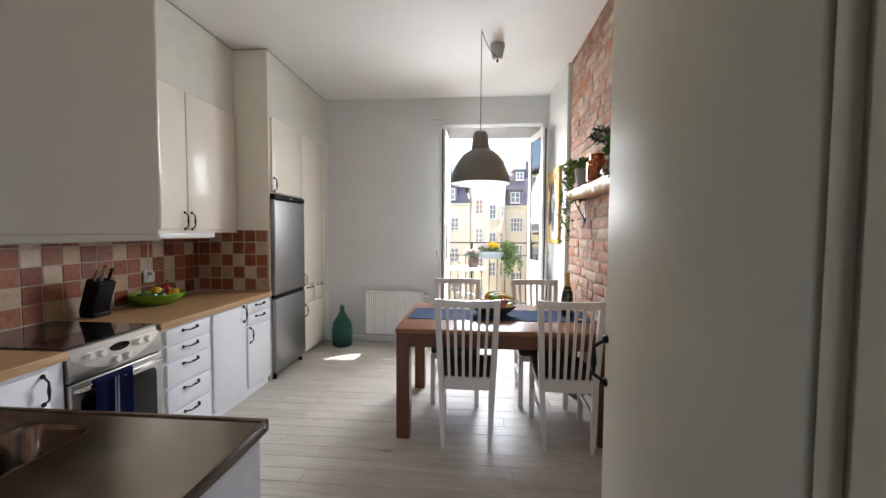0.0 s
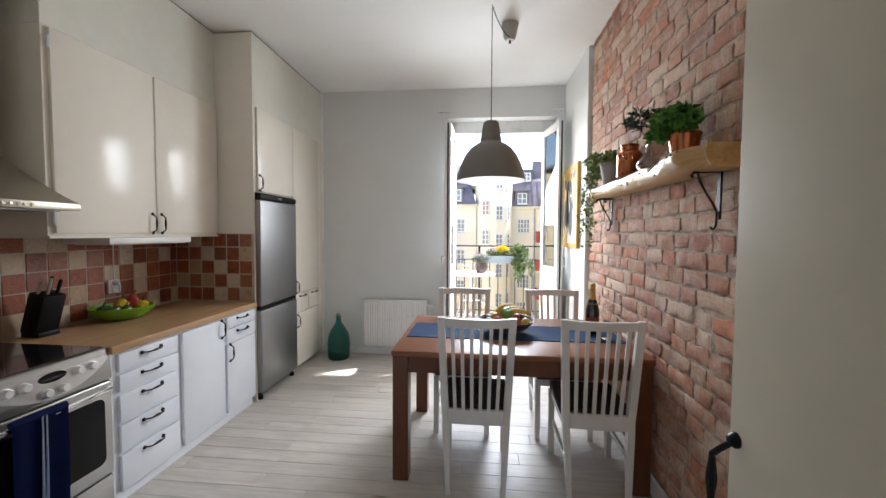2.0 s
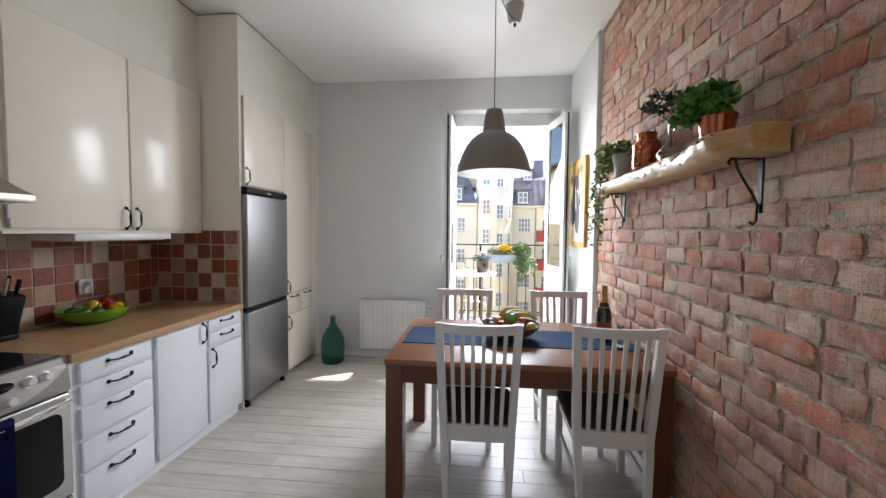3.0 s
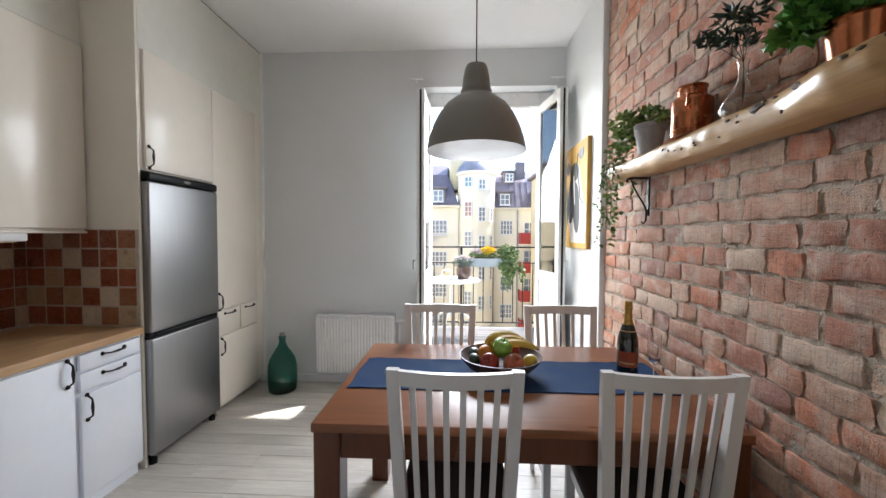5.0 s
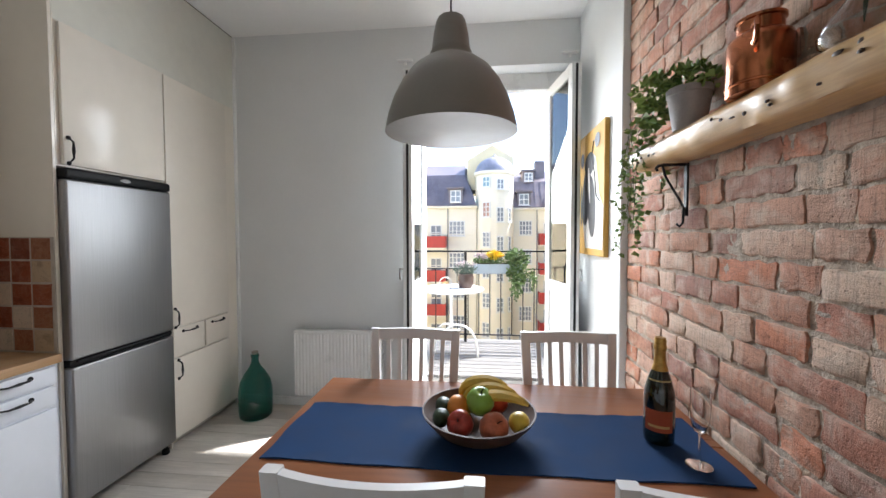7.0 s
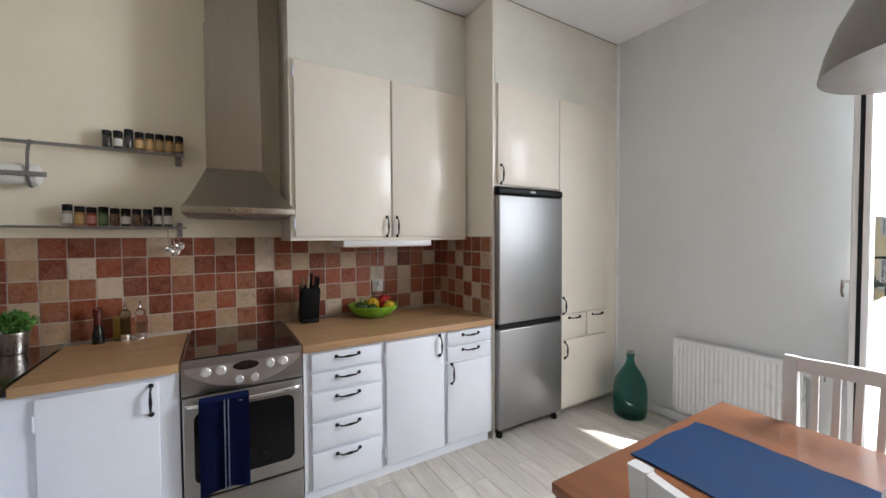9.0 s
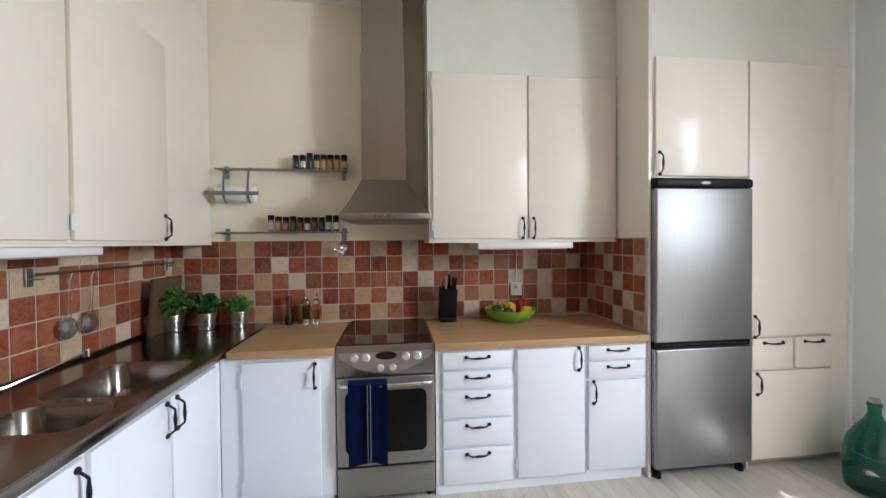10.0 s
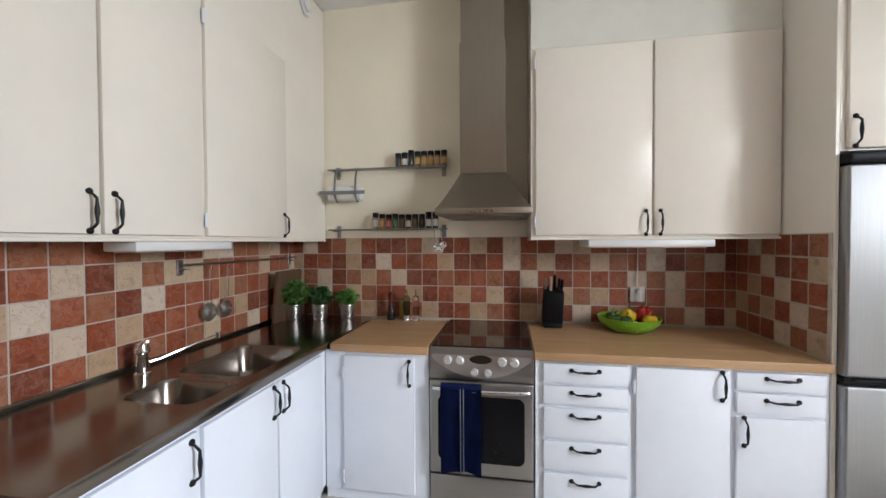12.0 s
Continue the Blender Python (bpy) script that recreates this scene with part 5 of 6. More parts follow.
for x, zs in ((-4.0, (0.85, -2.4, -5.65, -8.9)), (7.1, (1.1, -1.75, -4.6, -7.5))):
    for z in zs:
        y0 = HYF if x < 0 else HYF + 1.2
        b = part("balcony_front", cube((x - 1.05, y0 - 1.3, z - 0.6), (x + 1.05, y0 - 1.22, z + 0.5), 0.02), RED, opp, "red sheet-metal balcony front", 0)
        part("balcony_slab", cube((x - 1.1, y0 - 1.3, z - 0.77), (x + 1.1, y0 - 0.01, z - 0.61), 0.02), FACADE_PALE, b, "", 0)
        for sx in (x - 1.05, x + 1.0):
            part("balcony_side", cube((sx, y0 - 1.22, z - 0.6), (sx + 0.05, y0 - 0.01, z + 0.5)), RED, b, "", 0)
        window(opp, x, y0 - 0.02, z + 0.5, 1.1, 2.2, (2, 3))
for x, y in ((-2.85, HYF - 0.08), (5.9, HYF + 1.1)):
    part("downpipe", bar([(x, y, GZ), (x, y, 4.05)], 0.06, 8), ZINC, opp, "zinc downpipe")

wing = house("apartment_wing", (8.0, 24, -13), "yellow rendered side wing with small windows and zinc downpipe")
part("wall", cube((7.0, 9.0, GZ), (14, HYF - 0.3, 6.6)), FACADE, wing, "", 0)
bm = cube((6.65, 9.0, 6.6), (14.3, HYF, 6.85), 0.03)
part("eave", bm, ROOF, wing, "dark sheet-metal eave", 0)
part("downpipe", bar([(6.9, 17.0, GZ), (6.9, 17.0, 6.6)], 0.08, 8), ZINC, wing, "zinc downpipe")
for k in range(6):
    for y in (10.0, 14.0, 20.0, 24.5, 29.0, 34.0):
        window(wing, 6.98, y, 2.3 - 3.0 * k + 3.0, 1.2, 1.7, (2, 3), radians(-90))
wing2 = house("apartment_wing", (-13.2, 24, -13), "yellow rendered wing closing the courtyard")
part("wall", cube((-20, 5.42, GZ), (-13.1, HYF - 0.3, 6.6)), FACADE, wing2, "", 0)
part("roof", cube((-20.3, 5.0, 6.6), (-12.8, HYF, 6.85), 0.03), ROOF, wing2, "", 0)
for k in range(6):
    for y in (12.0, 18.0, 24.0, 30.0):
        window(wing2, -13.08, y, 2.3 - 3.0 * k + 3.0, 1.2, 1.7, (2, 3), radians(90))

# ---- on the dining table ----
fb = thing("fruit_bowl", (0.41, 3.205, 0.762), "brown wooden bowl heaped with fruit on the blue runner", "bowl")
BWX, BWY, BWZ = 0.41, 3.19, 0.7645
part("bowl", spun([(0, 0.0), (0.075, 0.0), (0.10, 0.008), (0.145, 0.035), (0.178, 0.072), (0.184, 0.085), (0.178, 0.086), (0.168, 0.07), (0.135, 0.04), (0.09, 0.018), (0, 0.014)], (BWX, BWY, BWZ), 48), mat("speckled_bowl_glaze", (0.085, 0.045, 0.03), 0.5, var=0.35, big=30, fine=220, bump=0.1), fb, "", 60)
APPLE_RED = mat("apple_skin_red", (0.42, 0.045, 0.03), 0.28, var=0.5, big=14, fine=60, bump=0.05)
APPLE_GREEN = mat("apple_skin_green", (0.22, 0.38, 0.05), 0.28, var=0.2, big=14, fine=80, bump=0.05)
ORANGE = mat("orange_peel", (0.70, 0.24, 0.02), 0.42, var=0.12, big=10, fine=260, bump=0.5)
BANANA = mat("banana_peel", (0.62, 0.41, 0.045), 0.42, var=0.18, big=22, fine=90, bump=0.1)
AVOCADO = mat("avocado_skin", (0.02, 0.045, 0.015), 0.45, var=0.4, big=40, fine=160, bump=0.8)
LEMON = mat("lemon_peel", (0.62, 0.45, 0.05), 0.4, var=0.1, big=10, fine=240, bump=0.4)


def apple(name, at, r, material, label, seed, tilt=(0, 0)):
    t = thing(name, at, label, "fruit")
    prof = [(0, 0.12), (0.16, 0.02), (0.45, 0.03), (0.8, 0.35), (0.98, 0.85), (0.97, 1.15), (0.8, 1.55), (0.5, 1.75), (0.2, 1.72), (0.06, 1.6), (0, 1.58)]
    turn = Euler((radians(tilt[0]), radians(tilt[1]), 0)).to_matrix()
    part("flesh", spun([(a * r, (b - 0.9) * r) for a, b in prof], at, 28, turn), material, t, "", 80)
    s0 = Vector(at) + turn @ Vector((0, 0, 0.7 * r))
    part("stalk", bar([s0, s0 + turn @ Vector((0.002, 0, 0.012)), s0 + turn @ Vector((0.006, 0, 0.022))], 0.0016, 5), BLACK, t)
    return t


apple("red_apple", (BWX - 0.055, BWY - 0.085, BWZ + 0.075), 0.042, APPLE_RED, "red and yellow apple in the fruit bowl", 1, (50, -20))
apple("red_apple", (BWX + 0.045, BWY - 0.10, BWZ + 0.075), 0.045, mat("peach_skin", (0.50, 0.13, 0.06), 0.4, var=0.45, big=12, fine=120), "blushed red apple in the fruit bowl", 2, (35, 25))
apple("green_apple", (BWX + 0.005, BWY - 0.035, BWZ + 0.125), 0.045, APPLE_GREEN, "shiny green apple on top of the fruit bowl", 3, (20, 5))
apple("red_apple", (BWX + 0.06, BWY + 0.08, BWZ + 0.075), 0.042, APPLE_RED, "red apple at the back of the bowl", 4, (10, 15))
for nm, off, size, m, words in (
    ("orange", (-0.065, 0.005, 0.085), (0.04, 0.04, 0.039), ORANGE, "bright orange in the fruit bowl"),
    ("orange", (-0.02, 0.09, 0.075), (0.04, 0.04, 0.039), ORANGE, "orange at the back of the fruit bowl"),
    ("lemon", (0.125, -0.06, 0.075), (0.032, 0.04, 0.032), LEMON, "yellow lemon in the fruit bowl"),
    ("avocado", (-0.118, -0.055, 0.078), (0.027, 0.036, 0.027), AVOCADO, "dark green avocado in the fruit bowl"),
    ("avocado", (-0.118, 0.02, 0.082), (0.027, 0.038, 0.027), AVOCADO, "dark green avocado in the fruit bowl"),
):
    tagged(part(nm, blob(bmesh.new(), (BWX + off[0], BWY + off[1], BWZ + off[2]), size, 0.06, 3, len(words)), m, smooth=80), words, "fruit")
for k in range(3):
    pts, rad = [], []
    for i in range(13):
        u = i / 12
        a = radians(190 - 150 * u)
        rr = 0.088 + 0.008 * k
        pts.append((BWX + 0.030 + 0.022 * k + rr * math.cos(a), BWY + 0.055 - 0.034 * k - 0.045 * u, BWZ + 0.088 + 0.062 * math.sin(a) + 0.010 * (2 - k)))
        rad.append(0.004 + 0.0145 * math.sin(math.pi * min(1, max(0.0, (u + 0.02) * 0.97))) ** 0.55)
    rad[0], rad[-1] = 0.005, 0.004
    b = part("banana", bar(pts, rad, 7), BANANA, smooth=28)
    tagged(b, "ripe yellow banana lying over the other fruit", "fruit", "bananas")
    part("tip", blob(bmesh.new(), pts[-1], (0.0055, 0.0055, 0.0055), 0.1, 1), BLACK, b, "black banana tip")

CB = (0.978, 3.21, 0.7635)
wine = thing("champagne_bottle", CB, "dark green champagne bottle with gold foil and orange label", "bottle")
part("glass_body", spun([(0, 0.006), (0.036, 0.0), (0.043, 0.004), (0.0445, 0.02), (0.0445, 0.135), (0.042, 0.165), (0.033, 0.20), (0.022, 0.232), (0.0175, 0.25), (0.016, 0.27), (0, 0.27)], CB, 36), mat("dark_bottle_glass", (0.008, 0.014, 0.008), 0.06, var=0.1, bump=0, coat=0.5, rvar=0.02), wine, "", 60)
part("foil", spun([(0.024, 0.228), (0.0188, 0.246), (0.0168, 0.268), (0.0162, 0.29), (0.0185, 0.294), (0.0185, 0.304), (0.0165, 0.308), (0.0172, 0.322), (0.015, 0.33), (0, 0.331)], CB, 32), mat("gold_foil", (0.55, 0.35, 0.10), 0.35, 0.9, var=0.25, big=60, fine=200, bump=0.6), wine, "crumpled gold foil", 50)


def wrap(at, r, z0, z1, a0, a1, n=16):
    bm = bmesh.new()
    v = [[bm.verts.new((at[0] + r * math.cos(radians(a0 + (a1 - a0) * i / n)), at[1] + r * math.sin(radians(a0 + (a1 - a0) * i / n)), at[2] + z)) for z in (z0, z1)] for i in range(n + 1)]
    for i in range(n):
        bm.faces.new((v[i][0], v[i + 1][0], v[i + 1][1], v[i][1]))
    return bm


lab = part("label", wrap(CB, 0.0449, 0.045, 0.112, 190, 300), mat("orange_label", (0.36, 0.065, 0.02), 0.5), wine, "orange-red paper label")
part("label_band", wrap(CB, 0.0452, 0.058, 0.066, 205, 285), mat("gold_print", (0.55, 0.38, 0.14), 0.4), lab, "thin gold printed band")
part("neck_label", wrap(CB, 0.0335, 0.196, 0.203, 180, 320), mat("gold_print_neck", (0.5, 0.36, 0.14), 0.4), wine, "gold neck band")

GL = (1.032, 3.085, 0.7635)
gls = thing("champagne_glass", GL, "tall clear champagne flute on the blue runner", "glass")
part("foot", spun([(0, 0.004), (0.032, 0.0012), (0.034, 0.0), (0.0, 0.0)], GL, 32), CLEAR_GLASS, gls, "", 60)
part("stem", spun([(0.004, 0.004), (0.0032, 0.02), (0.003, 0.08), (0.005, 0.09), (0, 0.092)], GL, 12), CLEAR_GLASS, gls, "", 60)
part("flute", spun([(0.004, 0.09), (0.016, 0.10), (0.023, 0.125), (0.026, 0.16), (0.0255, 0.215), (0.0245, 0.215), (0.0248, 0.16), (0.022, 0.127), (0.015, 0.104), (0.0, 0.098)], GL, 32), CLEAR_GLASS, gls, "", 60)

# ---- log shelf on the brick wall ----
SH0, SH1, SHT = 2.13, 3.70, 1.768
bm = bmesh.new()
n = 64
rings = []
for i in range(n + 1):
    u = i / n
    y = SH0 + (SH1 - SH0) * u
    w = 0.116 + 0.07 * math.exp(-((u - 0.1) / 0.13) ** 2) + 0.012 * noise.noise(Vector((u * 5, 0.3, 0))) + 0.006 * noise.noise(Vector((u * 17, 4, 0)))
    if u < 0.16:
        w -= 0.05 * (0.16 - u) / 0.16 * (0.6 + 0.4 * math.sin(u * 60))
    th = 0.094 - 0.010 * u + 0.010 * noise.noise(Vector((u * 4, 7, 0)))
    wave = 0.004 * noise.noise(Vector((u * 9, 11, 0)))
    ring = []
    for fx, fz in ((0, 0), (-0.6, 0.0), (-0.9, -0.02), (-0.98, -0.13), (-1.0, -0.36), (-0.95, -0.68), (-0.8, -0.92), (-0.5, -1.0), (0, -1.0)):
        jag = 0.006 * noise.noise(Vector((u * 30, fx * 5, fz * 5 + 2)))
        ring.append(bm.verts.new((XB - 0.018 + fx * w + jag * (fx < -0.5), y, SHT + wave * (fz < 0) + fz * th + jag * (fx < -0.8))))
    rings.append(ring)
for a, b in zip(rings, rings[1:]):
    for i in range(9):
        bm.faces.new((a[i], a[(i + 1) % 9], b[(i + 1) % 9], b[i]))
bm.faces.new(rings[0][::-1])
bm.faces.new(rings[-1])
bmesh.ops.recalc_face_normals(bm, faces=bm.faces)
LOG = wood("varnished_pine_log", (0.40, 0.22, 0.075), (0.68, 0.45, 0.20), "y", 0.34, 16, 0.18, knots=9.0, coat=0.15)
sh = thing("log_shelf", (1.1, 2.9, SHT), "varnished live-edge pine log shelf on black iron brackets", "shelf")
part("board", bm, LOG, sh, "", 50)
bm = bmesh.new()
for i in range(22):
    r = random.Random(i + 40)
    u = r.random()
    blob(bm, (1.18 - 0.116 - 0.07 * math.exp(-((u - 0.1) / 0.13) ** 2) + r.uniform(-0.002, 0.006), SH0 + 0.05 + (SH1 - SH0 - 0.1) * u, SHT - r.uniform(0.012, 0.07)), (0.004, r.uniform(0.004, 0.014), r.uniform(0.003, 0.006)), 0.3, 1, i)
for y, size in ((2.62, (0.007, 0.034, 0.012)), (2.70, (0.006, 0.018, 0.008)), (2.45, (0.006, 0.022, 0.009))):
    u = (y - SH0) / (SH1 - SH0)
    blob(bm, (1.18 - 0.114 - 0.07 * math.exp(-((u - 0.1) / 0.13) ** 2) + 0.006, y, SHT - 0.022), size, 0.5, 3, int(y * 10))
part("bark_marks", bm, mat("dark_knots", (0.07, 0.035, 0.015), 0.6, var=0.4, big=60), sh, "dark knots and bark scars along the front edge", 50)["kind"] = "stuff"
for y in (2.235, 3.455):
    bk = part("bracket", cube((1.166, y - 0.011, 1.485), (1.1735, y + 0.011, SHT - 0.09), 0.001), IRON, sh, "black wrought-iron scroll bracket")
    z0 = SHT - 0.094
    part("arm", bar([(1.17, y, z0), (1.09, y, z0), (1.07, y, z0 - 0.004), (1.062, y, z0 - 0.014), (1.069, y, z0 - 0.021)], 0.006, 6), IRON, bk)
    part("scroll", bar([(1.085, y, z0 - 0.004), (1.095, y, z0 - 0.04), (1.12, y, z0 - 0.085), (1.145, y, z0 - 0.125), (1.162, y, z0 - 0.16), (1.16, y, z0 - 0.215), (1.148, y, z0 - 0.228), (1.138, y, z0 - 0.218)], 0.0045, 6), IRON, bk)

ST = SHT + 0.001
ip = thing("ivy_pot", (1.118, 3.345, ST), "trailing green ivy in a pale grey pot on the shelf", "plant")
part("pot", spun([(0, 0), (0.048, 0), (0.066, 0.115), (0.069, 0.116), (0.070, 0.138), (0.064, 0.138), (0.061, 0.118), (0, 0.112)], (1.118, 3.345, ST), 32), mat("grey_clay_pot", (0.42, 0.41, 0.41), 0.7, var=0.12, big=18), ip)
bm = leaves(bmesh.new(), (1.118, 3.355, ST + 0.165), (0.10, 0.12, 0.065), 210, 0.032, 31, 0.1, 0.8)
leaves(bm, (1.04, 3.435, ST + 0.17), (0.08, 0.11, 0.06), 110, 0.032, 33, 0.2, 0.8)
leaves(bm, (1.06, 3.495, ST + 0.10), (0.06, 0.08, 0.07), 110, 0.034, 32, 0.4, 0.8)
for k in range(8):
    r = random.Random(60 + k)
    x, y0, z0 = 1.05 + r.uniform(-0.03, 0.11), 3.495 + r.uniform(-0.05, 0.17), ST + 0.08
    ln = r.choice((0.18, 0.3, 0.42, 0.56))
    for i in range(int(ln / 0.026)):
        leaves(bm, (x + 0.015 * math.sin(i * 0.9 + k), y0 + 0.12 * min(1, i / 8) + 0.015 * math.cos(i * 0.7 + k), z0 - i * 0.026), (0.022, 0.022, 0.014), 2, 0.030, 100 + 31 * k + i, 0.8, 0.8)
part("ivy", bm, TRAIL, ip, "long hanging ivy shoots", 0)
bm = bmesh.new()
for k in range(6):
    r = random.Random(80 + k)
    tube(bm, [(1.118, 3.365, ST + 0.12), (1.06, 3.455, ST + 0.16), (1.03 + r.uniform(-0.03, 0.08), 3.575 + r.uniform(0, 0.06), ST + 0.05), (1.03 + r.uniform(-0.03, 0.09), 3.655 + r.uniform(0, 0.06), ST - r.uniform(0.1, 0.4))], 0.0014, 4)
part("stems", bm, mat("ivy_stem", (0.10, 0.12, 0.04), 0.7), ip)
COPPER = mat("copper", (0.52, 0.19, 0.09), 0.24, 1.0, var=0.25, big=14, fine=90, bump=0.08)
cc = thing("copper_can", (1.118, 3.02, ST), "old copper milk can with a side handle on the shelf", "can")
part("body", spun([(0, 0), (0.068, 0), (0.070, 0.004), (0.070, 0.128), (0.066, 0.14), (0.049, 0.152), (0.049, 0.178), (0.053, 0.181), (0.053, 0.188), (0.047, 0.188), (0.044, 0.152), (0, 0.145)], (1.118, 3.02, ST), 40), COPPER, cc, "", 40)
part("band", spun([(0.0702, 0.020), (0.0722, 0.022), (0.0722, 0.026), (0.0702, 0.028)], (1.118, 3.02, ST), 40), COPPER, cc)
part("handle", bar([(1.06, 2.956, ST + 0.14), (1.055, 2.935, ST + 0.15), (1.05, 2.928, ST + 0.13), (1.055, 2.938, ST + 0.105), (1.06, 2.954, ST + 0.10)], 0.006, 8), COPPER, cc)
vz = thing("glass_vase", (1.118, 2.755, ST), "clear glass bottle vase with a dark green sprig on the shelf", "vase")
part("glass", spun([(0, 0.003), (0.05, 0.0), (0.062, 0.008), (0.064, 0.02), (0.05, 0.05), (0.024, 0.085), (0.014, 0.115), (0.0135, 0.155), (0.018, 0.168), (0.0165, 0.168), (0.012, 0.155), (0.0125, 0.115), (0.022, 0.086), (0.048, 0.05), (0.06, 0.02), (0.05, 0.008), (0, 0.006)], (1.118, 2.755, ST), 36), CLEAR_GLASS, vz, "", 70)
bm = bmesh.new()
for k in range(5):
    r = random.Random(200 + k)
    tip = (1.118 + r.uniform(-0.09, 0.04), 2.755 + r.uniform(-0.11, 0.09), ST + r.uniform(0.22, 0.29))
    tube(bm, arc((1.118, 2.755, ST + 0.03), (1.118, 2.755, ST + 0.165), (0.002, 0.002 * (k - 2), 0), 4) + [tip], 0.0011, 4)
part("stalks", bm, mat("sprig_stalk", (0.05, 0.07, 0.03), 0.7), vz)
bm = bmesh.new()
for k in range(5):
    r = random.Random(200 + k)
    tip = (1.118 + r.uniform(-0.09, 0.04), 2.755 + r.uniform(-0.11, 0.09), ST + r.uniform(0.22, 0.29))
    leaves(bm, tip, (0.045, 0.045, 0.03), 34, 0.045, 300 + k, 0.1, 0.22)
part("sprig", bm, foliage("dark_sprig", (0.012, 0.035, 0.025), (0.05, 0.09, 0.06)), vz, "narrow dark green leaves", 0)
bp = thing("basil_pot", (1.11, 2.39, ST), "bushy green basil in a copper pot on the shelf", "plant")
part("pot", spun([(0, 0), (0.052, 0), (0.064, 0.085), (0.067, 0.087), (0.066, 0.093), (0.06, 0.093), (0.056, 0.08), (0, 0.08)], (1.11, 2.39, ST), 36), COPPER, bp)
bm = leaves(bmesh.new(), (1.075, 2.39, ST + 0.15), (0.095, 0.12, 0.07), 620, 0.040, 51, 0.1, 0.72)
leaves(bm, (1.03, 2.46, ST + 0.11), (0.05, 0.09, 0.045), 110, 0.038, 52, 0.5, 0.72)
part("leaves", bm, BASIL, bp, "broad bright green leaves", 0)
part("stems", bar(arc((1.11, 2.39, ST + 0.075), (1.075, 2.39, ST + 0.17), (0.01, 0, 0), 5), 0.004, 5), mat("basil_stem", (0.12, 0.2, 0.05), 0.6), bp)

# ---- picture beside the balcony door ----
pic = thing("cow_picture", (1.14, 4.53, 1.695), "canvas picture of a black and white cow on yellow", "picture")
part("canvas", cube((1.126, 4.255, 1.285), (XE, 4.815, 2.095), 0.003), mat("yellow_canvas", (0.62, 0.36, 0.07), 0.7, var=0.12, big=6, fine=300, bump=0.4), pic)


def flat(outline, x, material, name, label):
    bm = bmesh.new()
    a = [bm.verts.new((x, y, z)) for y, z in outline]
    f = bm.faces.new(a)
    bmesh.ops.triangulate(bm, faces=[f])
    return part(name, bm, material, pic, label, 0)


def oval(cy, cz, ry, rz, lean=0.0, n=20):
    return [(cy + ry * math.cos(2 * math.pi * i / n) + lean * rz * math.sin(2 * math.pi * i / n), cz + rz * math.sin(2 * math.pi * i / n)) for i in range(n)]


INK = mat("black_paint", (0.02, 0.02, 0.025), 0.6, var=0.2)
CHALK = mat("white_paint_canvas", (0.66, 0.64, 0.60), 0.7, var=0.08, big=14)
flat([(4.64, 1.328), (4.27, 1.328), (4.262, 1.58), (4.34, 1.66), (4.42, 1.90), (4.50, 1.95), (4.66, 1.80), (4.72, 1.55)], 1.1245, CHALK, "pale_patch", "white painted body")
for i, (o, nm) in enumerate(((oval(4.62, 1.68, 0.10, 0.20, -0.15), "dark_patch"), (oval(4.50, 1.60, 0.085, 0.20, 0.1), "dark_patch"), (oval(4.55, 1.88, 0.11, 0.075), "dark_patch"), (oval(4.72, 1.93, 0.045, 0.05), "dark_patch"), (oval(4.385, 2.0, 0.05, 0.045), "dark_patch"), (oval(4.735, 1.62, 0.018, 0.15), "dark_patch"))):
    flat(o, 1.1235 - i * 0.0004, INK, nm, "black painted patch")
flat(oval(4.545, 1.74, 0.018, 0.12, 0.15), 1.1205, CHALK, "pale_patch", "white painted blaze")
part("outline", bar([(1.1235, y, z) for y, z in ((4.40, 2.0), (4.47, 2.01), (4.50, 1.93), (4.44, 1.80), (4.40, 1.66), (4.33, 1.62))], 0.004, 4), INK, pic)


# ---- on the wall beside the hood ----
for z, words in ((1.886, "upper"), (1.467, "lower")):
    r = thing("wall_rail", (-2.255, 1.37, z), "brushed steel wall rail carrying spice jars" if z > 1.7 else "low brushed steel wall rail with spice jars and spoons", "rail")
    part("shelf_bar", cube((-2.28, 0.985, z - 0.005), (-2.23, 1.815, z + 0.003), 0.002), STEEL, r)
    part("front_bar", bar([(-2.23, 0.975, z), (-2.23, 1.82, z)], 0.006, 8), STEEL, r)
    for y in (1.015, 1.785):
        part("wall_mount", cube((-2.32, y - 0.014, z - 0.055), (-2.308, y + 0.014, z + 0.03), 0.002), STEEL, r)
        part("arm", cube((-2.309, y - 0.01, z - 0.012), (-2.225, y + 0.01, z - 0.005), 0.001), STEEL, r)


def jar(y, z, h, fill, lid, words, band=None):
    t = thing("spice_jar", (-2.255, y, z), words, "jar", "spice jars on the rails")
    part("filling", spun([(0, 0.001), (0.019, 0.001), (0.0205, 0.004), (0.0205, h * 0.62), (0.018, h * 0.70), (0, h * 0.70)], (-2.255, y, z), 18), fill, t)
    part("lid", spun([(0.0185, h * 0.70), (0.0205, h * 0.71), (0.0205, h * 0.98), (0.019, h), (0, h)], (-2.255, y, z), 18), lid, t)
    if band:
        part("label_wrap", wrap((-2.255, y, z), 0.0209, h * 0.14, h * 0.56, -80, 80, 10), band, t, "paper label round the jar")
    return t


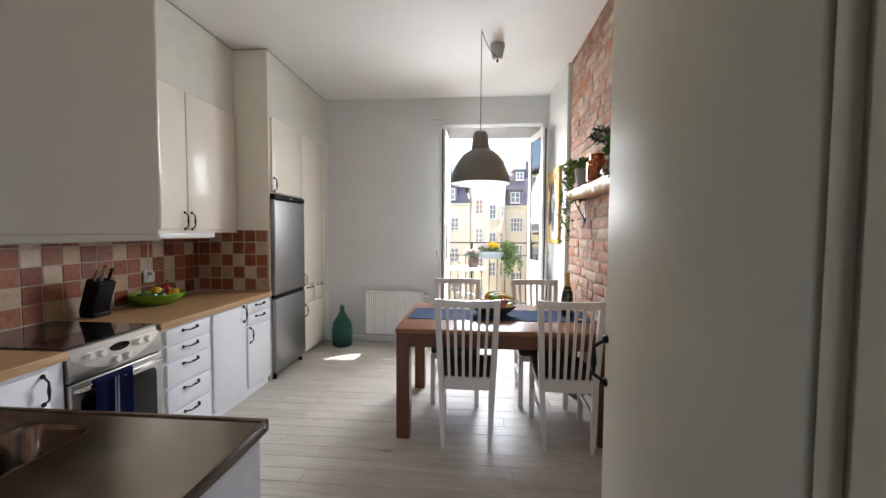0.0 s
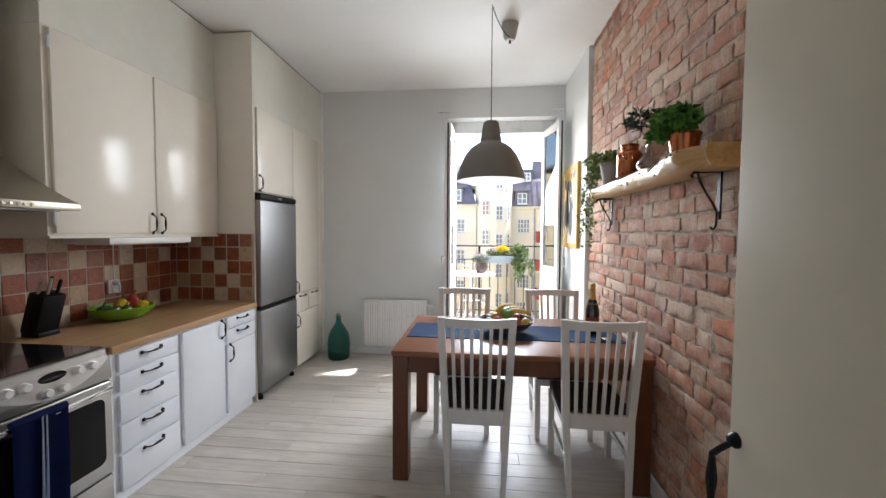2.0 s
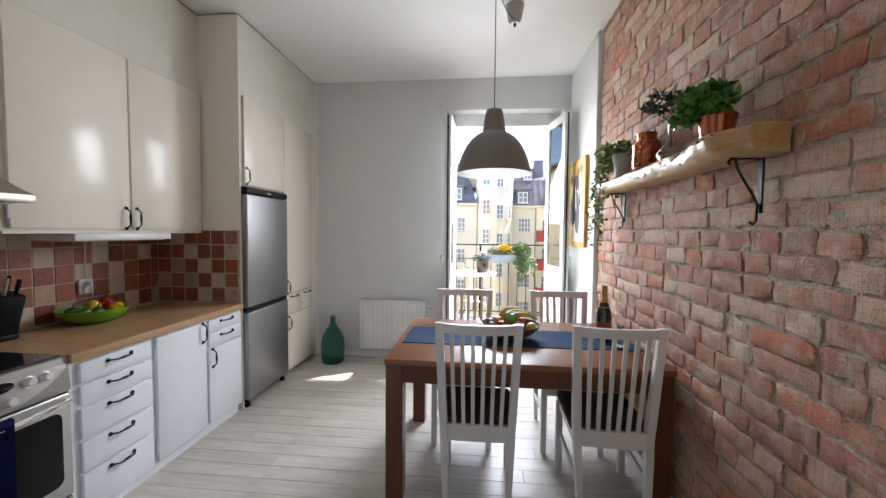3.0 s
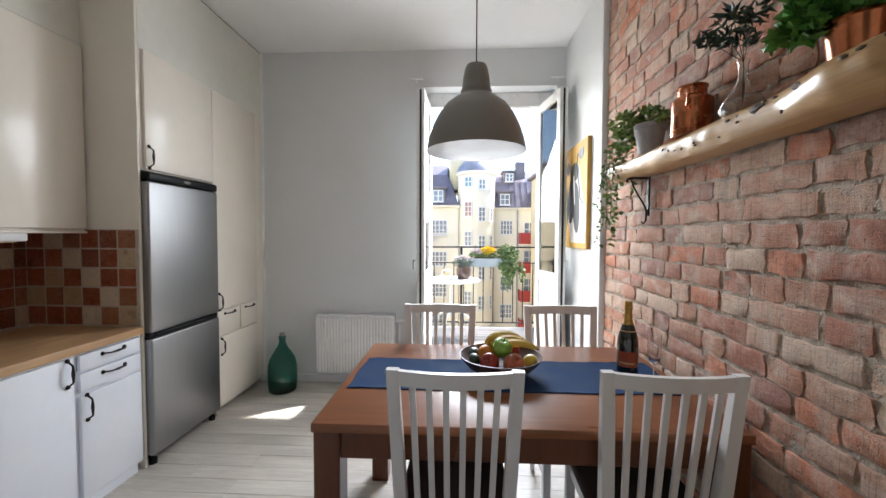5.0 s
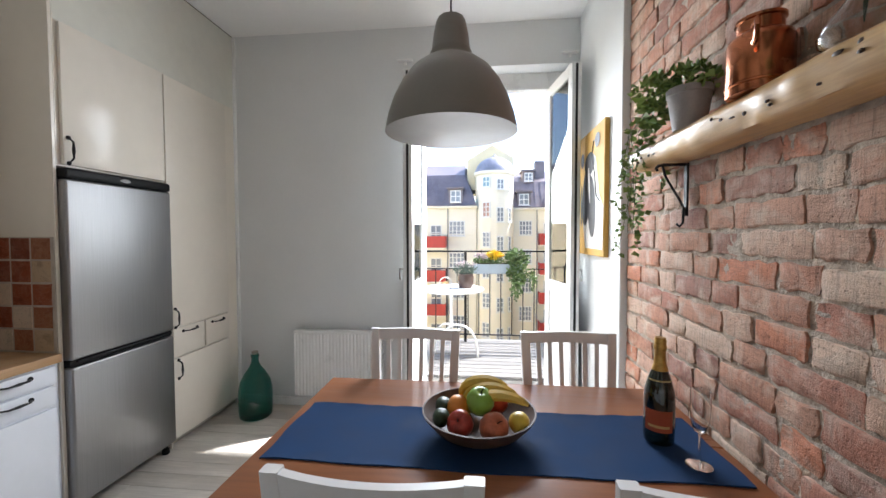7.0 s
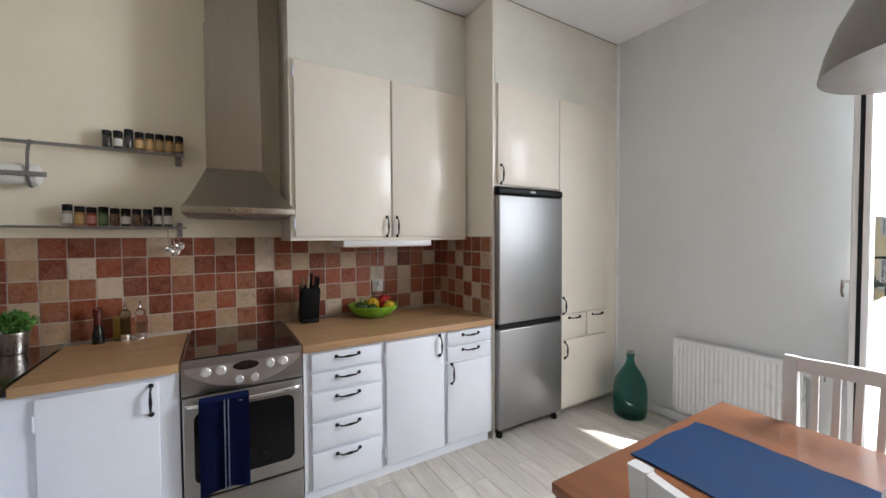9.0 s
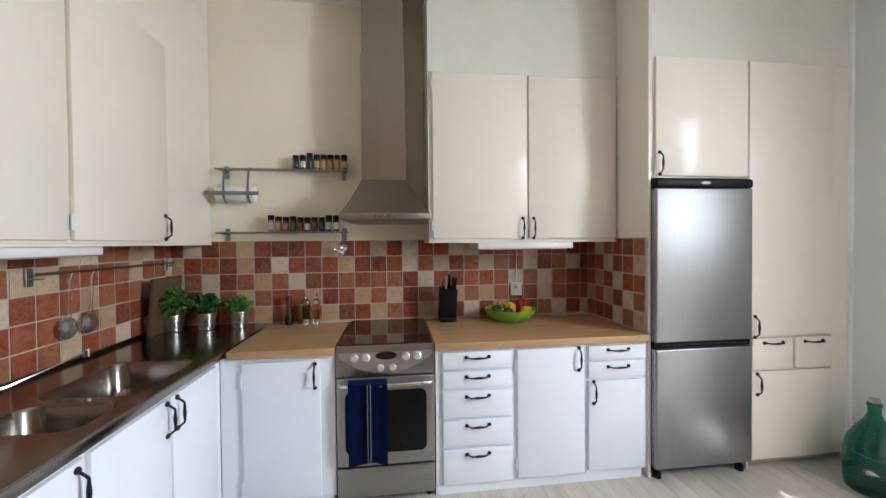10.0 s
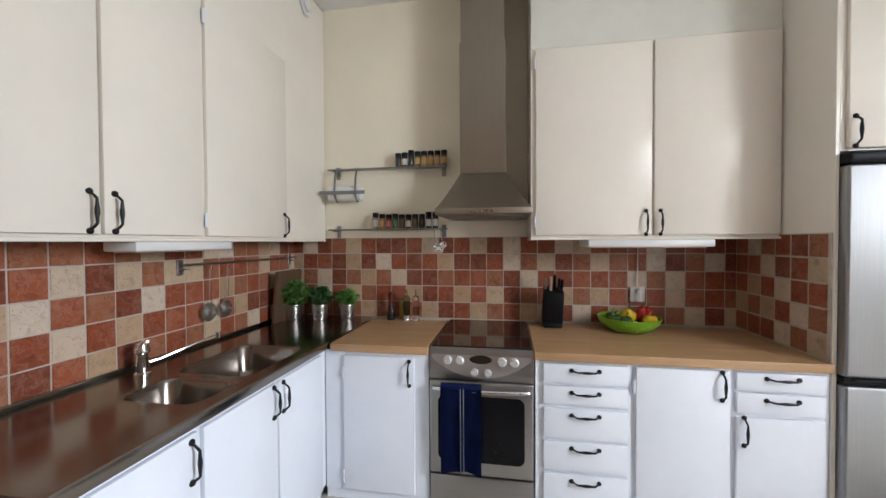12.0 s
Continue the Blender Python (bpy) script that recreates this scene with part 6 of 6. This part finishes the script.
SPICE = {k: mat("spice_" + k, c, 0.25, var=0.3, big=60, fine=300, bump=0.1, coat=0.4) for k, c in {"dark": (0.035, 0.028, 0.024), "ochre": (0.42, 0.22, 0.06), "brown": (0.14, 0.075, 0.035), "green": (0.07, 0.12, 0.035), "red": (0.32, 0.06, 0.03), "pale": (0.42, 0.36, 0.27)}.items()}
PAPER = mat("jar_paper", (0.62, 0.60, 0.55), 0.6)
TAN = mat("jar_paper_tan", (0.52, 0.34, 0.14), 0.6)
for i, (f, b, h) in enumerate((("dark", None, 0.095), ("dark", PAPER, 0.098), ("dark", None, 0.112), ("brown", TAN, 0.102), ("ochre", TAN, 0.102), ("ochre", TAN, 0.102), ("ochre", TAN, 0.102), ("brown", TAN, 0.104))):
    jar(1.477 + i * 0.0455, 1.890, h, SPICE[f], BLACK, "small spice jar with black lid and tan label" if b is TAN else "small dark spice jar with black lid", b)
PINK, LEAF = mat("jar_paper_pink", (0.55, 0.22, 0.20), 0.6), mat("jar_paper_green", (0.10, 0.17, 0.07), 0.6)
for i, (f, b, h) in enumerate((("pale", PAPER, 0.112), ("ochre", TAN, 0.104), ("red", PINK, 0.100), ("green", LEAF, 0.104), ("brown", None, 0.098), ("dark", PAPER, 0.098), ("brown", None, 0.098), ("dark", None, 0.098), ("dark", PAPER, 0.112), ("dark", PAPER, 0.112))):
    jar(1.312 + i * 0.0470, 1.471, h, SPICE[f], BLACK, "small spice jar with black lid and coloured label" if i < 4 else "small dark spice jar with black lid", b)
pr = thing("paper_roll_holder", (-2.235, 1.09, 1.716), "steel holder with a white paper towel roll hung on the rail", "holder")
part("roll", spun([(0.016, -0.115), (0.052, -0.115), (0.053, -0.112), (0.053, 0.112), (0.052, 0.115), (0.016, 0.115), (0.016, -0.115)], (-2.245, 1.10, 1.723), 32, Matrix.Rotation(radians(90), 3, "X")), mat("paper_towel", (0.80, 0.80, 0.78), 0.9, var=0.04, big=30, fine=150, bump=0.5), pr)
part("plate", cube((-2.186, 0.93, 1.709), (-2.182, 1.26, 1.733), 0.001), STEEL, pr)
for y in (1.04, 1.19):
    part("hanger", bar([(-2.23, y, 1.893), (-2.223, y, 1.881), (-2.2, y, 1.831), (-2.195, y, 1.781), (-2.188, y, 1.721), (-2.195, y, 1.70), (-2.225, y, 1.663), (-2.245, y, 1.663)], 0.0065, 6), STEEL, pr)
for k, (y, dz) in enumerate(((1.735, 0.115), (1.76, 0.13), (1.78, 0.10))):
    sp = thing("measuring_spoon", (-2.215, y, 1.46), "steel measuring spoon hanging from the wall rail", "spoon", "hanging spoons")
    part("handle", bar([(-2.23, y, 1.475), (-2.217, y, 1.462), (-2.22, y, 1.40), (-2.225, y + 0.006, 1.46 - dz + 0.03)], 0.003, 6), CHROME, sp)
    part("scoop", spun([(0.0, -0.016), (0.014, -0.012), (0.021, -0.002), (0.023, 0.0), (0.020, 0.0), (0.013, -0.009), (0.0, -0.013)], (-2.24, y + 0.008, 1.46 - dz), 20, Matrix.Rotation(radians(80), 3, "Y")), CHROME, sp, "", 70)

# rail over the sink with two strainers
r = thing("wall_rail", (-1.74, 0.6900, 1.276), "thin brushed steel rail over the sink", "rail")
part("bar", bar([(-1.30, 0.7050, 1.276), (-2.265, 0.7050, 1.276)], 0.0055, 8), STEEL, r)
for x in (-1.315, -2.235):
    part("wall_mount", cube((x - 0.016, 0.6615, 1.225), (x + 0.016, 0.6700, 1.30), 0.002), STEEL, r)
    part("arm", cube((x - 0.011, 0.6680, 1.252), (x + 0.011, 0.7150, 1.258), 0.001), STEEL, r)
MESH = mat("strainer_mesh", (0.35, 0.33, 0.30), 0.45, 0.8, var=0.3, big=60, fine=700, bump=0.9)
MESH.node_tree.nodes["Principled BSDF"].inputs["Alpha"].default_value = 0.5
for x in (-1.465, -1.585):
    s = thing("tea_strainer", (x, 0.7000, 1.05), "round wire strainer hanging from the sink rail", "strainer", "hanging strainers")
    for dx in (-0.008, 0.008):
        part("wire", bar([(x, 0.7120, 1.268), (x + dx, 0.7050, 1.24), (x + dx, 0.6950, 1.10), (x + dx * 1.6, 0.6900, 1.065)], 0.0018, 5), CHROME, s)
    part("rim", bar([(x + 0.046 * math.cos(radians(a)), 0.6880, 1.022 + 0.046 * math.sin(radians(a))) for a in range(0, 361, 20)], 0.0028, 6), CHROME, s)
    part("mesh_bowl", spun([(0.045, 0.0), (0.038, 0.012), (0.022, 0.02), (0.0, 0.023)], (x, 0.6880, 1.022), 24, Matrix.Rotation(radians(-90), 3, "X")), MESH, s, "", 70)
cbd = part("chopping_board", cube((-0.012, -0.14, 0.0), (0.012, 0.14, 0.34), 0.004, 2), wood("dark_board_wood", (0.07, 0.04, 0.022), (0.15, 0.085, 0.045), "z", 0.5, 20), smooth=35)
cbd.matrix_world = Matrix.Translation((-2.10, 0.7150, CT + 0.0015)) @ Matrix.Rotation(radians(90), 4, "Z") @ Matrix.Rotation(radians(6), 4, "Y")
tagged(cbd, "dark wooden chopping board leaning on the tiles", "chopping board")

# herbs in zinc pots
PAIL = brushed("zinc_pail", (0.62, 0.62, 0.62), 0.28, "z")
for k, (x, y, hh, sp) in enumerate(((-2.125, 0.765, 0.135, (0.14, 0.13, 0.095)), (-2.16, 0.94, 0.115, (0.085, 0.09, 0.07)), (-2.195, 1.125, 0.10, (0.08, 0.085, 0.06)))):
    t = thing("herb_pot", (x, y, CT), ("large bushy parsley", "dark green basil", "light green thyme")[k] + " in a zinc pot on the steel counter", "plant", "herb pots")
    part("pail", spun([(0, 0), (0.042, 0), (0.045, 0.003), (0.055, 0.098), (0.058, 0.10), (0.057, 0.104), (0.052, 0.104), (0.05, 0.09), (0, 0.09)], (x, y, CT + 0.0008), 32), PAIL, t)
    bm = leaves(bmesh.new(), (x, y, CT + 0.10 + sp[2] * 0.85), sp, (900, 480, 620)[k], (0.026, 0.034, 0.022)[k], 70 + k, 0.1, (0.7, 0.75, 0.5)[k])
    part("leaves", bm, (HERB, foliage("dark_basil", (0.015, 0.05, 0.012), (0.06, 0.15, 0.035)), BASIL)[k], t, "", 0)
    bm = bmesh.new()
    for i in range(14):
        q = random.Random(i + 17 * k)
        tube(bm, [(x + q.uniform(-0.03, 0.03), y + q.uniform(-0.03, 0.03), CT + 0.09), (x + q.uniform(-0.08, 0.08), y + q.uniform(-0.08, 0.08), CT + 0.10 + sp[2])], 0.0015, 4)
    part("stems", bm, mat("herb_stem", (0.10, 0.18, 0.05), 0.6), t)

# mill and oil bottles on the corner worktop
WT = 0.8455
mill = thing("pepper_mill", (-2.245, 1.42, WT), "dark red-brown turned wooden pepper mill", "mill")
part("base", spun([(0, 0), (0.026, 0), (0.027, 0.006), (0.026, 0.05), (0.02, 0.075), (0.0175, 0.10), (0, 0.10)], (-2.245, 1.42, WT), 24), mat("black_lacquer", (0.014, 0.01, 0.012), 0.2, var=0.2), mill)
part("body", spun([(0, 0.098), (0.0185, 0.10), (0.0165, 0.12), (0.018, 0.15), (0.0205, 0.17), (0.0195, 0.185), (0.012, 0.19), (0, 0.192)], (-2.245, 1.42, WT), 24), mat("red_lacquer", (0.10, 0.018, 0.014), 0.2, var=0.2), mill)
for k, (y, fillc, hh) in enumerate(((1.535, (0.40, 0.27, 0.03), 0.085), (1.60, (0.50, 0.44, 0.30), 0.055))):
    t = thing("oil_bottle", (-2.235, y, WT), "clear glass oil bottle with steel base and pourer", "bottle", "oil bottles")
    part("base_ring", spun([(0, 0), (0.027, 0), (0.028, 0.004), (0.0255, 0.008), (0.0255, 0.018), (0.027, 0.03), (0.027, 0.038), (0, 0.038)], (-2.235, y, WT), 28), CHROME, t)
    part("glass", spun([(0.0, 0.039), (0.023, 0.039), (0.024, 0.045), (0.024, 0.15), (0.018, 0.165), (0.009, 0.172), (0.009, 0.18), (0.0, 0.18)], (-2.235, y, WT), 28), CLEAR_GLASS, t, "", 50)
    part("oil", spun([(0.0, 0.041), (0.0225, 0.041), (0.0225, 0.041 + hh), (0.0, 0.041 + hh)], (-2.235, y, WT), 24), solid_glass("oil_%s" % ("gold", "pale")[k], fillc, 0.05, 1.4), t)
    part("pourer", bar([(-2.235, y, WT + 0.178), (-2.235, y, WT + 0.198), (-2.227, y, WT + 0.215), (-2.215, y, WT + 0.222)], [0.008, 0.005, 0.004, 0.003], 8), CHROME, t)
oc = part("oil_tin", cube((-2.3, 1.475, WT), (-2.26, 1.545, WT + 0.13), 0.008, 2), mat("olive_oil_tin", (0.26, 0.19, 0.035), 0.35, var=0.2, big=20))
tagged(oc, "olive-yellow oil tin behind the bottles", "tin")

# knife block
kb = thing("knife_block", (-2.195, 2.49, WT), "black knife block with five knives on the worktop", "knife block")
bm = cube((-2.255, 2.43, WT), (-2.155, 2.55, WT + 0.235), 0.012, 2)
bmesh.ops.rotate(bm, cent=(-2.155, 2.5, WT), matrix=Matrix.Rotation(radians(17), 3, "Y"), verts=bm.verts)
part("block", bm, BLACK, kb)
part("foot", cube((-2.245, 2.435, WT), (-2.135, 2.545, WT + 0.03), 0.006, 2), BLACK, kb)
for i, (y, l, pale) in enumerate(((2.445, 0.075, True), (2.472, 0.09, True), (2.497, 0.10, False), (2.52, 0.08, False), (2.54, 0.07, False))):
    x = -2.145 + 0.024 * (i % 2)
    kn = part("knife_handle", bar([(x, y, WT + 0.23), (x + 0.016, y, WT + 0.23 + l * 0.5), (x + 0.03, y, WT + 0.23 + l)], [0.007, 0.009, 0.008], 8), mat("knife_handle_pale", (0.35, 0.28, 0.22), 0.4) if pale else BLACK, kb, "pale wooden knife handle" if pale else "black knife handle")
    part("collar", bar([(x - 0.003, y, WT + 0.221), (x, y, WT + 0.231)], 0.0085, 8), CHROME, kn)

# green bowl of peppers
GB = (-2.14, 2.925, WT)
gb = thing("vegetable_bowl", GB, "wide lime-green bowl on the worktop holding peppers", "bowl")
part("bowl", spun([(0, 0), (0.09, 0), (0.13, 0.02), (0.165, 0.055), (0.175, 0.085), (0.171, 0.086), (0.16, 0.057), (0.126, 0.026), (0.08, 0.01), (0, 0.009)], GB, 48), mat("lime_green_plastic", (0.20, 0.42, 0.025), 0.3, var=0.06), gb, "", 60)
PEP = {"yellow_pepper": (0.70, 0.46, 0.02), "red_pepper": (0.36, 0.015, 0.012), "green_cucumber": (0.04, 0.10, 0.02)}
for k, (nm, off, size) in enumerate((("yellow_pepper", (-0.005, 0.0, 0.085), (0.042, 0.042, 0.046)), ("red_pepper", (0.005, 0.075, 0.09), (0.036, 0.038, 0.058)), ("red_pepper", (-0.03, 0.115, 0.09), (0.036, 0.034, 0.05)), ("yellow_pepper", (0.05, 0.10, 0.075), (0.036, 0.042, 0.030)), ("green_cucumber", (0.035, -0.085, 0.07), (0.034, 0.05, 0.03)), ("green_cucumber", (0.06, -0.03, 0.066), (0.034, 0.036, 0.03)), ("green_cucumber", (-0.05, -0.08, 0.07), (0.034, 0.04, 0.03)))):
    at = tuple(GB[i] + off[i] for i in range(3))
    m = bpy.data.materials.get("skin_" + nm) or mat("skin_" + nm, PEP[nm], 0.22, var=0.15, big=14, fine=80, bump=0.05)
    t = thing(nm, at, nm.replace("_", " ") + " lying in the lime-green bowl", "vegetable")
    part("flesh", blob(bmesh.new(), at, size, 0.22, 3, k), m, t, "", 80)
    part("stalk", bar([(at[0], at[1], at[2] + size[2] * 0.85), (at[0] + 0.006, at[1], at[2] + size[2] + 0.012), (at[0] + 0.012, at[1] + 0.006, at[2] + size[2] + 0.026)], [0.006, 0.004, 0.004], 6), mat("pepper_stalk", (0.08, 0.14, 0.03), 0.6) if k == 0 else bpy.data.materials["pepper_stalk"], t)

# socket and flex under the wall cabinet
so = thing("wall_socket", (-2.305, 3.02, 1.045), "white double wall socket on the tiles", "socket")
part("plate", cube((-2.3095, 2.98, 0.995), (-2.2955, 3.065, 1.09), 0.004, 2), WHITE_PLASTIC, so)
for z in (1.066, 1.02):
    part("insert", spun([(0, 0.0), (0.016, 0.0), (0.019, 0.0035), (0.02, 0.0015)], (-2.2955, 3.022, z), 20, Matrix.Rotation(radians(90), 3, "Y")), WHITE_PLASTIC, so)
part("flex", bar([(-2.298, 3.022, 1.09), (-2.298, 3.022, 1.22), (-2.298, 3.024, 1.36)], 0.004, 6), WHITE_PLASTIC, so, "white flex up to the cabinet light")
part("plug", bar([(-2.294, 3.022, 1.066), (-2.265, 3.022, 1.064), (-2.26, 3.028, 1.04), (-2.265, 3.03, 1.0)], [0.016, 0.014, 0.006, 0.005], 10), WHITE_PLASTIC, so)

# ---- floor planks ----
rnd = random.Random(11)
PW = 0.118
plank_len = {}


def plank(length):
    key = round(length, 2)
    if key not in plank_len:
        plank_len[key] = stock(cube((0, -PW / 2 + 0.0008, -0.014), (key - 0.0015, PW / 2 - 0.0008, 0), 0.0012), PLANKS, "plank")
    return plank_len[key]


y = -1.602
while y < YN - 0.03:
    x = -2.315 if y > 0.6 else -0.99
    L = rnd.choice((0.5, 0.75, 1.0, 1.3, 1.6))
    while x < 1.2:
        L = min(L, 1.24 - x)
        if L > 0.05:
            share("plank", plank(L), floor, (x, y, rnd.uniform(-0.0012, 0.0)))
        x += L
        L = rnd.choice((1.15, 1.5, 1.9, 2.3))
    y += PW

# ---- stone tiles ----
TP = 0.1118


def tile_mesh(seed, material):
    bm = bmesh.new()
    r = random.Random(seed)
    h = TP / 2 - 0.0027
    box(bm, (-0.0055, -h, -h), (0.0, h, h))
    bmesh.ops.bevel(bm, geom=[e for e in bm.edges if all(v.co.x > -0.001 for v in e.verts)], offset=0.0025, segments=2, affect="EDGES")
    for v in bm.verts:
        if v.co.x < -0.004:
            continue
        v.co += Vector((r.uniform(-0.0006, 0.0006), r.uniform(-0.0009, 0.0009), r.uniform(-0.0009, 0.0009)))
    return stock(bm, material, "tile", 40)


TILES = {"R": [tile_mesh(s, RED_TILE) for s in range(6)], "B": [tile_mesh(s + 9, PALE_TILE) for s in range(6)]}
bm = cube((XW + 0.0005, 0.654, 0.80), (XW + 0.0045, 3.592, 1.411))
setting(part("splashback_bed", bm, GROUT, smooth=0), "grout bed of the tiled splashback behind the stove", "splashback")
bm = cube((-2.315, YS + 0.0005, 0.80), (-0.345, YS + 0.0045, 1.386))
setting(part("splashback_bed", bm, GROUT, smooth=0), "grout bed of the tiled splashback behind the sink", "splashback")
bm = cube((-2.315, 3.5875, 0.847), (FX - 0.004, 3.5925, 1.411))
setting(part("splashback_bed", bm, GROUT, smooth=0), "grout bed of the tiled side of the tall cupboard", "splashback")
rt = random.Random(5)


def tiles(parent, rows, place, turn):
    """Rows of red (R) and beige (B) tiles, from the top row down; place: column to (x, y)."""
    for k, row in enumerate(rows):
        for i, kind in enumerate(row):
            x, yy = place(i)
            share("tile", rt.choice(TILES[kind]), parent, (x, yy, 1.411 - TP * (k + 0.5)), (0, 0, turn))


tiles(wall_west, ("RBRRBRRRRBRRBRBRRBBRRRBRRRRR", "BRRRBRBRRRBRRRBRBRRBRRBRRBRB", "BRBRRBRBRRRRRRRBRRRRRBRBRRRR", "BRBRBRRRBRRBRBRRRBRBRRRBRRRR", "BRRRRBRRRBRRBRRBBRBRBRRRBRBR"), lambda i: (XW + 0.0075, 1.85 + TP * (i - 10.5)), 0.0)
tiles(wall_south, ("RBRRRRRBRRBBRRBBRR", "BRRRBRBRBBRRRRBRRB", "RRBBRRRBRRRBRRRBBR", "BRRRBRBRRRBRBRRRRB", "RBRRRBRRRRBRRBRBRR"), lambda i: (-0.404 - TP * i, YS + 0.0075), radians(90))
tiles(tall, ("RBRRRR", "RRBRRB", "RBRBRR", "BRBRBR", "RRRBRB"), lambda i: (XW + 0.012 + TP * (i + 0.5), 3.5855), radians(-90))

# ---- bricks ----
rb = random.Random(21)
CH, JT = 0.083, 0.0135


def brick_bm(bm, length, seed, at=(0, 0, 0)):
    """A worn brick, its face towards -x, lying along y from 0: chipped rim, uneven face, some with a crack across."""
    r = random.Random(seed)
    hz = CH - JT
    n = max(4, round(length / 0.034))
    crack = r.randint(1, n - 1) if r.random() < 0.45 else -1
    off = Vector((r.uniform(0, 90), r.uniform(0, 90), 0))
    front = []
    for j, z in enumerate((0.0, 0.006, hz * 0.5, hz - 0.006, hz)):
        fr = []
        for i in range(n + 1):
            y = length * i / n
            edge = j in (0, 4) or i in (0, n)
            lump = 0.0028 * noise.noise(Vector((y * 22, z * 22, 0)) + off)
            x = (-0.0150 if edge else -0.0185) + lump + r.uniform(-0.0012, 0.0012)
            if i == crack and not edge:
                x += 0.006
            wob_y = r.uniform(-0.006, 0.006) if edge else r.uniform(-0.002, 0.002)
            wob_z = r.uniform(-0.0055, 0.0055) if edge else r.uniform(-0.002, 0.002)
            if (i in (0, n)) and (j in (0, 4)):
                wob_y += (0.007 if i == 0 else -0.007) * r.random()
            fr.append(bm.verts.new((at[0] + x, at[1] + y + wob_y, at[2] + z + wob_z)))
        front.append(fr)
    for j in range(4):
        for i in range(n):
            bm.faces.new((front[j][i], front[j + 1][i], front[j + 1][i + 1], front[j][i + 1]))
    rim = front[0] + [front[j][n] for j in (1, 2, 3)] + front[4][::-1] + [front[j][0] for j in (3, 2, 1)]
    out = [bm.verts.new((at[0] + 0.012, v.co.y, v.co.z)) for v in rim]
    for i in range(len(rim)):
        j = (i + 1) % len(rim)
        bm.faces.new((rim[i], rim[j], out[j], out[i]))


kinds = {}
for L in (0.262, 0.245, 0.225, 0.125, 0.118, 0.17):
    kinds[L] = []
    for s in range(7):
        bm = bmesh.new()
        brick_bm(bm, L, s * 7 + int(L * 1000))
        bmesh.ops.recalc_face_normals(bm, faces=bm.faces)
        kinds[L].append(stock(bm, BRICK, "brick", 60))
rest = bmesh.new()
z, course = 0.11, 0
seed = 0
made = 0
while z < TOP - 0.03:
    y = 4.064
    first = True
    k = rb.randint(0, 2)
    while y > 1.172:
        L = rb.choice((0.125, 0.118)) if (k % 2 == 0 or rb.random() < 0.2) else rb.choice((0.262, 0.245, 0.225, 0.17))
        if first and course % 2:
            L = rb.choice((0.118, 0.17))
        first = False
        if y - L < 1.172:
            L = min((q for q in kinds), key=lambda q: abs(q - (y - 1.16)))
        dx = XB + 0.0085 + rb.uniform(-0.004, 0.003)
        zz = z + rb.uniform(-0.004, 0.004)
        if 0.72 < z < 2.35 and made < 300:
            share("brick", rb.choice(kinds[L]), brick_wall, (dx, y - L, zz), (radians(rb.uniform(-0.7, 0.7)), 0, 0))
            made += 1
        else:
            seed += 1
            brick_bm(rest, L, seed, (dx, y - L, zz))
        y -= L + JT + rb.uniform(-0.006, 0.006)
        k += 1
    z += CH
    course += 1
me = bpy.data.meshes.new("brick_courses")
rest.to_mesh(me)
rest.free()
me.shade_smooth()
me.set_sharp_from_angle(angle=radians(60))
me.materials.append(BRICK_REST)
ob = new("brick_courses", me)
ob.parent = brick_wall
tagged(ob, "worn red bricks of the upper and lowest courses", "", "", "stuff")
